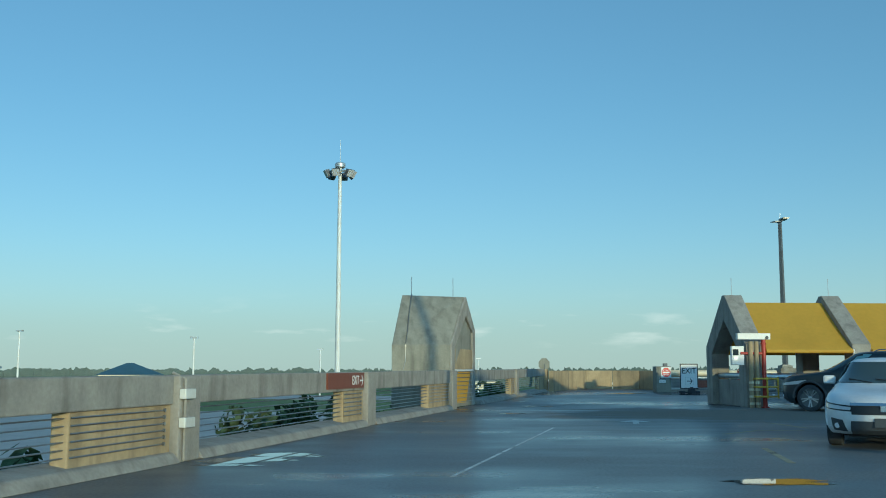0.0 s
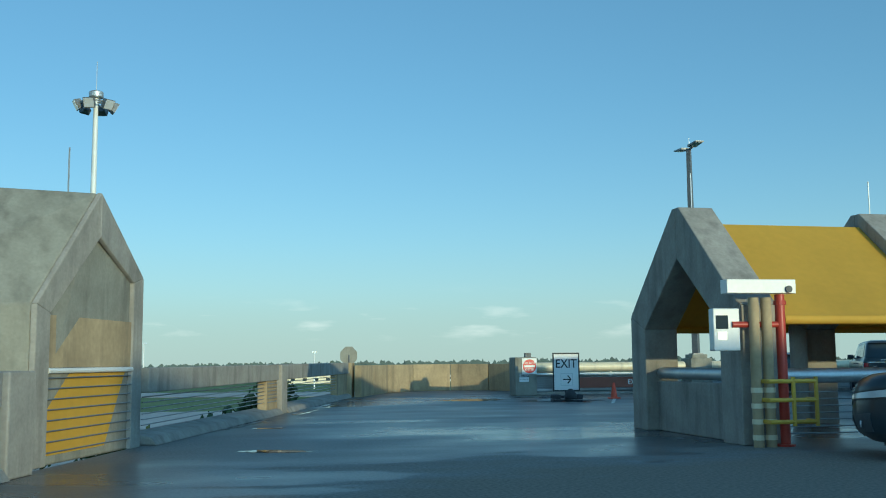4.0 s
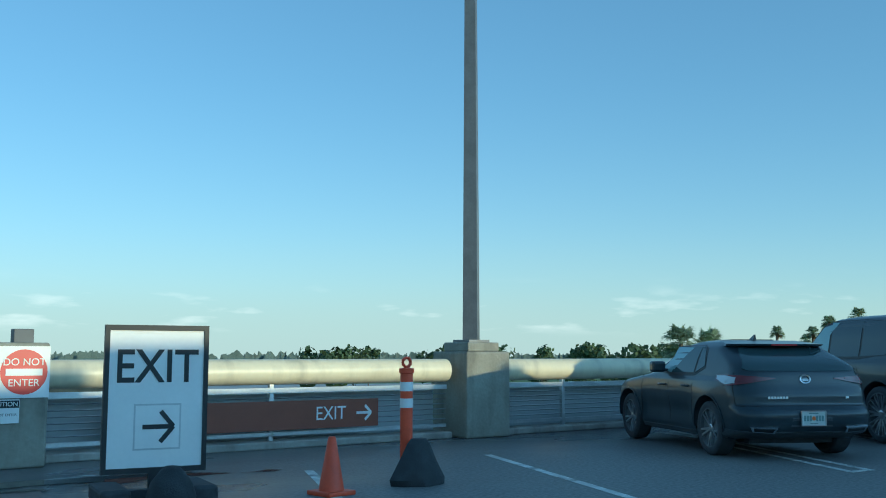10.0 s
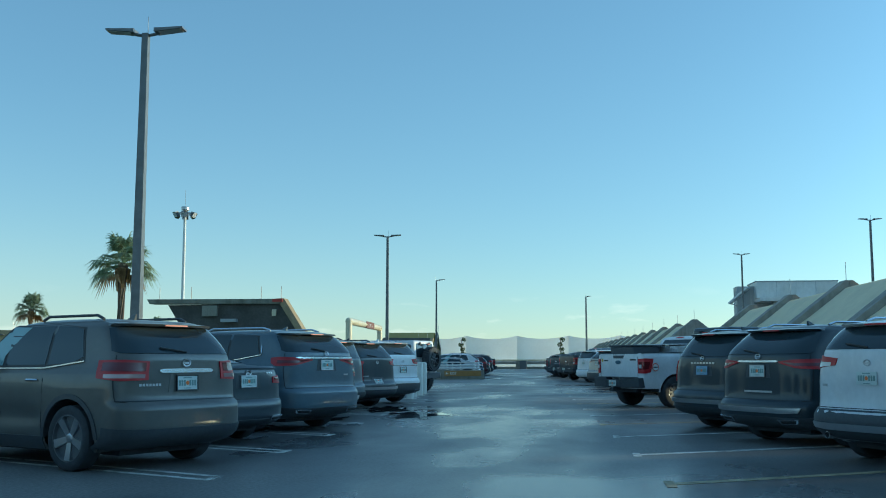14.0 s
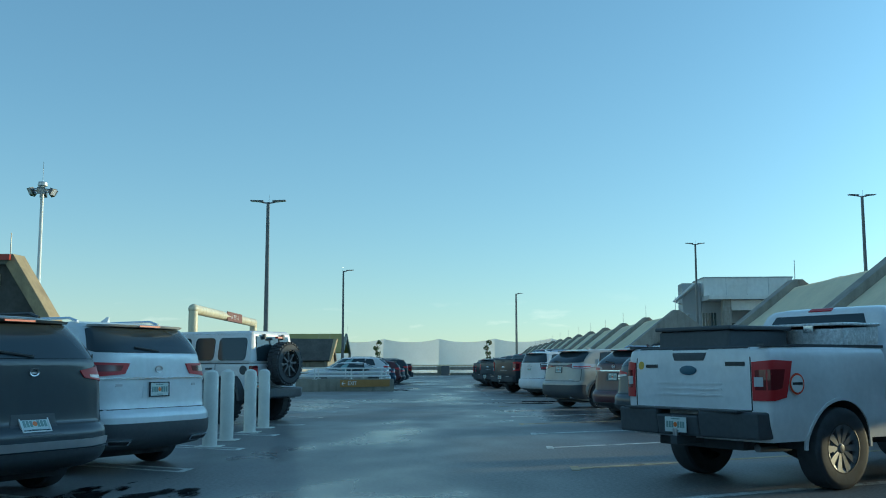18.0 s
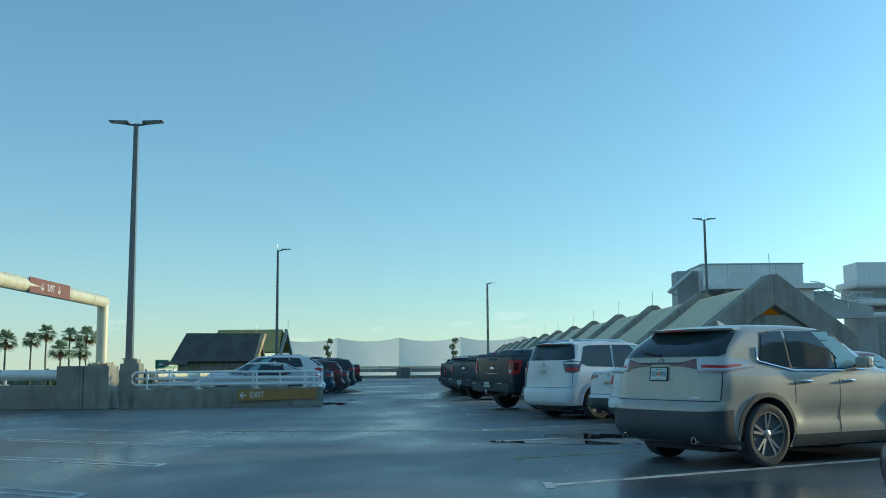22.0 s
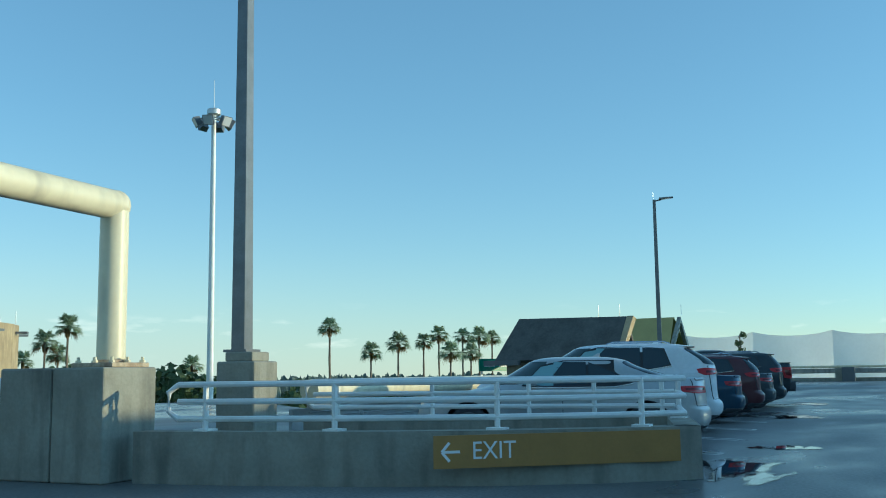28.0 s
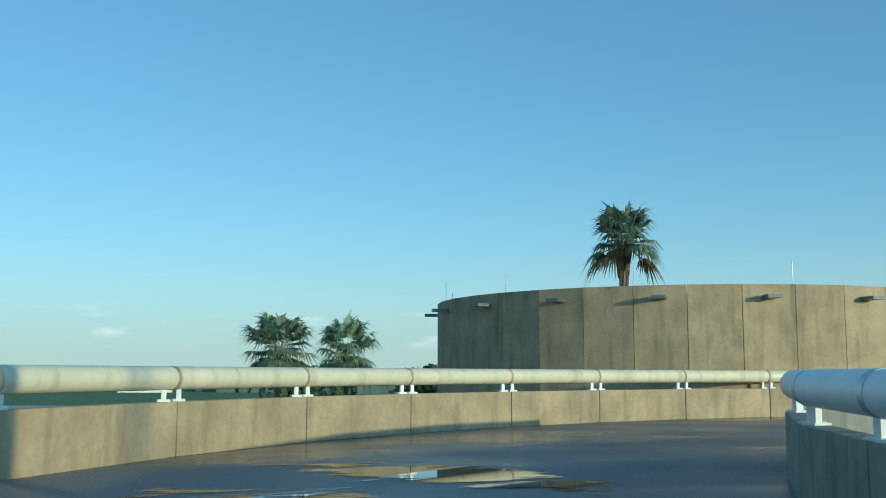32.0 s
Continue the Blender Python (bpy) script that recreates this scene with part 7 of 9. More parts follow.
    if bar:
        b_half, b_z, b_h, b_mat = bar
        part("tailgate_bar", F.tail([(-b_half, b_z), (-b_half * 0.9, b_z - b_h * 0.5), (b_half * 0.9, b_z - b_h * 0.5), (b_half, b_z)], [(-b_half, b_z + 0.006), (-b_half * 0.9, b_z + b_h * 0.5), (b_half * 0.9, b_z + b_h * 0.5), (b_half, b_z + 0.006)], 0.02, 20, 2, 0.022), {"chrome": CHROME, "paint": P, "red": LAMP_R, "black": PLAST}[b_mat], ob, smooth=True)
    for u, z_, wd_, n_ in letters:
        for k in range(n_):
            c0 = u + wd_ * ((k + 0.5) / n_ - 0.5)
            part("letter_bar", F.tail_box(c0 - wd_ / n_ * 0.33, c0 + wd_ / n_ * 0.33, z_ - 0.014, z_ + 0.014, 0.008, 2, 1, 0.006), ALLOY, ob)
    if badge:
        bz, br = badge
        c = F.at("rear", 0, bz, 0.004)
        tilt = Matrix.Rotation(math.atan2(F.rear(bz + 0.04) - F.rear(bz - 0.04), 0.08), 4, "Y")
        m_ = Matrix.Translation(c) @ tilt @ Matrix.Rotation(radians(-90), 4, "Y") @ Matrix.Diagonal((0.72, 1, 1, 1))
        part("badge", MB().lathe([(br * 0.66, 0.002), (br * 0.68, 0.010), (br * 0.86, 0.012), (br * 0.9, 0.0)], 22, m_, False).box(-br * 0.07, br * 0.07, -br * 0.5, br * 0.6, 0.002, 0.010, m_).box(-br * 0.3, -br * 0.18, -br * 0.45, br * 0.45, 0.002, 0.010, m_), ALLOY, ob, smooth=True)
    if not sedan:
        if wiper:
            part("rear_wiper", MB().tube([F.at("rear", 0.0, rw0 + 0.01, 0.02), F.at("rear", wiper, rw0 + 0.055, 0.02)], 0.012, 5), INK, ob)
        if spoiler:
            zs0, zs1 = rw1 + 0.012, H - 0.028
            fin_rows = []
            for u in (-0.80, -0.72, -0.5, -0.25, 0, 0.25, 0.5, 0.72, 0.80):
                p_, t_ = F.raw("rear", u * F.S, zs0), F.raw("rear", u * F.S, zs1)
                back = spoiler * (1 - 0.6 * (abs(u) / 0.8) ** 5)
                fin_rows.append([p_ + Vector((0.03 - back, 0, 0.002)), p_ + Vector((-back, 0, 0.026)), t_ + Vector((0.16, 0, 0.012)), p_ + Vector((0.06, 0, 0.0))])
            part("spoiler", MB().add([p for r_ in fin_rows for p in r_], [(i * 4 + k, i * 4 + (k + 1) % 4, (i + 1) * 4 + (k + 1) % 4, (i + 1) * 4 + k) for i in range(8) for k in range(4)] + [(3, 2, 1, 0), (32, 33, 34, 35)]), P if body_roof is None else PLAST, ob, smooth=True)
            xs = F.raw("rear", 0, zs0).x - spoiler
            part("brake_lamp", MB().box(xs - 0.004, xs + 0.012, -0.17, 0.17, zs0 + 0.004, zs0 + 0.022), LAMP_R, ob)
    else:
        part("brake_lamp", F.tail_box(-0.16, 0.16, rw1 - 0.05, rw1 - 0.025, 0.012, 4, 1), LAMP_R, ob)
        part("boot_lip", F.tail([(-F.S * 0.76, boot - 0.035), (0, boot - 0.03), (F.S * 0.76, boot - 0.035)], [(-F.S * 0.76, boot - 0.01), (0, boot - 0.002 + wing), (F.S * 0.76, boot - 0.01)], 0.02 + wing, 16, 2, 0.03 + wing), P, ob, smooth=True)
    if fin:
        f0 = Vector((F.rear(H - 0.02) + 0.22, 0, H - 0.022))
        part("antenna_fin", MB().prism([f0 + Vector(p) for p in ((0, -0.026, 0), (0.17, -0.02, 0), (0.17, 0.02, 0), (0, 0.026, 0))], [f0 + Vector(p) for p in ((-0.015, -0.006, 0.085), (0.03, -0.005, 0.08), (0.03, 0.005, 0.08), (-0.015, 0.006, 0.085))]), P, ob, bevel=0.006)
    if front_detail:
        part("grille", F.tail([(-hw * 0.54, H * 0.37), (hw * 0.54, H * 0.37)], [(-hw * 0.56, H * 0.47), (hw * 0.56, H * 0.47)], 0.006, 12, 3, 0.012, "front"), INK, ob, smooth=True)
        part("grille_bar", F.tail([(-hw * 0.56, H * 0.462), (hw * 0.56, H * 0.462)], [(-hw * 0.56, H * 0.49), (hw * 0.56, H * 0.49)], 0.018, 12, 1, 0.02, "front"), CHROME, ob, smooth=True)
        part("lower_intake", F.tail([(-hw * 0.6, H * 0.16), (hw * 0.6, H * 0.16)], [(-hw * 0.56, H * 0.30), (hw * 0.56, H * 0.30)], 0.007, 12, 3, 0.012, "front"), PLAST, ob, smooth=True)
        fb_ = F.at("front", 0, H * 0.435, 0.005)
        part("front_badge", MB().box(fb_.x, fb_.x + 0.02, -0.07, 0.07, fb_.z - 0.05, fb_.z + 0.05), CHROME, ob, bevel=0.008)
        fp = F.at("front", 0, H * 0.28, 0.005)
        part("plate_bracket", MB().box(fp.x - 0.02, fp.x + 0.02, -0.16, 0.16, fp.z - 0.06, fp.z + 0.08), PLAST, ob, bevel=0.006)
        for s in (-1, 1):
            part("front_wiper", MB().tube([F.at("front", s * 0.25, fz0 - 0.01, 0.02), F.at("front", s * 0.25 - 0.45, fz0 + 0.05, 0.02)], 0.01, 5), INK, ob)
    part("underbody", MB().box(0.5, L - 0.4, -hw * 0.62, hw * 0.62, 0.17, 0.24), RUBBER, ob)
    return ob


def pickup(x, y, rz, label, col, L=5.85, W=2.03, H=1.93, bed=1.95, zt=1.42, rack=False, lamp=(0.90, 1.29), cover=False, rim="steel", plate=0.69, bumper=None, tall_lamp=False, group="parked pickups"):
    ob = thing("pickup_truck", (x, y, 0), rz, label, "pickup", group)
    P = PAINT[col]
    hw, r = W / 2, 0.41
    B = Form([(0.5, 0.10), (0.75, 0.075), (1.1, 0.07), (zt - 0.03, 0.085), (zt, 0.12)], [(0.5, bed), (zt, bed)], [(0.5, hw * 0.955), (0.75, hw * 0.985), (1.1, hw * 0.985), (zt - 0.06, hw * 0.965), (zt, hw * 0.93)], zt + 0.4, zt, 0.12, 4.0, 0.03, 4.0, (1.15, 99.0), 0.03, r)
    part("bed", B.body(0.5, 16), P, ob, smooth=True)
    C = Form([(0.5, bed + 0.03), (zt, bed + 0.04), (zt + 0.06, bed + 0.07), (H - 0.11, bed + 0.20), (H - 0.05, bed + 0.27), (H - 0.02, bed + 0.45), (H, bed + 0.85)],
             [(0.5, L - 0.12), (0.62, L), (1.0, L - 0.03), (1.14, L - 0.2), (1.22, L - 0.9), (1.28, L - 1.25), (H - 0.12, L - 2.05), (H - 0.05, L - 2.3), (H - 0.02, L - 2.55), (H, L - 2.8)],
             [(0.5, hw * 0.95), (0.75, hw * 0.985), (1.15, hw * 0.975), (1.30, hw * 0.94), (zt + 0.03, hw * 0.90), (H - 0.10, hw * 0.79), (H - 0.05, hw * 0.73), (H - 0.02, hw * 0.6), (H, hw * 0.4)], 1.30, H, 0.12, 4.0, 0.6, 3.0, (-99.0, L - 1.0), 0.03, r)
    part("cab", C.body(0.5, 22), P, ob, smooth=True)
    # tailgate with its gaps, handle recess and pressed ribs
    for s in (-1, 1):
        part("tailgate_gap", B.tail_box(s * (hw * 0.80), s * (hw * 0.812), 0.80, zt - 0.01, 0.003, 1, 6, 0.006), INK, ob)
    part("tailgate_gap", B.tail_box(-hw * 0.80, hw * 0.80, 0.79, 0.805, 0.003, 8, 1, 0.006), INK, ob)
    part("tailgate_handle", B.tail([(-0.21, zt - 0.13), (0.21, zt - 0.13)], [(-0.27, zt - 0.012), (0.27, zt - 0.012)], 0.006, 4, 2, 0.012), PLAST, ob)
    for z_ in ((0.93, 0.99, 1.05) if rack else (0.92,)):
        part("tailgate_rib", B.tail([(-0.46, z_), (0.46, z_)], [(-0.44, z_ + 0.018), (0.44, z_ + 0.018)], 0.010, 6, 1, 0.012), P, ob)
    part("tailgate_cap", B.tail_box(-hw * 0.79, hw * 0.79, zt - 0.012, zt + 0.016, 0.012, 10, 1, 0.06), PLAST, ob)
    for s in (-1, 1):
        z0, z1 = lamp
        lp = part("tail_lamp", B.tail([(s * hw * 0.825, z0), (s * B.S, z0), (s * (B.S + 0.16), z0 + 0.03)], [(s * hw * 0.825, z1 - 0.02), (s * B.S, z1), (s * (B.S + 0.26), z1 - 0.01)], 0.016, 12, 3, 0.03), LAMP_R, ob, smooth=True)
        part("lamp_core", B.tail([(s * hw * 0.86, z0 + 0.10), (s * B.S, z0 + 0.10), (s * (B.S + 0.10), z0 + 0.12)], [(s * hw * 0.86, z1 - 0.10), (s * B.S, z1 - 0.09), (s * (B.S + 0.15), z1 - 0.09)], 0.019, 8, 2, 0.01), LAMP_D, lp)
        part("lamp_strip", B.tail_box(s * hw * 0.85, s * hw * 0.94, z0 + 0.04 if tall_lamp else (z0 + z1) / 2 - 0.06, z0 + 0.13 if tall_lamp else (z0 + z1) / 2 + 0.03, 0.021, 3, 1, 0.008), LAMP_W, lp)
        part("bed_rail", MB().box(0.12, bed, min(s * hw * 0.86, s * hw * 0.945), max(s * hw * 0.86, s * hw * 0.945), zt + 0.002, zt + 0.03), PLAST, ob)
        wheel_well(ob, B, 1.15, s, r, 0.03, P), wheel_well(ob, C, L - 1.0, s, r, 0.03, P)
        for xw in (1.15, L - 1.0):
            wheel_parts(ob, xw, s * (hw - 0.12), s, r, rim, 0.27, STEEL if rim == "steel" else None)
        part("mirror", MB().box(L - 2.05, L - 1.93, min(s * (hw + 0.02), s * (hw + 0.27)), max(s * (hw + 0.02), s * (hw + 0.27)), 1.28, 1.52), PLAST, ob, bevel=0.03)
        xm = bed + 1.15
        part("glass_surround", C.side([(bed + 0.22, 1.34), (L - 1.62, 1.34)], [(bed + 0.33, H - 0.10), (L - 2.12, H - 0.12)], s, 0.003, 12, 3, 0.008), INK, ob)
        for b0, t0, b1, t1, gm in ((bed + 0.27, bed + 0.37, xm - 0.04, xm - 0.04, GLASSD), (xm + 0.03, xm + 0.03, L - 1.72, L - 2.15, GLASSL)):
            part("side_window", C.side([(b0, 1.37), (b1, 1.37)], [(t0, H - 0.125), (t1, H - 0.13)], s, 0.007, 6, 3), gm, ob, smooth=True)
        for xd in (bed + 0.22, xm, L - 1.6):
            part("door_gap", C.side([(xd, 0.62), (xd, 1.3)], [(xd + 0.011, 0.62), (xd + 0.011, 1.3)], s, 0.003, 8, 1, 0.006), INK, ob)
        for xd in (bed + 0.30, xm + 0.08):
            part("door_handle", MB().tube([C.flank(xd, 1.14, s, 0.004), C.flank(xd + 0.04, 1.14, s, 0.035), C.flank(xd + 0.2, 1.14, s, 0.035), C.flank(xd + 0.24, 1.14, s, 0.004)], 0.017, 6), P, ob, smooth=True)
        part("running_board", MB().box(bed + 0.15, L - 1.55, min(s * hw * 0.90, s * hw * 1.02), max(s * hw * 0.90, s * hw * 1.02), 0.40, 0.45), PLAST, ob, bevel=0.01)
    w0, w1 = C.S * 0.80, C.S * 0.70
    part("rear_window", C.tail([(-w0, zt + 0.045), (w0, zt + 0.045)], [(-w1, H - 0.12), (w1, H - 0.12)], 0.006, 14, 3), GLASSD, ob, smooth=True)
    part("windscreen", C.tail([(-C.SF * 0.8, 1.34), (C.SF * 0.8, 1.34)], [(-C.SF * 0.72, H - 0.12), (C.SF * 0.72, H - 0.12)], 0.006, 14, 4, 0.012, "front"), GLASSW, ob, smooth=True)
    part("brake_lamp", C.tail_box(-0.2, 0.2, H - 0.075, H - 0.045, 0.012, 4, 1), LAMP_R, ob)
    # bumper, hitch, chassis
    bm = bumper or PLAST
    m_ = MB()
    for u0, u1, z0, z1 in ((-1, -0.3, 0.53, 0.79), (-0.3, 0.3, 0.53, 0.74), (0.3, 1, 0.53, 0.79)):
        m_.prism([(-0.10 + 0.08 * abs(u) ** 6, u * hw * 0.965, z0) for u in (u0, u1)] + [(0.2, u1 * hw * 0.965, z0), (0.2, u0 * hw * 0.965, z0)], [(-0.13 + 0.10 * abs(u) ** 6, u * hw * 0.965, z1) for u in (u0, u1)] + [(0.2, u1 * hw * 0.965, z1), (0.2, u0 * hw * 0.965, z1)])
    part("rear_bumper", m_, bm, ob, bevel=0.022)
    part("step_pad", MB().box(-0.115, 0.08, -hw * 0.8, hw * 0.8, 0.79, 0.803), PLAST, ob)
    part("hitch", MB().box(-0.17, 0.3, -0.045, 0.045, 0.44, 0.53), PLAST, ob, bevel=0.006)
    part("hitch_ball", MB().tube([(-0.14, 0, 0.53), (-0.14, 0, 0.60)], 0.03, 10), ALLOY, ob)
    part("chassis", MB().box(0.2, L - 0.4, -hw * 0.58, hw * 0.58, 0.40, 0.52), RUBBER, ob)
    part("exhaust_pipe", MB().tube([(0.9, -hw * 0.55, 0.40), (0.35, -hw * 0.62, 0.42)], 0.04, 10), ALLOY, ob, smooth=True)
    part("badge", MB().lathe([(0.115, 0), (0.115, 0.014), (0.10, 0.018), (0.004, 0.018)], 22, Matrix.Translation((0.066, 0, 1.19)) @ Matrix.Diagonal((1, 1, 0.42, 1)) @ Matrix.Rotation(radians(-90), 4, "Y")), BLUEROOF if rack else CHROME, ob, smooth=True)
    number_plate(ob, (-0.134, 0.0, plate), 0, 0, None, PLATE)
    if not rack:
        for k in range(6):
            part("letter_bar", B.tail_box((k - 2.5) * 0.10 - 0.034, (k - 2.5) * 0.10 + 0.034, 1.04, 1.06, 0.012, 1, 1, 0.01), CHROME, ob)
        for s in (-1, 1):
            part("bumper_glint", MB().box(-0.135, -0.131, min(s * hw * 0.55, s * hw * 0.8), max(s * hw * 0.55, s * hw * 0.8), 0.755, 0.782), ALLOY, ob)
    if cover:
        part("tonneau_cover", MB().box(0.14, bed - 0.02, -hw * 0.85, hw * 0.85, zt + 0.03, zt + 0.07), PLAST, ob, bevel=0.015)
    if rack:
        tb = part("tool_box", MB().prism([(bed - 0.62, -hw * 0.94, zt + 0.02), (bed - 0.62, hw * 0.94, zt + 0.02), (bed - 0.06, hw * 0.94, zt + 0.02), (bed - 0.06, -hw * 0.94, zt + 0.02)], [(bed - 0.64, -hw * 0.94, zt + 0.20), (bed - 0.64, hw * 0.94, zt + 0.20), (bed - 0.06, hw * 0.94, zt + 0.23), (bed - 0.06, -hw * 0.94, zt + 0.23)]), TREAD, ob, "bright chequer-plate tool box across the bed", bevel=0.012)
        part("lid", MB().box(bed - 0.66, bed - 0.05, -hw * 0.96, hw * 0.96, zt + 0.231, zt + 0.262), TREAD, tb, bevel=0.01)
        for yy in (-0.55, 0.55):
            part("latch", MB().box(bed - 0.672, bed - 0.661, yy - 0.06, yy + 0.06, zt + 0.16, zt + 0.235), CHROME, tb)
        part("bed_bin", MB().box(0.35, 1.25, -hw * 0.30, hw * 0.72, 0.9, zt + 0.19), PLAST, ob, "black plastic bin in the bed", bevel=0.03)
        part("bin_lid", MB().box(0.32, 1.28, -hw * 0.34, hw * 0.75, zt + 0.192, zt + 0.235), PLAST, ob, bevel=0.015)
        part("door_logo", MB().tube([B.at("rear", hw * 0.72, 1.24, 0.002), B.at("rear", hw * 0.72, 1.24, 0.008)], 0.045, 14), YPAINT, ob)
        part("name_bar", B.tail_box(hw * 0.46, hw * 0.64, 1.215, 1.25, 0.008, 2, 1, 0.008), INK, ob)
        part("number_bar", B.tail_box(-hw * 0.74, -hw * 0.50, 1.235, 1.275, 0.008, 2, 1, 0.008), INK, ob)
        part("round_sticker", MB().lathe([(0.105, 0), (0.105, 0.003), (0.004, 0.003)], 22, Matrix.Translation(B.flank(0.50, 1.06, -1, 0.016)) @ Matrix.Rotation(radians(90), 4, "X")), ORANGE, ob)
        part("sticker_centre", MB().lathe([(0.085, 0), (0.085, 0.003), (0.004, 0.003)], 22, Matrix.Translation(B.flank(0.50, 1.06, -1, 0.020)) @ Matrix.Rotation(radians(90), 4, "X")), SIGNW, ob)
        part("sticker_bar", B.side([(0.43, 1.05), (0.57, 1.05)], [(0.43, 1.075), (0.57, 1.075)], -1, 0.026, 3, 1, 0.006), INK, ob)
    return ob


def jeep(x, y, rz, label, col, dark=False):
    ob = thing("off_roader", (x, y, 0), rz, label, "SUV", "off-roaders")
    P = PAINT[col]
    hw, H, up = 0.80, 2.02, 0.10

    def rounded(x0, x1, z0, z1, s, c=0.09):
        """A window with rounded corners on the leaning side wall."""
        pts = []
        for cx, cz, a0 in ((x1 - c, z1 - c, 0), (x0 + c, z1 - c, 90), (x0 + c, z0 + c, 180), (x1 - c, z0 + c, 270)):
            pts += [(cx + c * math.cos(radians(a0 + k * 30)), cz + c * math.sin(radians(a0 + k * 30))) for k in range(4)]
        side = lambda px, pz, o: Vector((px, s * (hw * (1 - 0.14 * (pz - 1.3) / (H - 1.3)) + o), pz))
        return MB().prism([side(px, pz, 0.012) for px, pz in pts], [side(px, pz, -0.02) for px, pz in pts])
    part("tub", MB().prism([(0, -hw, 0.62 + up), (0, hw, 0.62 + up), (3.0, hw, 0.62 + up), (3.0, -hw, 0.62 + up)], [(0, -hw, 1.3), (0, hw, 1.3), (3.0, hw, 1.32), (3.0, -hw, 1.32)]), P, ob, bevel=0.05)
    part("hard_top", MB().prism([(0.02, -hw, 1.3), (0.02, hw, 1.3), (2.75, hw, 1.32), (2.75, -hw, 1.32)], [(0.12, -hw * 0.86, H), (0.12, hw * 0.86, H), (2.35, hw * 0.86, H), (2.35, -hw * 0.86, H)]), P, ob, bevel=0.07)
    part("roof_seam", MB().box(0.3, 2.3, -hw * 0.872, hw * 0.872, H - 0.075, H - 0.065), INK, ob)
    part("bonnet", MB().prism([(2.98, -hw * 0.8, 0.8), (2.98, hw * 0.8, 0.8), (4.15, hw * 0.7, 0.8), (4.15, -hw * 0.7, 0.8)], [(2.9, -hw * 0.8, 1.34), (2.9, hw * 0.8, 1.34), (4.1, hw * 0.68, 1.26), (4.1, -hw * 0.68, 1.26)]), P, ob, bevel=0.05)
    for s in (-1, 1):
        for x0, x1 in ((0.20, 0.98), (1.10, 1.66), (1.80, 2.42)):
            part("side_window", rounded(x0, x1, 1.37, 1.87, s), GLASSD, ob)
        for xd in (1.03, 1.73, 2.62):
            part("door_gap", MB().box(xd, xd + 0.014, min(s * hw, s * (hw + 0.004)), max(s * hw, s * (hw + 0.004)), 0.8, 1.3), INK, ob)
        part("waist_gap", MB().box(0.1, 2.7, min(s * (hw - 0.01), s * (hw + 0.003)), max(s * (hw - 0.01), s * (hw + 0.003)), 1.30, 1.312), INK, ob)
        for xd in (1.12, 1.84):
            part("door_handle", MB().box(xd, xd + 0.18, min(s * hw, s * (hw + 0.035)), max(s * hw, s * (hw + 0.035)), 1.17, 1.21), PLAST, ob, bevel=0.01)
        for xw in (0.78, 3.45):
            K = 14
            arc = [(xw + 0.60 * math.cos(math.pi * k / K), 0.46 + 0.58 * min(1.0, 1.12 * math.sin(math.pi * k / K) + 0.12)) for k in range(K + 1)]
            wide = [(xw + 0.54 * math.cos(math.pi * k / K), 0.46 + 0.52 * min(1.0, 1.12 * math.sin(math.pi * k / K) + 0.12)) for k in range(K + 1)]
            top = [Vector((a_, s * (hw - 0.02), z_)) for a_, z_ in arc] + [Vector((a_, s * (hw + 0.20), z_ - 0.02)) for a_, z_ in arc] + [Vector((a_, s * (hw + 0.20), z_ - 0.02)) for a_, z_ in wide] + [Vector((a_, s * (hw - 0.02), z_)) for a_, z_ in wide]
            n = K + 1
            part("fender_flare", MB().add(top, [(b_ * n + i, b_ * n + i + 1, (b_ + 1) % 4 * n + i + 1, (b_ + 1) % 4 * n + i) for b_ in range(4) for i in range(K)] + [(0, n, 2 * n, 3 * n), (K, 3 * n + K, 2 * n + K, n + K)]), PLAST, ob, smooth=True)
            part("wheel_well", MB().add([Vector((a_, s * (hw + 0.006), z_)) for a_, z_ in wide] + [Vector((xw, s * (hw + 0.006), 0.62))], [(i, i + 1, n) for i in range(K)]), RUBBER, ob)
            wheel_parts(ob, xw, s * (hw + 0.06), s, 0.47, "offroad", 0.31)
            studs = MB()
            for k in range(16):
                a_ = 2 * math.pi * k / 16
                studs.lathe([(0.010, 0), (0.010, 0.012)], 6, Matrix.Translation((xw + 0.275 * math.cos(a_), s * (hw + 0.06 + 0.152), 0.47 + 0.275 * math.sin(a_))) @ Matrix.Rotation(radians(-90 * s), 4, "X"))
            part("rim_studs", studs, CHROME, ob)
            lugs = MB()
            for k in range(28):
                a_ = 2 * math.pi * k / 28
                for o in (-0.10, 0.10):
                    lugs.box(0.455, 0.484, o - 0.05, o + 0.05, -0.03, 0.03, Matrix.Translation((xw, s * (hw + 0.06), 0.47)) @ Matrix.Rotation(a_ + o * 0.5, 4, "Y"))
            part("tread", lugs, RUBBER, ob)
        lm = part("tail_lamp", MB().box(-0.05, 0.06, min(s * (hw - 0.15), s * (hw + 0.05)), max(s * (hw - 0.15), s * (hw + 0.05)), 1.02, 1.26), LAMP_D, ob, bevel=0.02)
        part("lamp_core", MB().box(-0.056, -0.0505, min(s * (hw - 0.13), s * (hw + 0.03)), max(s * (hw - 0.13), s * (hw + 0.03)), 1.06, 1.20), LAMP_R, lm)
        part("mirror", MB().box(2.55, 2.65, min(s * (hw + 0.04), s * (hw + 0.28)), max(s * (hw + 0.04), s * (hw + 0.28)), 1.38, 1.58), PLAST, ob, bevel=0.03)
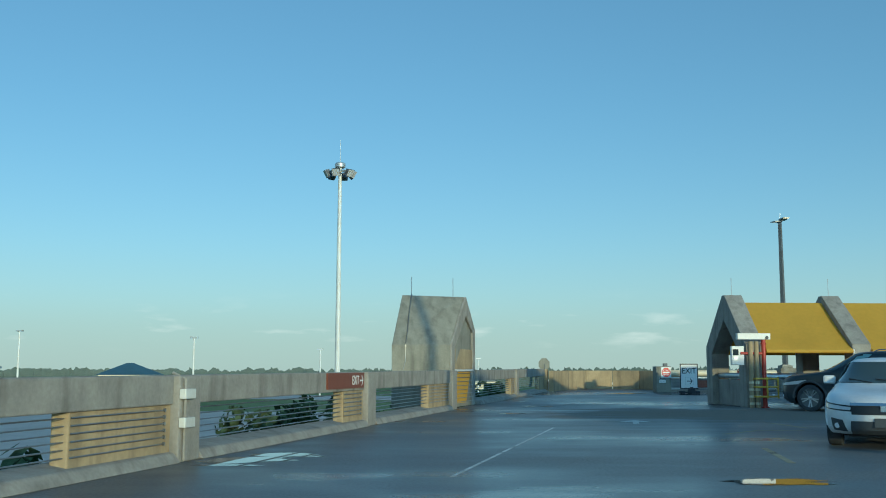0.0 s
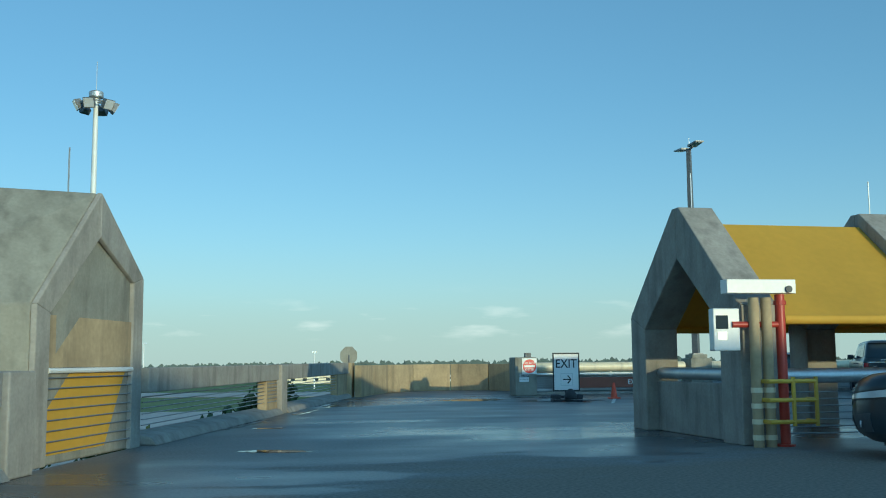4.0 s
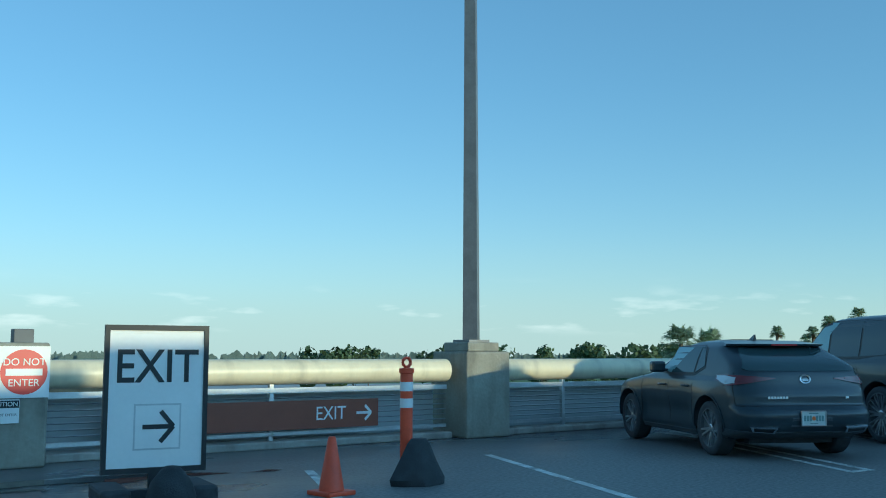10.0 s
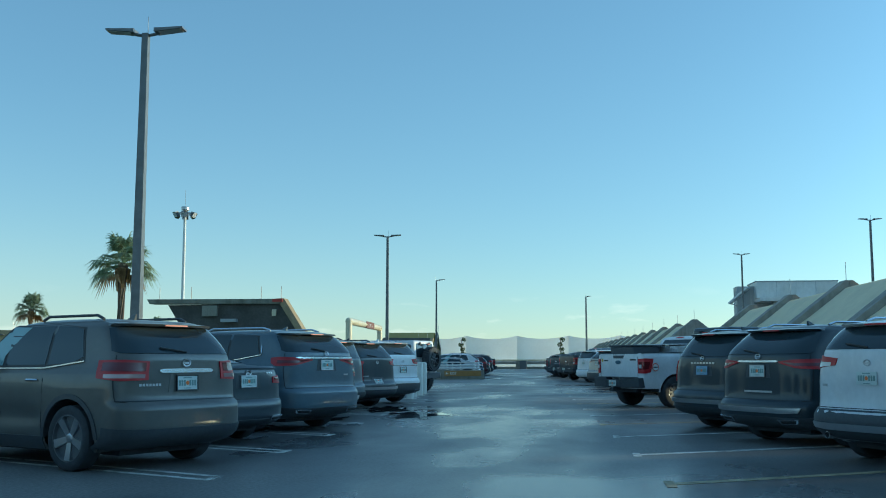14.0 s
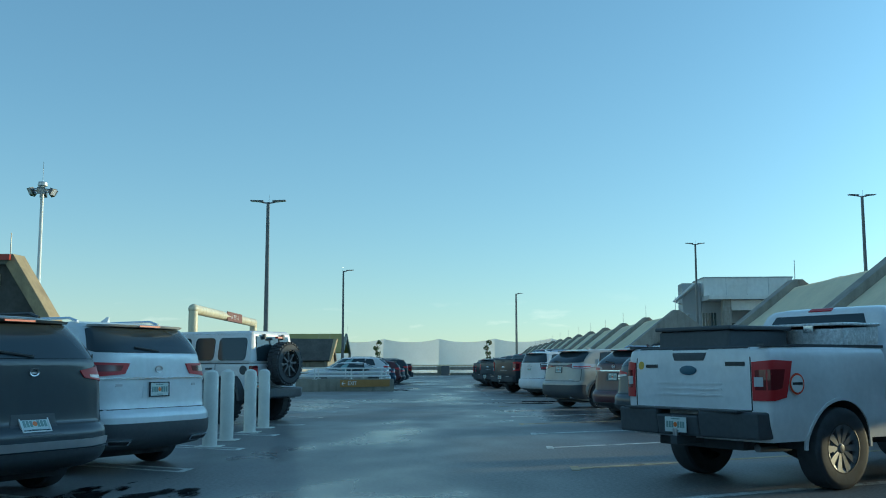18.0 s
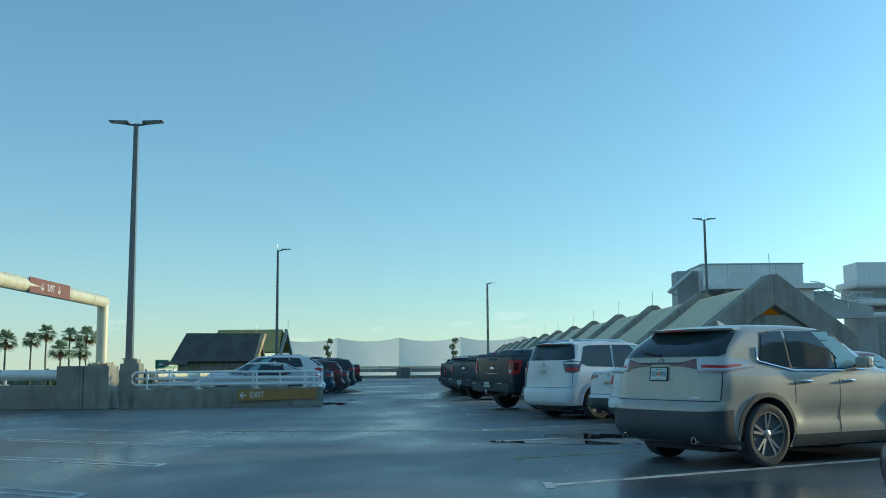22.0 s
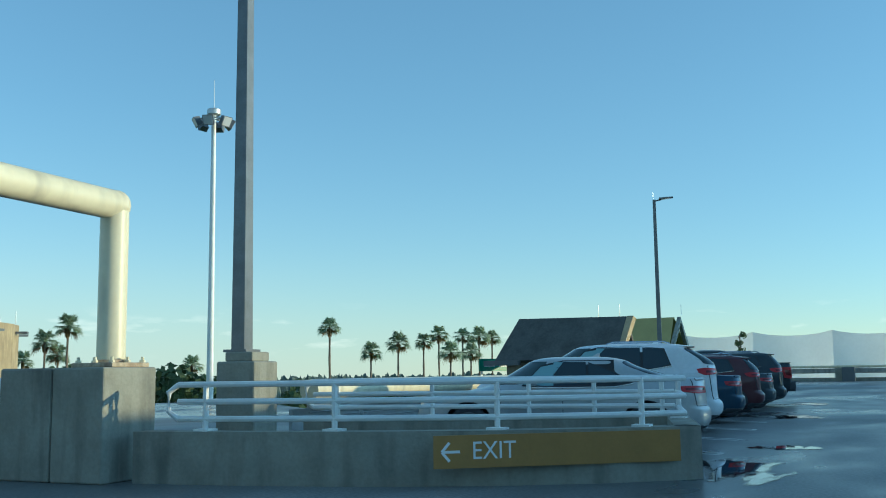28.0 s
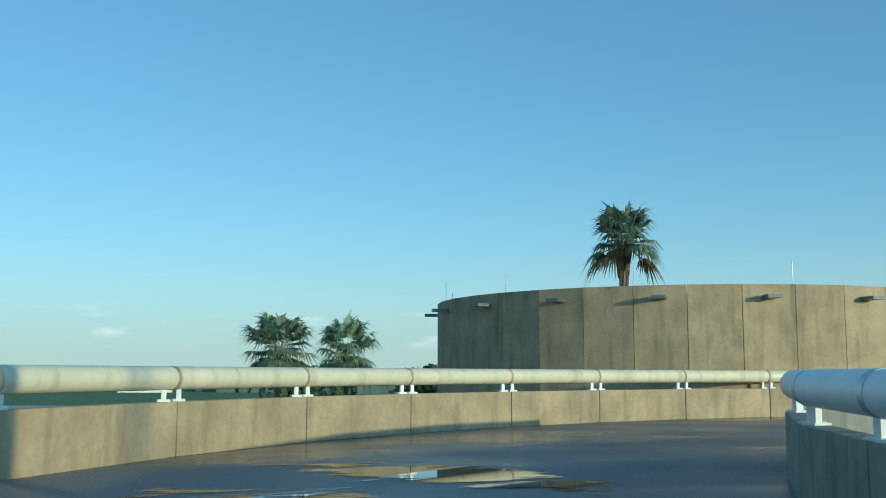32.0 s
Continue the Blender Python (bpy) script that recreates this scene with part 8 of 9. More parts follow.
        part("glass_hinge", MB().box(0.02, 0.09, min(s * 0.30, s * 0.36), max(s * 0.30, s * 0.36), 1.84, 1.95), PLAST, ob, bevel=0.008)
        part("rock_step", MB().box(1.35, 2.85, min(s * (hw - 0.05), s * (hw + 0.06)), max(s * (hw - 0.05), s * (hw + 0.06)), 0.60, 0.70), PLAST, ob, bevel=0.02)
    part("fuel_cap", MB().tube([(0.24, hw, 1.16), (0.24, hw + 0.012, 1.16)], 0.10, 18), PLAST, ob)
    part("rear_window", MB().prism([(0.035, -hw * 0.76, 1.36), (0.035, hw * 0.76, 1.36), (0.105, hw * 0.70, 1.90), (0.105, -hw * 0.70, 1.90)], [(0.014, -hw * 0.76, 1.36), (0.014, hw * 0.76, 1.36), (0.085, hw * 0.70, 1.90), (0.085, -hw * 0.70, 1.90)]), GLASSD, ob)
    part("tailgate_gap", MB().box(-0.004, 0.0, -hw * 0.80, hw * 0.80, 0.80, 0.812).box(-0.004, 0.0, hw * 0.79, hw * 0.80, 0.812, 1.28).box(-0.004, 0.0, -hw * 0.80, -hw * 0.79, 0.812, 1.28), INK, ob)
    part("rear_bumper", MB().prism([(-0.30, -hw * 0.7, 0.56), (-0.30, hw * 0.7, 0.56), (-0.10, hw * 1.12, 0.60), (0.05, hw * 1.12, 0.60), (0.05, -hw * 1.12, 0.60), (-0.10, -hw * 1.12, 0.60)], [(-0.30, -hw * 0.7, 0.76), (-0.30, hw * 0.7, 0.76), (-0.10, hw * 1.12, 0.78), (0.05, hw * 1.12, 0.78), (0.05, -hw * 1.12, 0.78), (-0.10, -hw * 1.12, 0.78)]), PLAST, ob, bevel=0.025)
    sp = new("spare_wheel")
    sp.parent = ob
    sp.matrix_basis = pose(-0.24, -0.36 if dark else -0.04, 1.30, 0, 0, 90)
    m_ = Matrix.Rotation(radians(-90), 4, "X")
    part("tyre", MB().lathe([(0.29, -0.15), (0.42, -0.15), (0.455, -0.10), (0.455, 0.10), (0.42, 0.15), (0.31, 0.155)], 36, m_, False), RUBBER, sp, smooth=True)
    part("rim", MB().lathe([(0.30, -0.1), (0.30, 0.13), (0.28, 0.14), (0.25, 0.04), (0.05, 0.02)], 28, m_), INK, sp, smooth=True)
    tread, spk, stud = MB(), MB(), MB()
    for i in range(30):
        a_ = 2 * math.pi * i / 30
        tread.box(0.445, 0.478, -0.135, -0.01, -0.03, 0.03, Matrix.Rotation(a_, 4, "Y")).box(0.445, 0.478, 0.01, 0.135, -0.03, 0.03, Matrix.Rotation(a_ + 0.1, 4, "Y"))
    for i in range(8):
        spk.box(0.05, 0.27, 0.05, 0.115, -0.022, 0.022, Matrix.Rotation(2 * math.pi * i / 8 + 0.1, 4, "Y")).box(0.12, 0.26, 0.11, 0.119, -0.008, 0.008, Matrix.Rotation(2 * math.pi * i / 8 + 0.1, 4, "Y"))
    for i in range(16):
        a_ = 2 * math.pi * i / 16
        stud.lathe([(0.010, 0), (0.010, 0.012)], 6, Matrix.Translation((0.285 * math.cos(a_), 0.138, 0.285 * math.sin(a_))) @ m_)
    part("tread", tread, RUBBER, sp), part("spokes", spk, PLAST if dark else DGREY, sp), part("rim_studs", stud, PLAST if dark else CHROME, sp)
    part("spare_carrier", MB().box(-0.14, 0.0, -0.30, 0.12, 1.05, 1.42), PLAST, ob)
    part("brake_lamp", MB().box(-0.10, -0.02, -0.12, 0.04, 1.86, 1.90), LAMP_R, ob)
    part("brake_lamp_arm", MB().tube([(-0.06, -0.04, 1.40), (-0.06, -0.04, 1.88)], 0.02, 6), PLAST, ob)
    number_plate(ob, (-0.06, 0.66, 0.81), 0, 0, INK)
    part("chassis", MB().box(0.1, 4.0, -0.5, 0.5, 0.52, 0.72), RUBBER, ob)
    part("rear_axle", MB().tube([(0.78, -0.7, 0.47), (0.78, 0.7, 0.47)], 0.06, 8), RUBBER, ob)
    return ob


HL, HR = 65.0, -59.0


def left_tail(x, back=0.0):
    return x, deck_y(x) + 14.05 + back


def right_tail(x, back=7.0):
    return x, deck_y(x) + back


def block_lamps(s0, s1, z0, z1, lens="red"):
    """A block lamp wrapping the corner, with a clear lower strip."""
    return [("tail_lamp", [(s0, z0 + 0.01), ((s0 + s1) / 2, z0), (s1, z0 + 0.03)], [(s0 + 0.02, z1 - 0.015), ((s0 + s1) / 2, z1), (s1 + 0.03, z1 - 0.005)], lens, 0.012),
            ("lamp_core", [(s0 + 0.05, z0 + (z1 - z0) * 0.45), (s1 - 0.06, z0 + (z1 - z0) * 0.45)], [(s0 + 0.06, z1 - 0.03), (s1 - 0.05, z1 - 0.03)], "dark" if lens == "red" else "red", 0.015),
            ("lamp_strip", [(s0 + 0.05, z0 + 0.03), (s1 - 0.12, z0 + 0.03)], [(s0 + 0.05, z0 + (z1 - z0) * 0.32), (s1 - 0.12, z0 + (z1 - z0) * 0.32)], "clear", 0.015)]


def blade_lamps(s0, s1, z0, z1, tip=0.5, lens="red"):
    """A lamp that runs to a thin point towards the middle."""
    sm = s0 + (s1 - s0) * tip
    zm = z0 + (z1 - z0) * 0.62
    return [("tail_lamp", [(s0, zm), (sm, z0 + 0.015), (s1 - 0.12, z0), (s1, z0 + 0.05)], [(s0, zm + 0.02), (sm, z1 - 0.01), (s1 - 0.12, z1), (s1 + 0.03, z1 - 0.02)], lens, 0.012),
            ("lamp_core", [(s0 + 0.1, zm + 0.003), (sm, z0 + 0.05), (s1 - 0.14, z0 + 0.045)], [(s0 + 0.1, zm + 0.013), (sm, z0 + (z1 - z0) * 0.60), (s1 - 0.14, z0 + (z1 - z0) * 0.62)], "red" if lens != "red" else "dark", 0.015)]


# north row, from the ramp end eastwards
car(*left_tail(19.75, 0.1), 67.0, "black compact hatchback parked nose to the rail", "hatch", "black", 4.37, 1.79, 1.44, rw0=1.045, rw1=1.335, hb=0.965, rake=0.72, bt=0.60, lean=0.06, boxy=-0.03, nose=0.95, r=0.335, flare=0.04,
    lamps=[("tail_lamp", [(0.40, 0.955), (0.70, 0.905), (1.0, 0.865), (1.30, 0.93)], [(0.40, 0.965), (0.70, 0.985), (1.0, 1.0), (1.33, 0.995)], "dark", 0.012), ("lamp_clear", [(0.88, 0.90), (1.05, 0.885), (1.28, 0.94)], [(0.88, 0.965), (1.05, 0.985), (1.30, 0.985)], "white", 0.015), ("lamp_core", [(0.55, 0.945), (0.88, 0.91)], [(0.55, 0.965), (0.88, 0.965)], "dark", 0.016)],
    plate=0.50, plate_frame=ALLOY, clad=0.36, clad_sides=False, rim="double", tips="flat", letters=((0.38, 0.735, 0.26, 7), (-0.52, 0.735, 0.06, 1)), badge=(0.95, 0.085), spoiler=0.16, wiper=0, glass=GLASSW)
car(*left_tail(23.05, -0.45), HL, "large black luxury SUV with tall square tail lamps", "suv", "black", 5.0, 1.98, 1.84, rw0=1.235, rw1=1.70, hb=1.17, rake=0.34, bt=0.62, boxy=0.02, r=0.40,
    lamps=[("tail_lamp", [(0.80, 0.76), (0.98, 0.75), (1.16, 0.77)], [(0.80, 1.075), (0.98, 1.08), (1.24, 1.08)], "dark", 0.014), ("lamp_core", [(0.84, 0.95), (0.97, 0.95)], [(0.84, 1.05), (0.97, 1.05)], "red", 0.017), ("lamp_core", [(0.84, 0.80), (0.97, 0.80)], [(0.84, 0.90), (0.97, 0.90)], "red", 0.017), ("lamp_strip", [(1.0, 0.79), (1.03, 0.79)], [(1.0, 1.06), (1.03, 1.06)], "white", 0.017)],
    plate=0.965, plate_frame=SIGNW, bar=(0.86, 1.09, 0.035, "chrome"), clad=0.56, clad_sides=False, rim="mesh", letters=((0.0, 1.165, 0.95, 10), (0.62, 0.955, 0.16, 1)), tips="flat", spoiler=0.12, wiper=0, body_roof="black")
car(*left_tail(25.75, -0.25), HL, "dark grey crossover with chrome tailgate strip and red lamps", "suv", "bronze", 4.52, 1.84, 1.68, rw0=1.255, rw1=1.56, hb=1.12, rake=0.44, bt=0.66, r=0.36,
    lamps=[("tail_lamp", [(0.66, 1.10), (0.95, 1.02), (1.22, 1.06)], [(0.62, 1.15), (0.95, 1.20), (1.30, 1.19)], "clear", 0.012), ("lamp_core", [(0.68, 1.115), (0.95, 1.04), (1.18, 1.07)], [(0.66, 1.14), (0.95, 1.09), (1.20, 1.10)], "red", 0.015)],
    plate=0.90, bar=(0.52, 1.03, 0.055, "chrome"), skid=0.50, clad=0.56, rails="chrome", rim="five", letters=((-0.60, 0.97, 0.2, 1),), badge=(1.04, 0.07))
car(*left_tail(32.41, -0.22), HL, "dark taupe SUV with roof rails and red block lamps", "suv", "brown", 4.69, 1.885, 1.72, rw0=1.30, rw1=1.60, hb=1.13, rake=0.42, bt=0.74, r=0.365, lamps=block_lamps(0.55, 1.20, 1.0, 1.23), plate=0.97, plate_frame=INK, bar=(0.42, 1.11, 0.045, "chrome"), clad=0.50, rails="black", rim="five", trim="line", badge=(1.20, 0.07), letters=((0.52, 0.955, 0.3, 7),))
car(*left_tail(35.72, 0.03), HL, "low dark grey sedan between two SUVs", "sedan", "charcoal", 4.85, 1.85, 1.45, boot=1.13, hb=0.97, r=0.335, lamps=block_lamps(0.56, 1.12, 0.88, 1.0), plate=0.92, plate_frame=SIGNW, clad=0.38, tips="flat", trim="line", badge=(1.04, 0.07), letters=((-0.52, 1.04, 0.18, 3),))
car(*left_tail(38.67, -0.57), HL, "blue-grey crossover with slim red tail lamps and chrome bar", "suv", "bluegrey", 5.18, 2.0, 1.78, rw0=1.37, rw1=1.665, hb=1.20, rake=0.46, bt=0.72, r=0.38, lamps=blade_lamps(0.40, 1.28, 1.13, 1.29, 0.45), plate=1.15, plate_frame=SIGNW, bar=(0.82, 1.275, 0.028, "chrome"), clad=0.44, clad_sides=False, rails="chrome", trim="hook", rim="five", tips="flat", badge=(1.345, 0.06), letters=((-0.55, 0.98, 0.2, 1),), skid=0.0)
car(*left_tail(41.75, -0.1), HL, "dark hatchback tucked between larger cars", "hatch", "charcoal", 4.4, 1.8, 1.52, r=0.335, rake=0.5, lamps=block_lamps(0.60, 1.12, 0.90, 1.08), plate=0.85, skid=0.46, bar=(0.4, 1.02, 0.025, "chrome"))
car(*left_tail(44.42, 0.2), HL, "grey SUV with tall red lamps and a spare wheel cover", "suv", "grey", 4.75, 1.87, 1.75, rw0=1.28, rw1=1.63, hb=1.16, rake=0.30, bt=0.66, boxy=0.03, r=0.36, lamps=[("tail_lamp", [(0.86, 0.74), (0.96, 0.73), (1.10, 0.74)], [(0.86, 1.14), (0.96, 1.15), (1.14, 1.14)], "red", 0.014), ("lamp_strip", [(0.88, 0.86), (1.04, 0.86)], [(0.88, 0.98), (1.05, 0.98)], "clear", 0.017)], plate=0.92, clad=0.5, rails="black", letters=((0.45, 1.02, 0.2, 1),))
car(*left_tail(47.09, -0.18), HL, "black crossover SUV with red lamps and lower silver skirt", "suv", "black", 5.0, 1.95, 1.76, rw0=1.31, rw1=1.645, hb=1.16, rake=0.46, bt=0.66, r=0.38, lamps=[("tail_lamp", [(0.62, 1.13), (0.95, 1.09), (1.26, 1.12)], [(0.58, 1.20), (0.95, 1.25), (1.30, 1.25)], "red", 0.012), ("lamp_strip", [(0.70, 1.135), (1.05, 1.10)], [(0.70, 1.16), (1.05, 1.15)], "clear", 0.015), ("reflex_lens", [(1.0, 0.68), (1.20, 0.69)], [(1.0, 0.74), (1.22, 0.75)], "red", 0.012)], plate=0.71, plate_frame=SIGNW, skid=0.53, clad=0.48, rails="black", badge=(1.185, 0.06), letters=((0.55, 0.83, 0.36, 8),))
car(*left_tail(50.02, -0.48), HL, "silver white SUV with red tail lamps and chrome strip", "suv", "pearl", 5.04, 1.98, 1.80, rw0=1.40, rw1=1.70, hb=1.20, rake=0.40, bt=0.70, boxy=0.02, r=0.385, lamps=[("tail_lamp", [(0.55, 1.15), (0.95, 1.12), (1.24, 1.13)], [(0.50, 1.275), (0.95, 1.285), (1.30, 1.28)], "red", 0.012), ("lamp_core", [(0.62, 1.185), (1.18, 1.17)], [(0.60, 1.25), (1.2, 1.255)], "dark", 0.015)], plate=0.965, plate_frame=INK, bar=(0.93, 1.10, 0.022, "chrome"), clad=0.60, rails="chrome", rim="five", tips="flat", badge=(1.205, 0.07), letters=((0.62, 1.02, 0.14, 1), (-0.62, 1.02, 0.1, 1)), trim="line", glass=GLASSD)
jeep(*left_tail(60.2), HL, "white four-door off-roader with black spare wheel", "white")
HF = 105.0
for i, (lab, k, col_, L, W, H) in enumerate((("silver sedan parked past the exit island", "sedan", "silver", 4.95, 1.86, 1.48), ("white crossover SUV parked beside a sedan", "suv", "white", 5.05, 1.95, 1.79), ("dark blue sedan with a black rear window", "sedan", "blue", 4.9, 1.88, 1.46), ("dark maroon SUV in the far row", "suv", "maroon", 4.7, 1.9, 1.62), ("dark grey sedan in the far row", "sedan", "charcoal", 4.8, 1.85, 1.48), ("black SUV in the far row", "suv", "black", 4.8, 1.9, 1.78))):
    lm = block_lamps(0.62, 1.16, H * 0.58, H * 0.66) if k == "sedan" else blade_lamps(0.5, 1.2, H * 0.63, H * 0.71)
    car(96.9 + 3.03 * i - (1.9, 1.1, 0.7, 0, 0, 0)[i], 52.85 + 0.03 * i - (0.4, 0, 0, 0, 0, 0)[i], HF, lab, k, col_, L, W, H, r=0.345, lamps=lm, plate=0.86, clad=0.36, trim="line", rails="chrome" if k == "suv" else None, badge=(H * 0.66, 0.06), rim="five", rake=0.62 if i == 1 else 0.42)
pickup(115.1, 53.1, HF, "black pickup in the far row", "black")

# south row
car(*right_tail(30.6, 6.2), HR, "dark grey SUV beside a white one", "suv", "grey", 4.7, 1.9, 1.75, lamps=block_lamps(0.62, 1.2, 0.98, 1.24), plate=0.95, rails="chrome")
car(*right_tail(33.65, 6.15), HR, "white SUV with slim red lamps and black lower bumper", "suv", "white", 4.95, 1.93, 1.74, rw0=1.36, rw1=1.63, hb=1.17, r=0.38, lamps=[("tail_lamp", [(0.52, 1.17), (0.95, 1.13), (1.24, 1.15)], [(0.50, 1.255), (0.95, 1.29), (1.30, 1.28)], "red", 0.012), ("lamp_clear", [(0.60, 1.16), (1.0, 1.135), (1.2, 1.15)], [(0.60, 1.205), (1.0, 1.215), (1.22, 1.215)], "white", 0.015)], plate=1.02, clad=0.66, skid=0.46, rails="chrome", tips="round", letters=((0.7, 0.93, 0.14, 1),), badge=(1.2, 0.06))
car(*right_tail(36.73, 6.71), HR, "black SUV with a red light bar and twin chrome tips", "suv", "black", 4.98, 1.98, 1.77, rw0=1.32, rw1=1.645, hb=1.17, rake=0.50, bt=0.62, r=0.39, lamps=blade_lamps(0.46, 1.32, 1.10, 1.25, 0.35), plate=1.075, plate_frame=ALLOY, bar=(0.46, 1.215, 0.028, "chrome"), skid=0.53, clad=0.44, clad_sides=False, rails="chrome", tips="flat", badge=(1.285, 0.065), letters=((0, 0.775, 0.9, 1),), rim="five", trim="line")
car(*right_tail(39.66, 7.02), HR, "black tall SUV with upright red lamps", "suv", "black", 4.98, 1.97, 1.78, rw0=1.30, rw1=1.66, hb=1.18, rake=0.42, bt=0.66, boxy=0.02, r=0.38, lamps=[("tail_lamp", [(0.93, 0.86), (1.02, 0.84), (1.12, 0.86)], [(0.93, 1.22), (1.02, 1.24), (1.20, 1.23)], "red", 0.014), ("lamp_strip", [(0.95, 0.90), (1.0, 0.90)], [(0.95, 1.18), (1.0, 1.19)], "white", 0.017)], plate=1.055, plate_tint=PLATE_BLUE, skid=0.53, clad=0.44, rails="chrome", badge=(1.265, 0.06), letters=((0, 1.185, 0.72, 8),), spoiler=0.18)
jeep(*right_tail(45.85, 5.77), HR, "black off-roader with a dark spare wheel", "black", True)
pickup(*right_tail(48.65, 7.68), HR + 3.5, "white work pickup with tool box and black bumper", "white", rack=True, plate=0.64)
car(*right_tail(58.9, 6.35), HR, "black crossover SUV with wide red lamps", "suv", "charcoal", 4.36, 1.81, 1.68, rw0=1.235, rw1=1.56, hb=1.07, rake=0.56, bt=0.62, lean=0.05, r=0.36, flare=0.035, lamps=[("tail_lamp", [(0.42, 1.04), (0.80, 1.0), (1.18, 1.02)], [(0.42, 1.10), (0.80, 1.15), (1.26, 1.22)], "red", 0.012), ("lamp_clear", [(0.42, 1.03), (0.80, 0.995), (1.0, 1.0)], [(0.42, 1.065), (0.80, 1.05), (1.0, 1.055)], "white", 0.015)], plate=1.02, plate_tint=PLATE_BLUE, clad=0.46, rails="black", rim="double", badge=(1.15, 0.06), letters=((0.72, 0.97, 0.2, 1),), spoiler=0.18)
car(*right_tail(61.97, 6.38), HR, "dark maroon luxury crossover with chrome strip", "suv", "maroon", 4.77, 1.88, 1.70, rw0=1.29, rw1=1.585, hb=1.12, rake=0.56, bt=0.62, lean=0.04, r=0.37, lamps=[("tail_lamp", [(0.44, 1.125), (0.80, 1.10), (1.20, 1.10)], [(0.50, 1.20), (0.80, 1.27), (1.32, 1.29)], "clear", 0.012), ("lamp_core", [(0.55, 1.15), (0.85, 1.14), (1.18, 1.14)], [(0.58, 1.19), (0.85, 1.22), (1.22, 1.22)], "red", 0.015)], plate=0.985, bar=(0.52, 1.125, 0.03, "chrome"), clad=0.40, clad_sides=False, rails="chrome", badge=(1.225, 0.065), letters=((-0.62, 0.88, 0.26, 5),), tips="round", spoiler=0.18)
car(*right_tail(68.16, 7.0), HR, "champagne gold crossover SUV with five-spoke wheels", "suv", "gold", 4.78, 1.93, 1.755, rw0=1.335, rw1=1.645, hb=1.15, rake=0.56, bt=0.76, lean=0.05, r=0.385, lamps=[("tail_lamp", [(0.20, 1.225), (0.45, 1.215), (0.68, 1.18)], [(0.20, 1.255), (0.45, 1.27), (0.68, 1.31)], "dark", 0.012), ("lamp_clear", [(0.68, 1.175), (1.0, 1.165), (1.42, 1.215)], [(0.68, 1.315), (1.0, 1.325), (1.50, 1.285)], "white", 0.014), ("lamp_core", [(0.74, 1.20), (1.0, 1.19), (1.30, 1.215)], [(0.74, 1.235), (1.0, 1.225), (1.30, 1.24)], "red", 0.017), ("lamp_surround", [(0.66, 1.155), (1.0, 1.145), (1.52, 1.20)], [(0.66, 1.172), (1.0, 1.162), (1.50, 1.212)], "clear", 0.016)], plate=1.125, plate_frame=INK, bar=(0.42, 1.255, 0.02, "black"), clad=0.70, skid=0.0, rim="double", trim="hook", badge=(1.29, 0.055), letters=((-0.62, 0.84, 0.16, 6), (0.66, 0.84, 0.22, 8)), tips="round", spoiler=0.20)
car(71.05, deck_y(71.05) + 4.9, HR, "dark red sedan parked deep in its stall", "sedan", "red", 4.6, 1.8, 1.45, r=0.33, lamps=block_lamps(0.58, 1.1, 0.88, 1.05), plate=0.82, clad=0.34)
car(*right_tail(74.4, 5.97), HR, "white sedan with red corner lamps", "sedan", "white", 4.6, 1.80, 1.48, boot=1.125, hb=0.98, bt=0.60, r=0.335, lamps=[("tail_lamp", [(0.60, 0.89), (0.90, 0.87), (1.12, 0.885)], [(0.66, 1.045), (0.90, 1.08), (1.22, 1.085)], "red", 0.012), ("lamp_strip", [(0.66, 0.905), (0.98, 0.89)], [(0.68, 0.955), (0.98, 0.945)], "clear", 0.015)], plate=0.84, plate_frame=INK, bar=(0.30, 0.975, 0.02, "chrome"), clad=0.46, wing=0.05, badge=(1.055, 0.06), letters=((0.62, 0.82, 0.2, 1), (-0.62, 0.82, 0.2, 1)))
car(*right_tail(77.4, 5.83), HR, "white sedan with dark rear window", "sedan", "white", 4.68, 1.81, 1.44, boot=1.105, hb=0.96, bt=0.58, r=0.335, lamps=[("tail_lamp", [(0.42, 0.985), (0.80, 0.93), (1.10, 0.90)], [(0.42, 1.035), (0.80, 1.05), (1.18, 1.04)], "dark", 0.012), ("lamp_strip", [(0.60, 0.985), (1.0, 0.955)], [(0.60, 1.0), (1.0, 0.985)], "red", 0.015)], plate=0.86, clad=0.56, tips="flat", badge=(1.035, 0.06), letters=((-0.6, 0.8, 0.22, 4),))
car(*right_tail(79.43, 7.0), HR, "white boxy off-road SUV with roof rails", "suv", "white", 4.83, 1.93, 1.84, rw0=1.38, rw1=1.735, hb=1.17, rake=0.30, bt=0.70, boxy=0.03, r=0.395, flare=0.04, lamps=[("tail_lamp", [(0.80, 1.10), (0.98, 1.08), (1.16, 1.12)], [(0.78, 1.34), (0.98, 1.37), (1.28, 1.34)], "smoke", 0.02), ("lamp_clear", [(0.82, 1.29), (1.18, 1.28)], [(0.82, 1.33), (1.20, 1.335)], "white", 0.023), ("lamp_strip", [(0.84, 1.13), (1.1, 1.14)], [(0.84, 1.19), (1.12, 1.19)], "red", 0.023)], plate=1.11, bar=(0.34, 1.205, 0.03, "paint"), clad=0.34, clad_sides=False, rails="chrome", rim="five", badge=(1.29, 0.065), letters=((0, 1.235, 0.46, 9), (0.7, 1.0, 0.12, 1)), pillar=0.62)
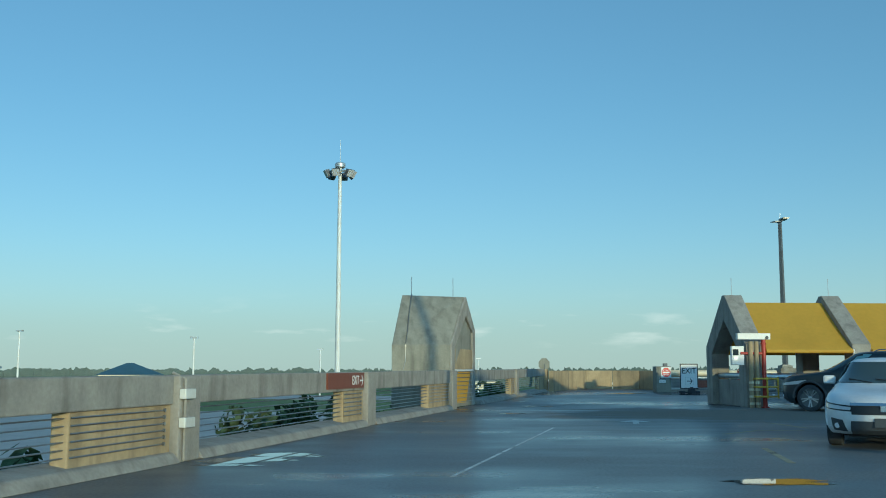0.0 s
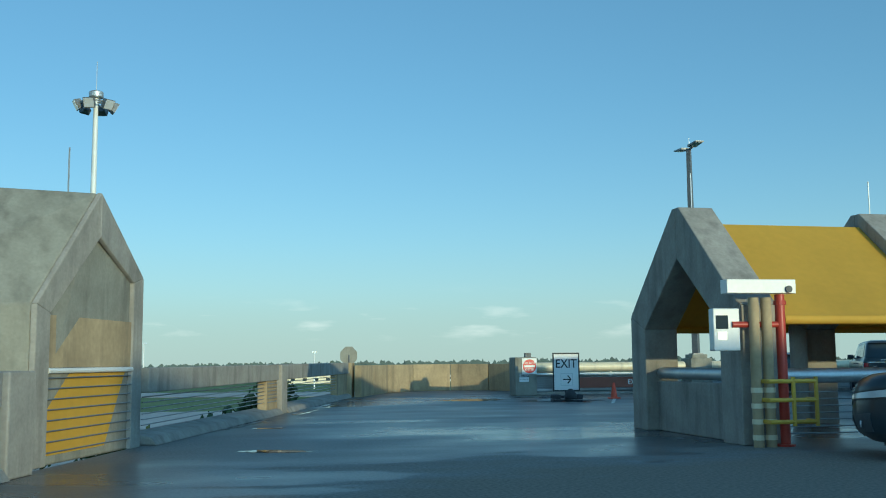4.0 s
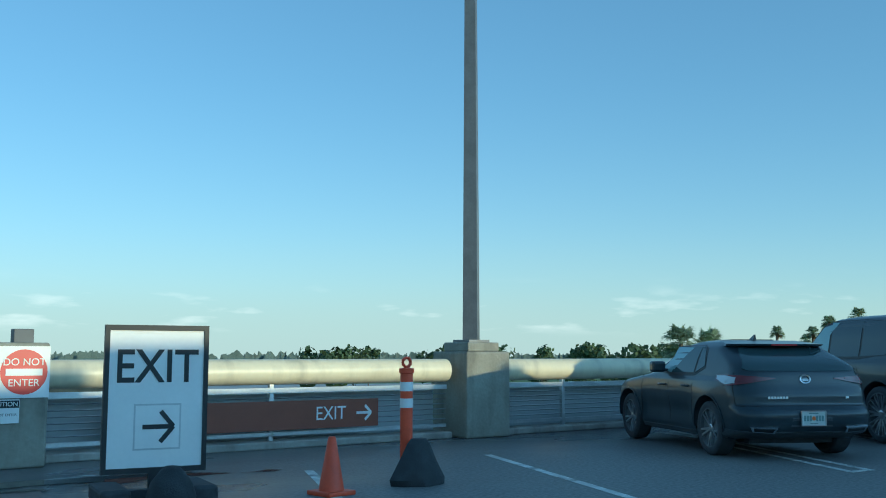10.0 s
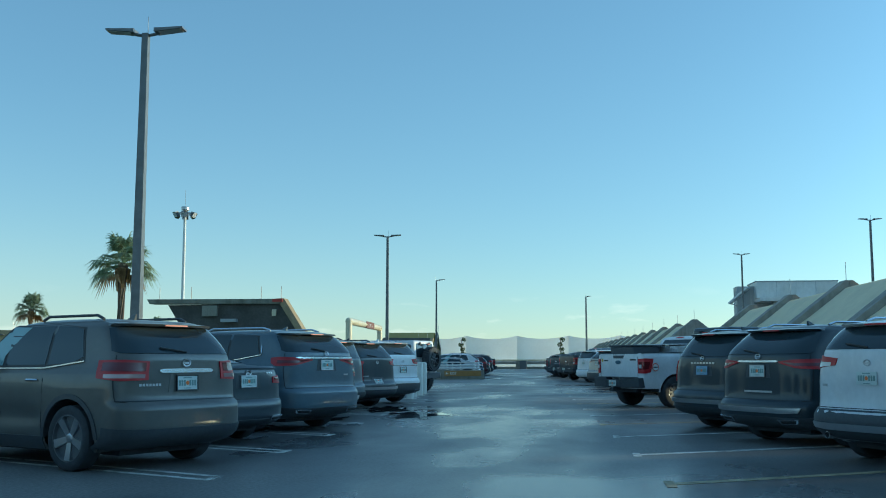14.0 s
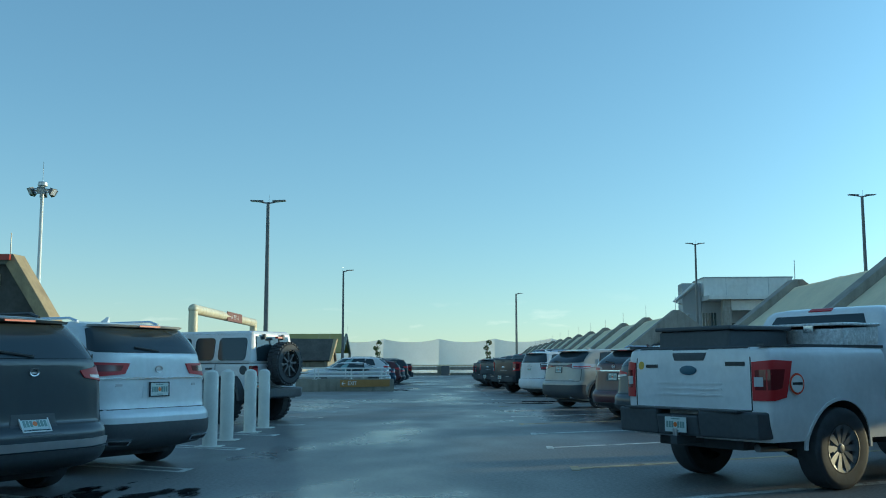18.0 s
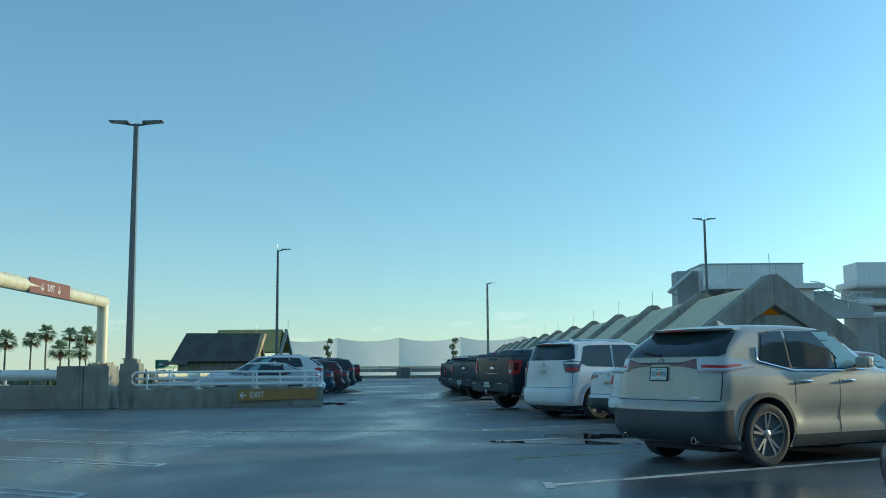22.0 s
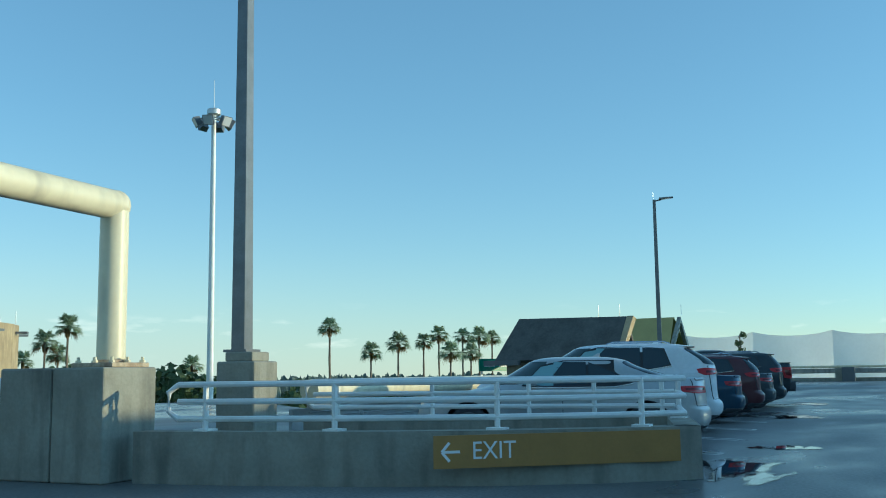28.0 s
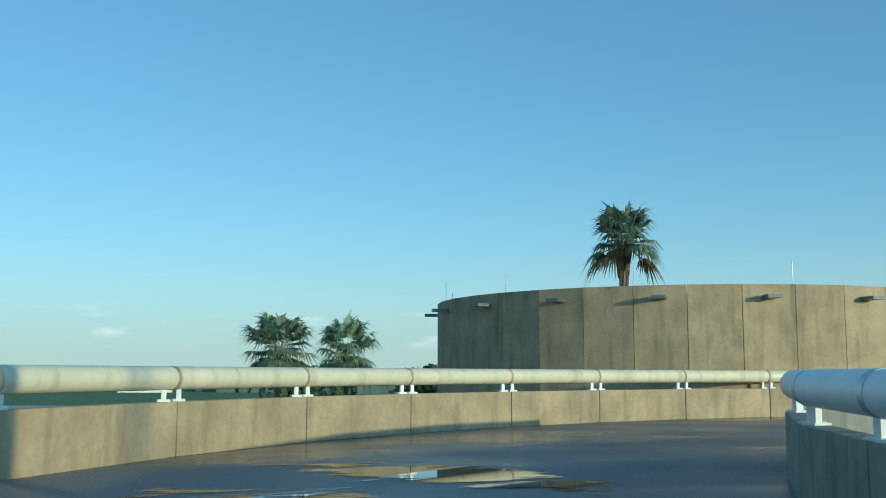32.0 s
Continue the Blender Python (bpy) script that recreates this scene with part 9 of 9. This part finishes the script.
car(*right_tail(82.3, 6.75), HR, "dark grey crossover with chrome tailgate strip", "suv", "bronze", 4.52, 1.84, 1.68, rw0=1.255, rw1=1.56, hb=1.12, rake=0.44, bt=0.66, lamps=[("tail_lamp", [(0.66, 1.10), (0.95, 1.02), (1.22, 1.06)], [(0.62, 1.15), (0.95, 1.20), (1.30, 1.19)], "clear", 0.012), ("lamp_core", [(0.68, 1.115), (0.95, 1.04), (1.18, 1.07)], [(0.66, 1.14), (0.95, 1.09), (1.20, 1.10)], "red", 0.015)], plate=0.90, bar=(0.52, 1.03, 0.055, "chrome"), skid=0.50, clad=0.56, rails="chrome", badge=(1.04, 0.07), rim="five")
pickup(*right_tail(84.88, 7.77), HR, "black pickup with red lamps and chrome badge", "black", zt=1.55, H=2.06, plate=0.73, lamp=(1.02, 1.44), cover=False, tall_lamp=True, rim="five")
pickup(*right_tail(93.8, 8.17), HR, "black pickup with a tonneau cover", "black", zt=1.46, H=1.95, lamp=(1.05, 1.36), cover=True, rim="five")
for i, (x, c) in enumerate(((99.2, "black"), (102.5, "charcoal"), (105.8, "black"), (109.0, "silver"))):
    if i % 2:
        car(*right_tail(x, 8.3), HR, "dark SUV in the far row by the walk", "suv", c, 4.8, 1.9, 1.75, lamps=block_lamps(0.8, 1.15, 0.9, 1.2), rails="black")
    else:
        pickup(*right_tail(x, 8.3), HR, "dark pickup in the far row by the walk", c)

# first aisle: two cars beside the lane
car(8.72, 19.4, -116, "white sedan backed in, with chrome grille and dark bumper", "sedan", "white", 4.63, 1.8, 1.42, r=0.335, front_detail=True, lamps=block_lamps(0.6, 1.1, 0.85, 1.0), trim="line")
car(14.3, 27.5, 140, "black SUV parked beside the canopy walk", "suv", "black", 4.92, 2.0, 1.75, r=0.385, front_detail=True, lamps=blade_lamps(0.5, 1.2, 1.0, 1.16), rails="chrome", rim="double", trim="line")

# ---- painted lines and puddles ----
def line(name, x0, y0, x1, y1, w, mat, label, z=0.004):
    d = Vector((x1 - x0, y1 - y0, 0))
    n_ = Vector((-d.y, d.x, 0)).normalized() * w / 2
    a_, b_ = Vector((x0, y0, 0)), Vector((x1, y1, 0))
    up = Vector((0, 0, 0.002))
    return solid(name, MB().prism([p + up for p in (a_ - n_, b_ - n_, b_ + n_, a_ + n_)], [p + Vector((0, 0, z)) for p in (a_ - n_, b_ - n_, b_ + n_, a_ + n_)]), mat, label, "line", "structure", "stall lines")


cl, sl = math.cos(radians(HL)), math.sin(radians(HL))
cr_, sr = math.cos(radians(HR)), math.sin(radians(HR))
for i in range(-1, 32):
    x = 22.4 + 3.07 * i
    if 76 < x < 93:
        continue
    y = deck_y(x) + 13.3
    for o in (-0.16, 0.16):
        line("stall_line", x + o, y, x + o + cl * 5.4, y + sl * 5.4, 0.09, LINEW, "worn white stall line on the deck")
    line("stall_line", x - 0.2, y + 0.0, x + 0.2, y + 0.0, 0.09, LINEW, "worn white stall line on the deck", 0.006)
for i in range(0, 30):
    x = 31.75 + 3.12 * i
    y = deck_y(x) + 8.6
    line("stall_line", x, y, x + cr_ * 5.6, y + sr * 5.6, 0.15, LINEW if i % 3 else LINEY, "worn pale stall line on the deck")
    line("stall_line", x - 0.25, y, x + 0.25, y, 0.1, LINEW if i % 3 else LINEY, "worn pale stall line on the deck", 0.006)
# lane arrow and yellow stall marks of the first aisle
arw = MB()
for q in ([(-0.07, -0.75), (0.07, -0.75), (0.07, 0.2), (-0.07, 0.2)], [(-0.34, 0.1), (0.34, 0.1), (0.05, 0.75), (-0.05, 0.75)]):
    arw.prism([(u, v, 0.002) for u, v in q], [(u, v, 0.004) for u, v in q])
ob = solid("lane_arrow", arw, LINEW, "worn white arrow painted on the deck", "arrow", "structure")
ob.matrix_basis = pose(4.45, 23.3, 0, 0, 0, -10)
line("stall_line", 7.44, 23.1, 7.56, 20.9, 0.12, LINEY, "worn yellow stall line on the deck")
line("stall_line", 6.24, 20.11, 7.2, 20.13, 0.1, LINEY, "worn yellow stall line on the deck")
line("stall_line", 6.24, 20.11, 5.3, 19.0, 0.1, LINEY, "worn yellow stall line on the deck")
line("stall_line", 4.98, 15.7, 4.55, 13.2, 0.1, LINEY, "worn yellow stall line on the deck")
line("lane_line", 0.1, 11.5, 2.3, 21.0, 0.05, LINEW, "worn white lane line on the deck")
line("lane_line", 75.4, 51.6, 75.0, 43.0, 0.16, LINEY, "faded yellow lane line on the deck")
line("lane_line", 12.6, 46.5, 14.4, 51.5, 0.1, LINEW, "worn white stall line on the deck")
line("lane_line", 15.4, 46.8, 17.0, 51.8, 0.1, LINEW, "worn white stall line on the deck")


disc = [(1.3 * math.cos(2 * math.pi * k / 48), 1.3 * math.sin(2 * math.pi * k / 48)) for k in range(48)]
PUDDLE_MESH = MB().prism([(u, v, 0.001) for u, v in disc], [(u, v, 0.003) for u, v in disc]).mesh("puddle", PUDDLE)


def puddle(x, y, rx, ry, rz, seed):
    ob = tagged(part("puddle", PUDDLE_MESH, None), "thin rain puddle mirroring the sky", "puddle", "puddles", "structure")
    ob.matrix_basis = pose(x, y, 0.0002 * (seed - 29), 0, 0, rz) @ Matrix.Diagonal((rx, ry, 1, 1))


for i, p in enumerate(((-2.45, 13.8, 0.7, 1.25, -10), (1.9, 27.5, 0.45, 0.22, 0), (3.2, 32.95, 0.6, 0.35, 0), (2.5, 39.3, 0.17, 1.9, -15), (3.73, 43.8, 0.18, 1.4, -13), (2.95, 38.05, 0.4, 0.14, 0), (4.5, 47.1, 0.22, 0.9, -13), (3.45, 11.05, 0.75, 0.42, 0),
                       (11.6, 48.6, 1.25, 1.6, 20), (9.3, 50.1, 1.7, 0.8, 8), (12.2, 51.9, 1.6, 0.5, 0), (44.2, 48.75, 2.3, 0.75, 8), (46.6, 49.7, 2.2, 0.9, 12), (73.4, 44.6, 0.75, 1.5, 5), (71.9, 44.9, 0.45, 1.5, -12), (42.0, 50.3, 1.5, 0.35, 3),
                       (90.6, 51.4, 1.6, 0.75, 10), (94.4, 51.2, 0.5, 0.6, 0), (86.0, 70.0, 1.9, 2.6, 20), (84.6, 67.0, 0.8, 2.4, 15), (88.4, 73.2, 1.1, 2.6, 35), (105.0, 52.2, 1.2, 0.9, 5), (114.8, 52.4, 1.0, 0.8, 5))):
    puddle(*p, 30 + i)
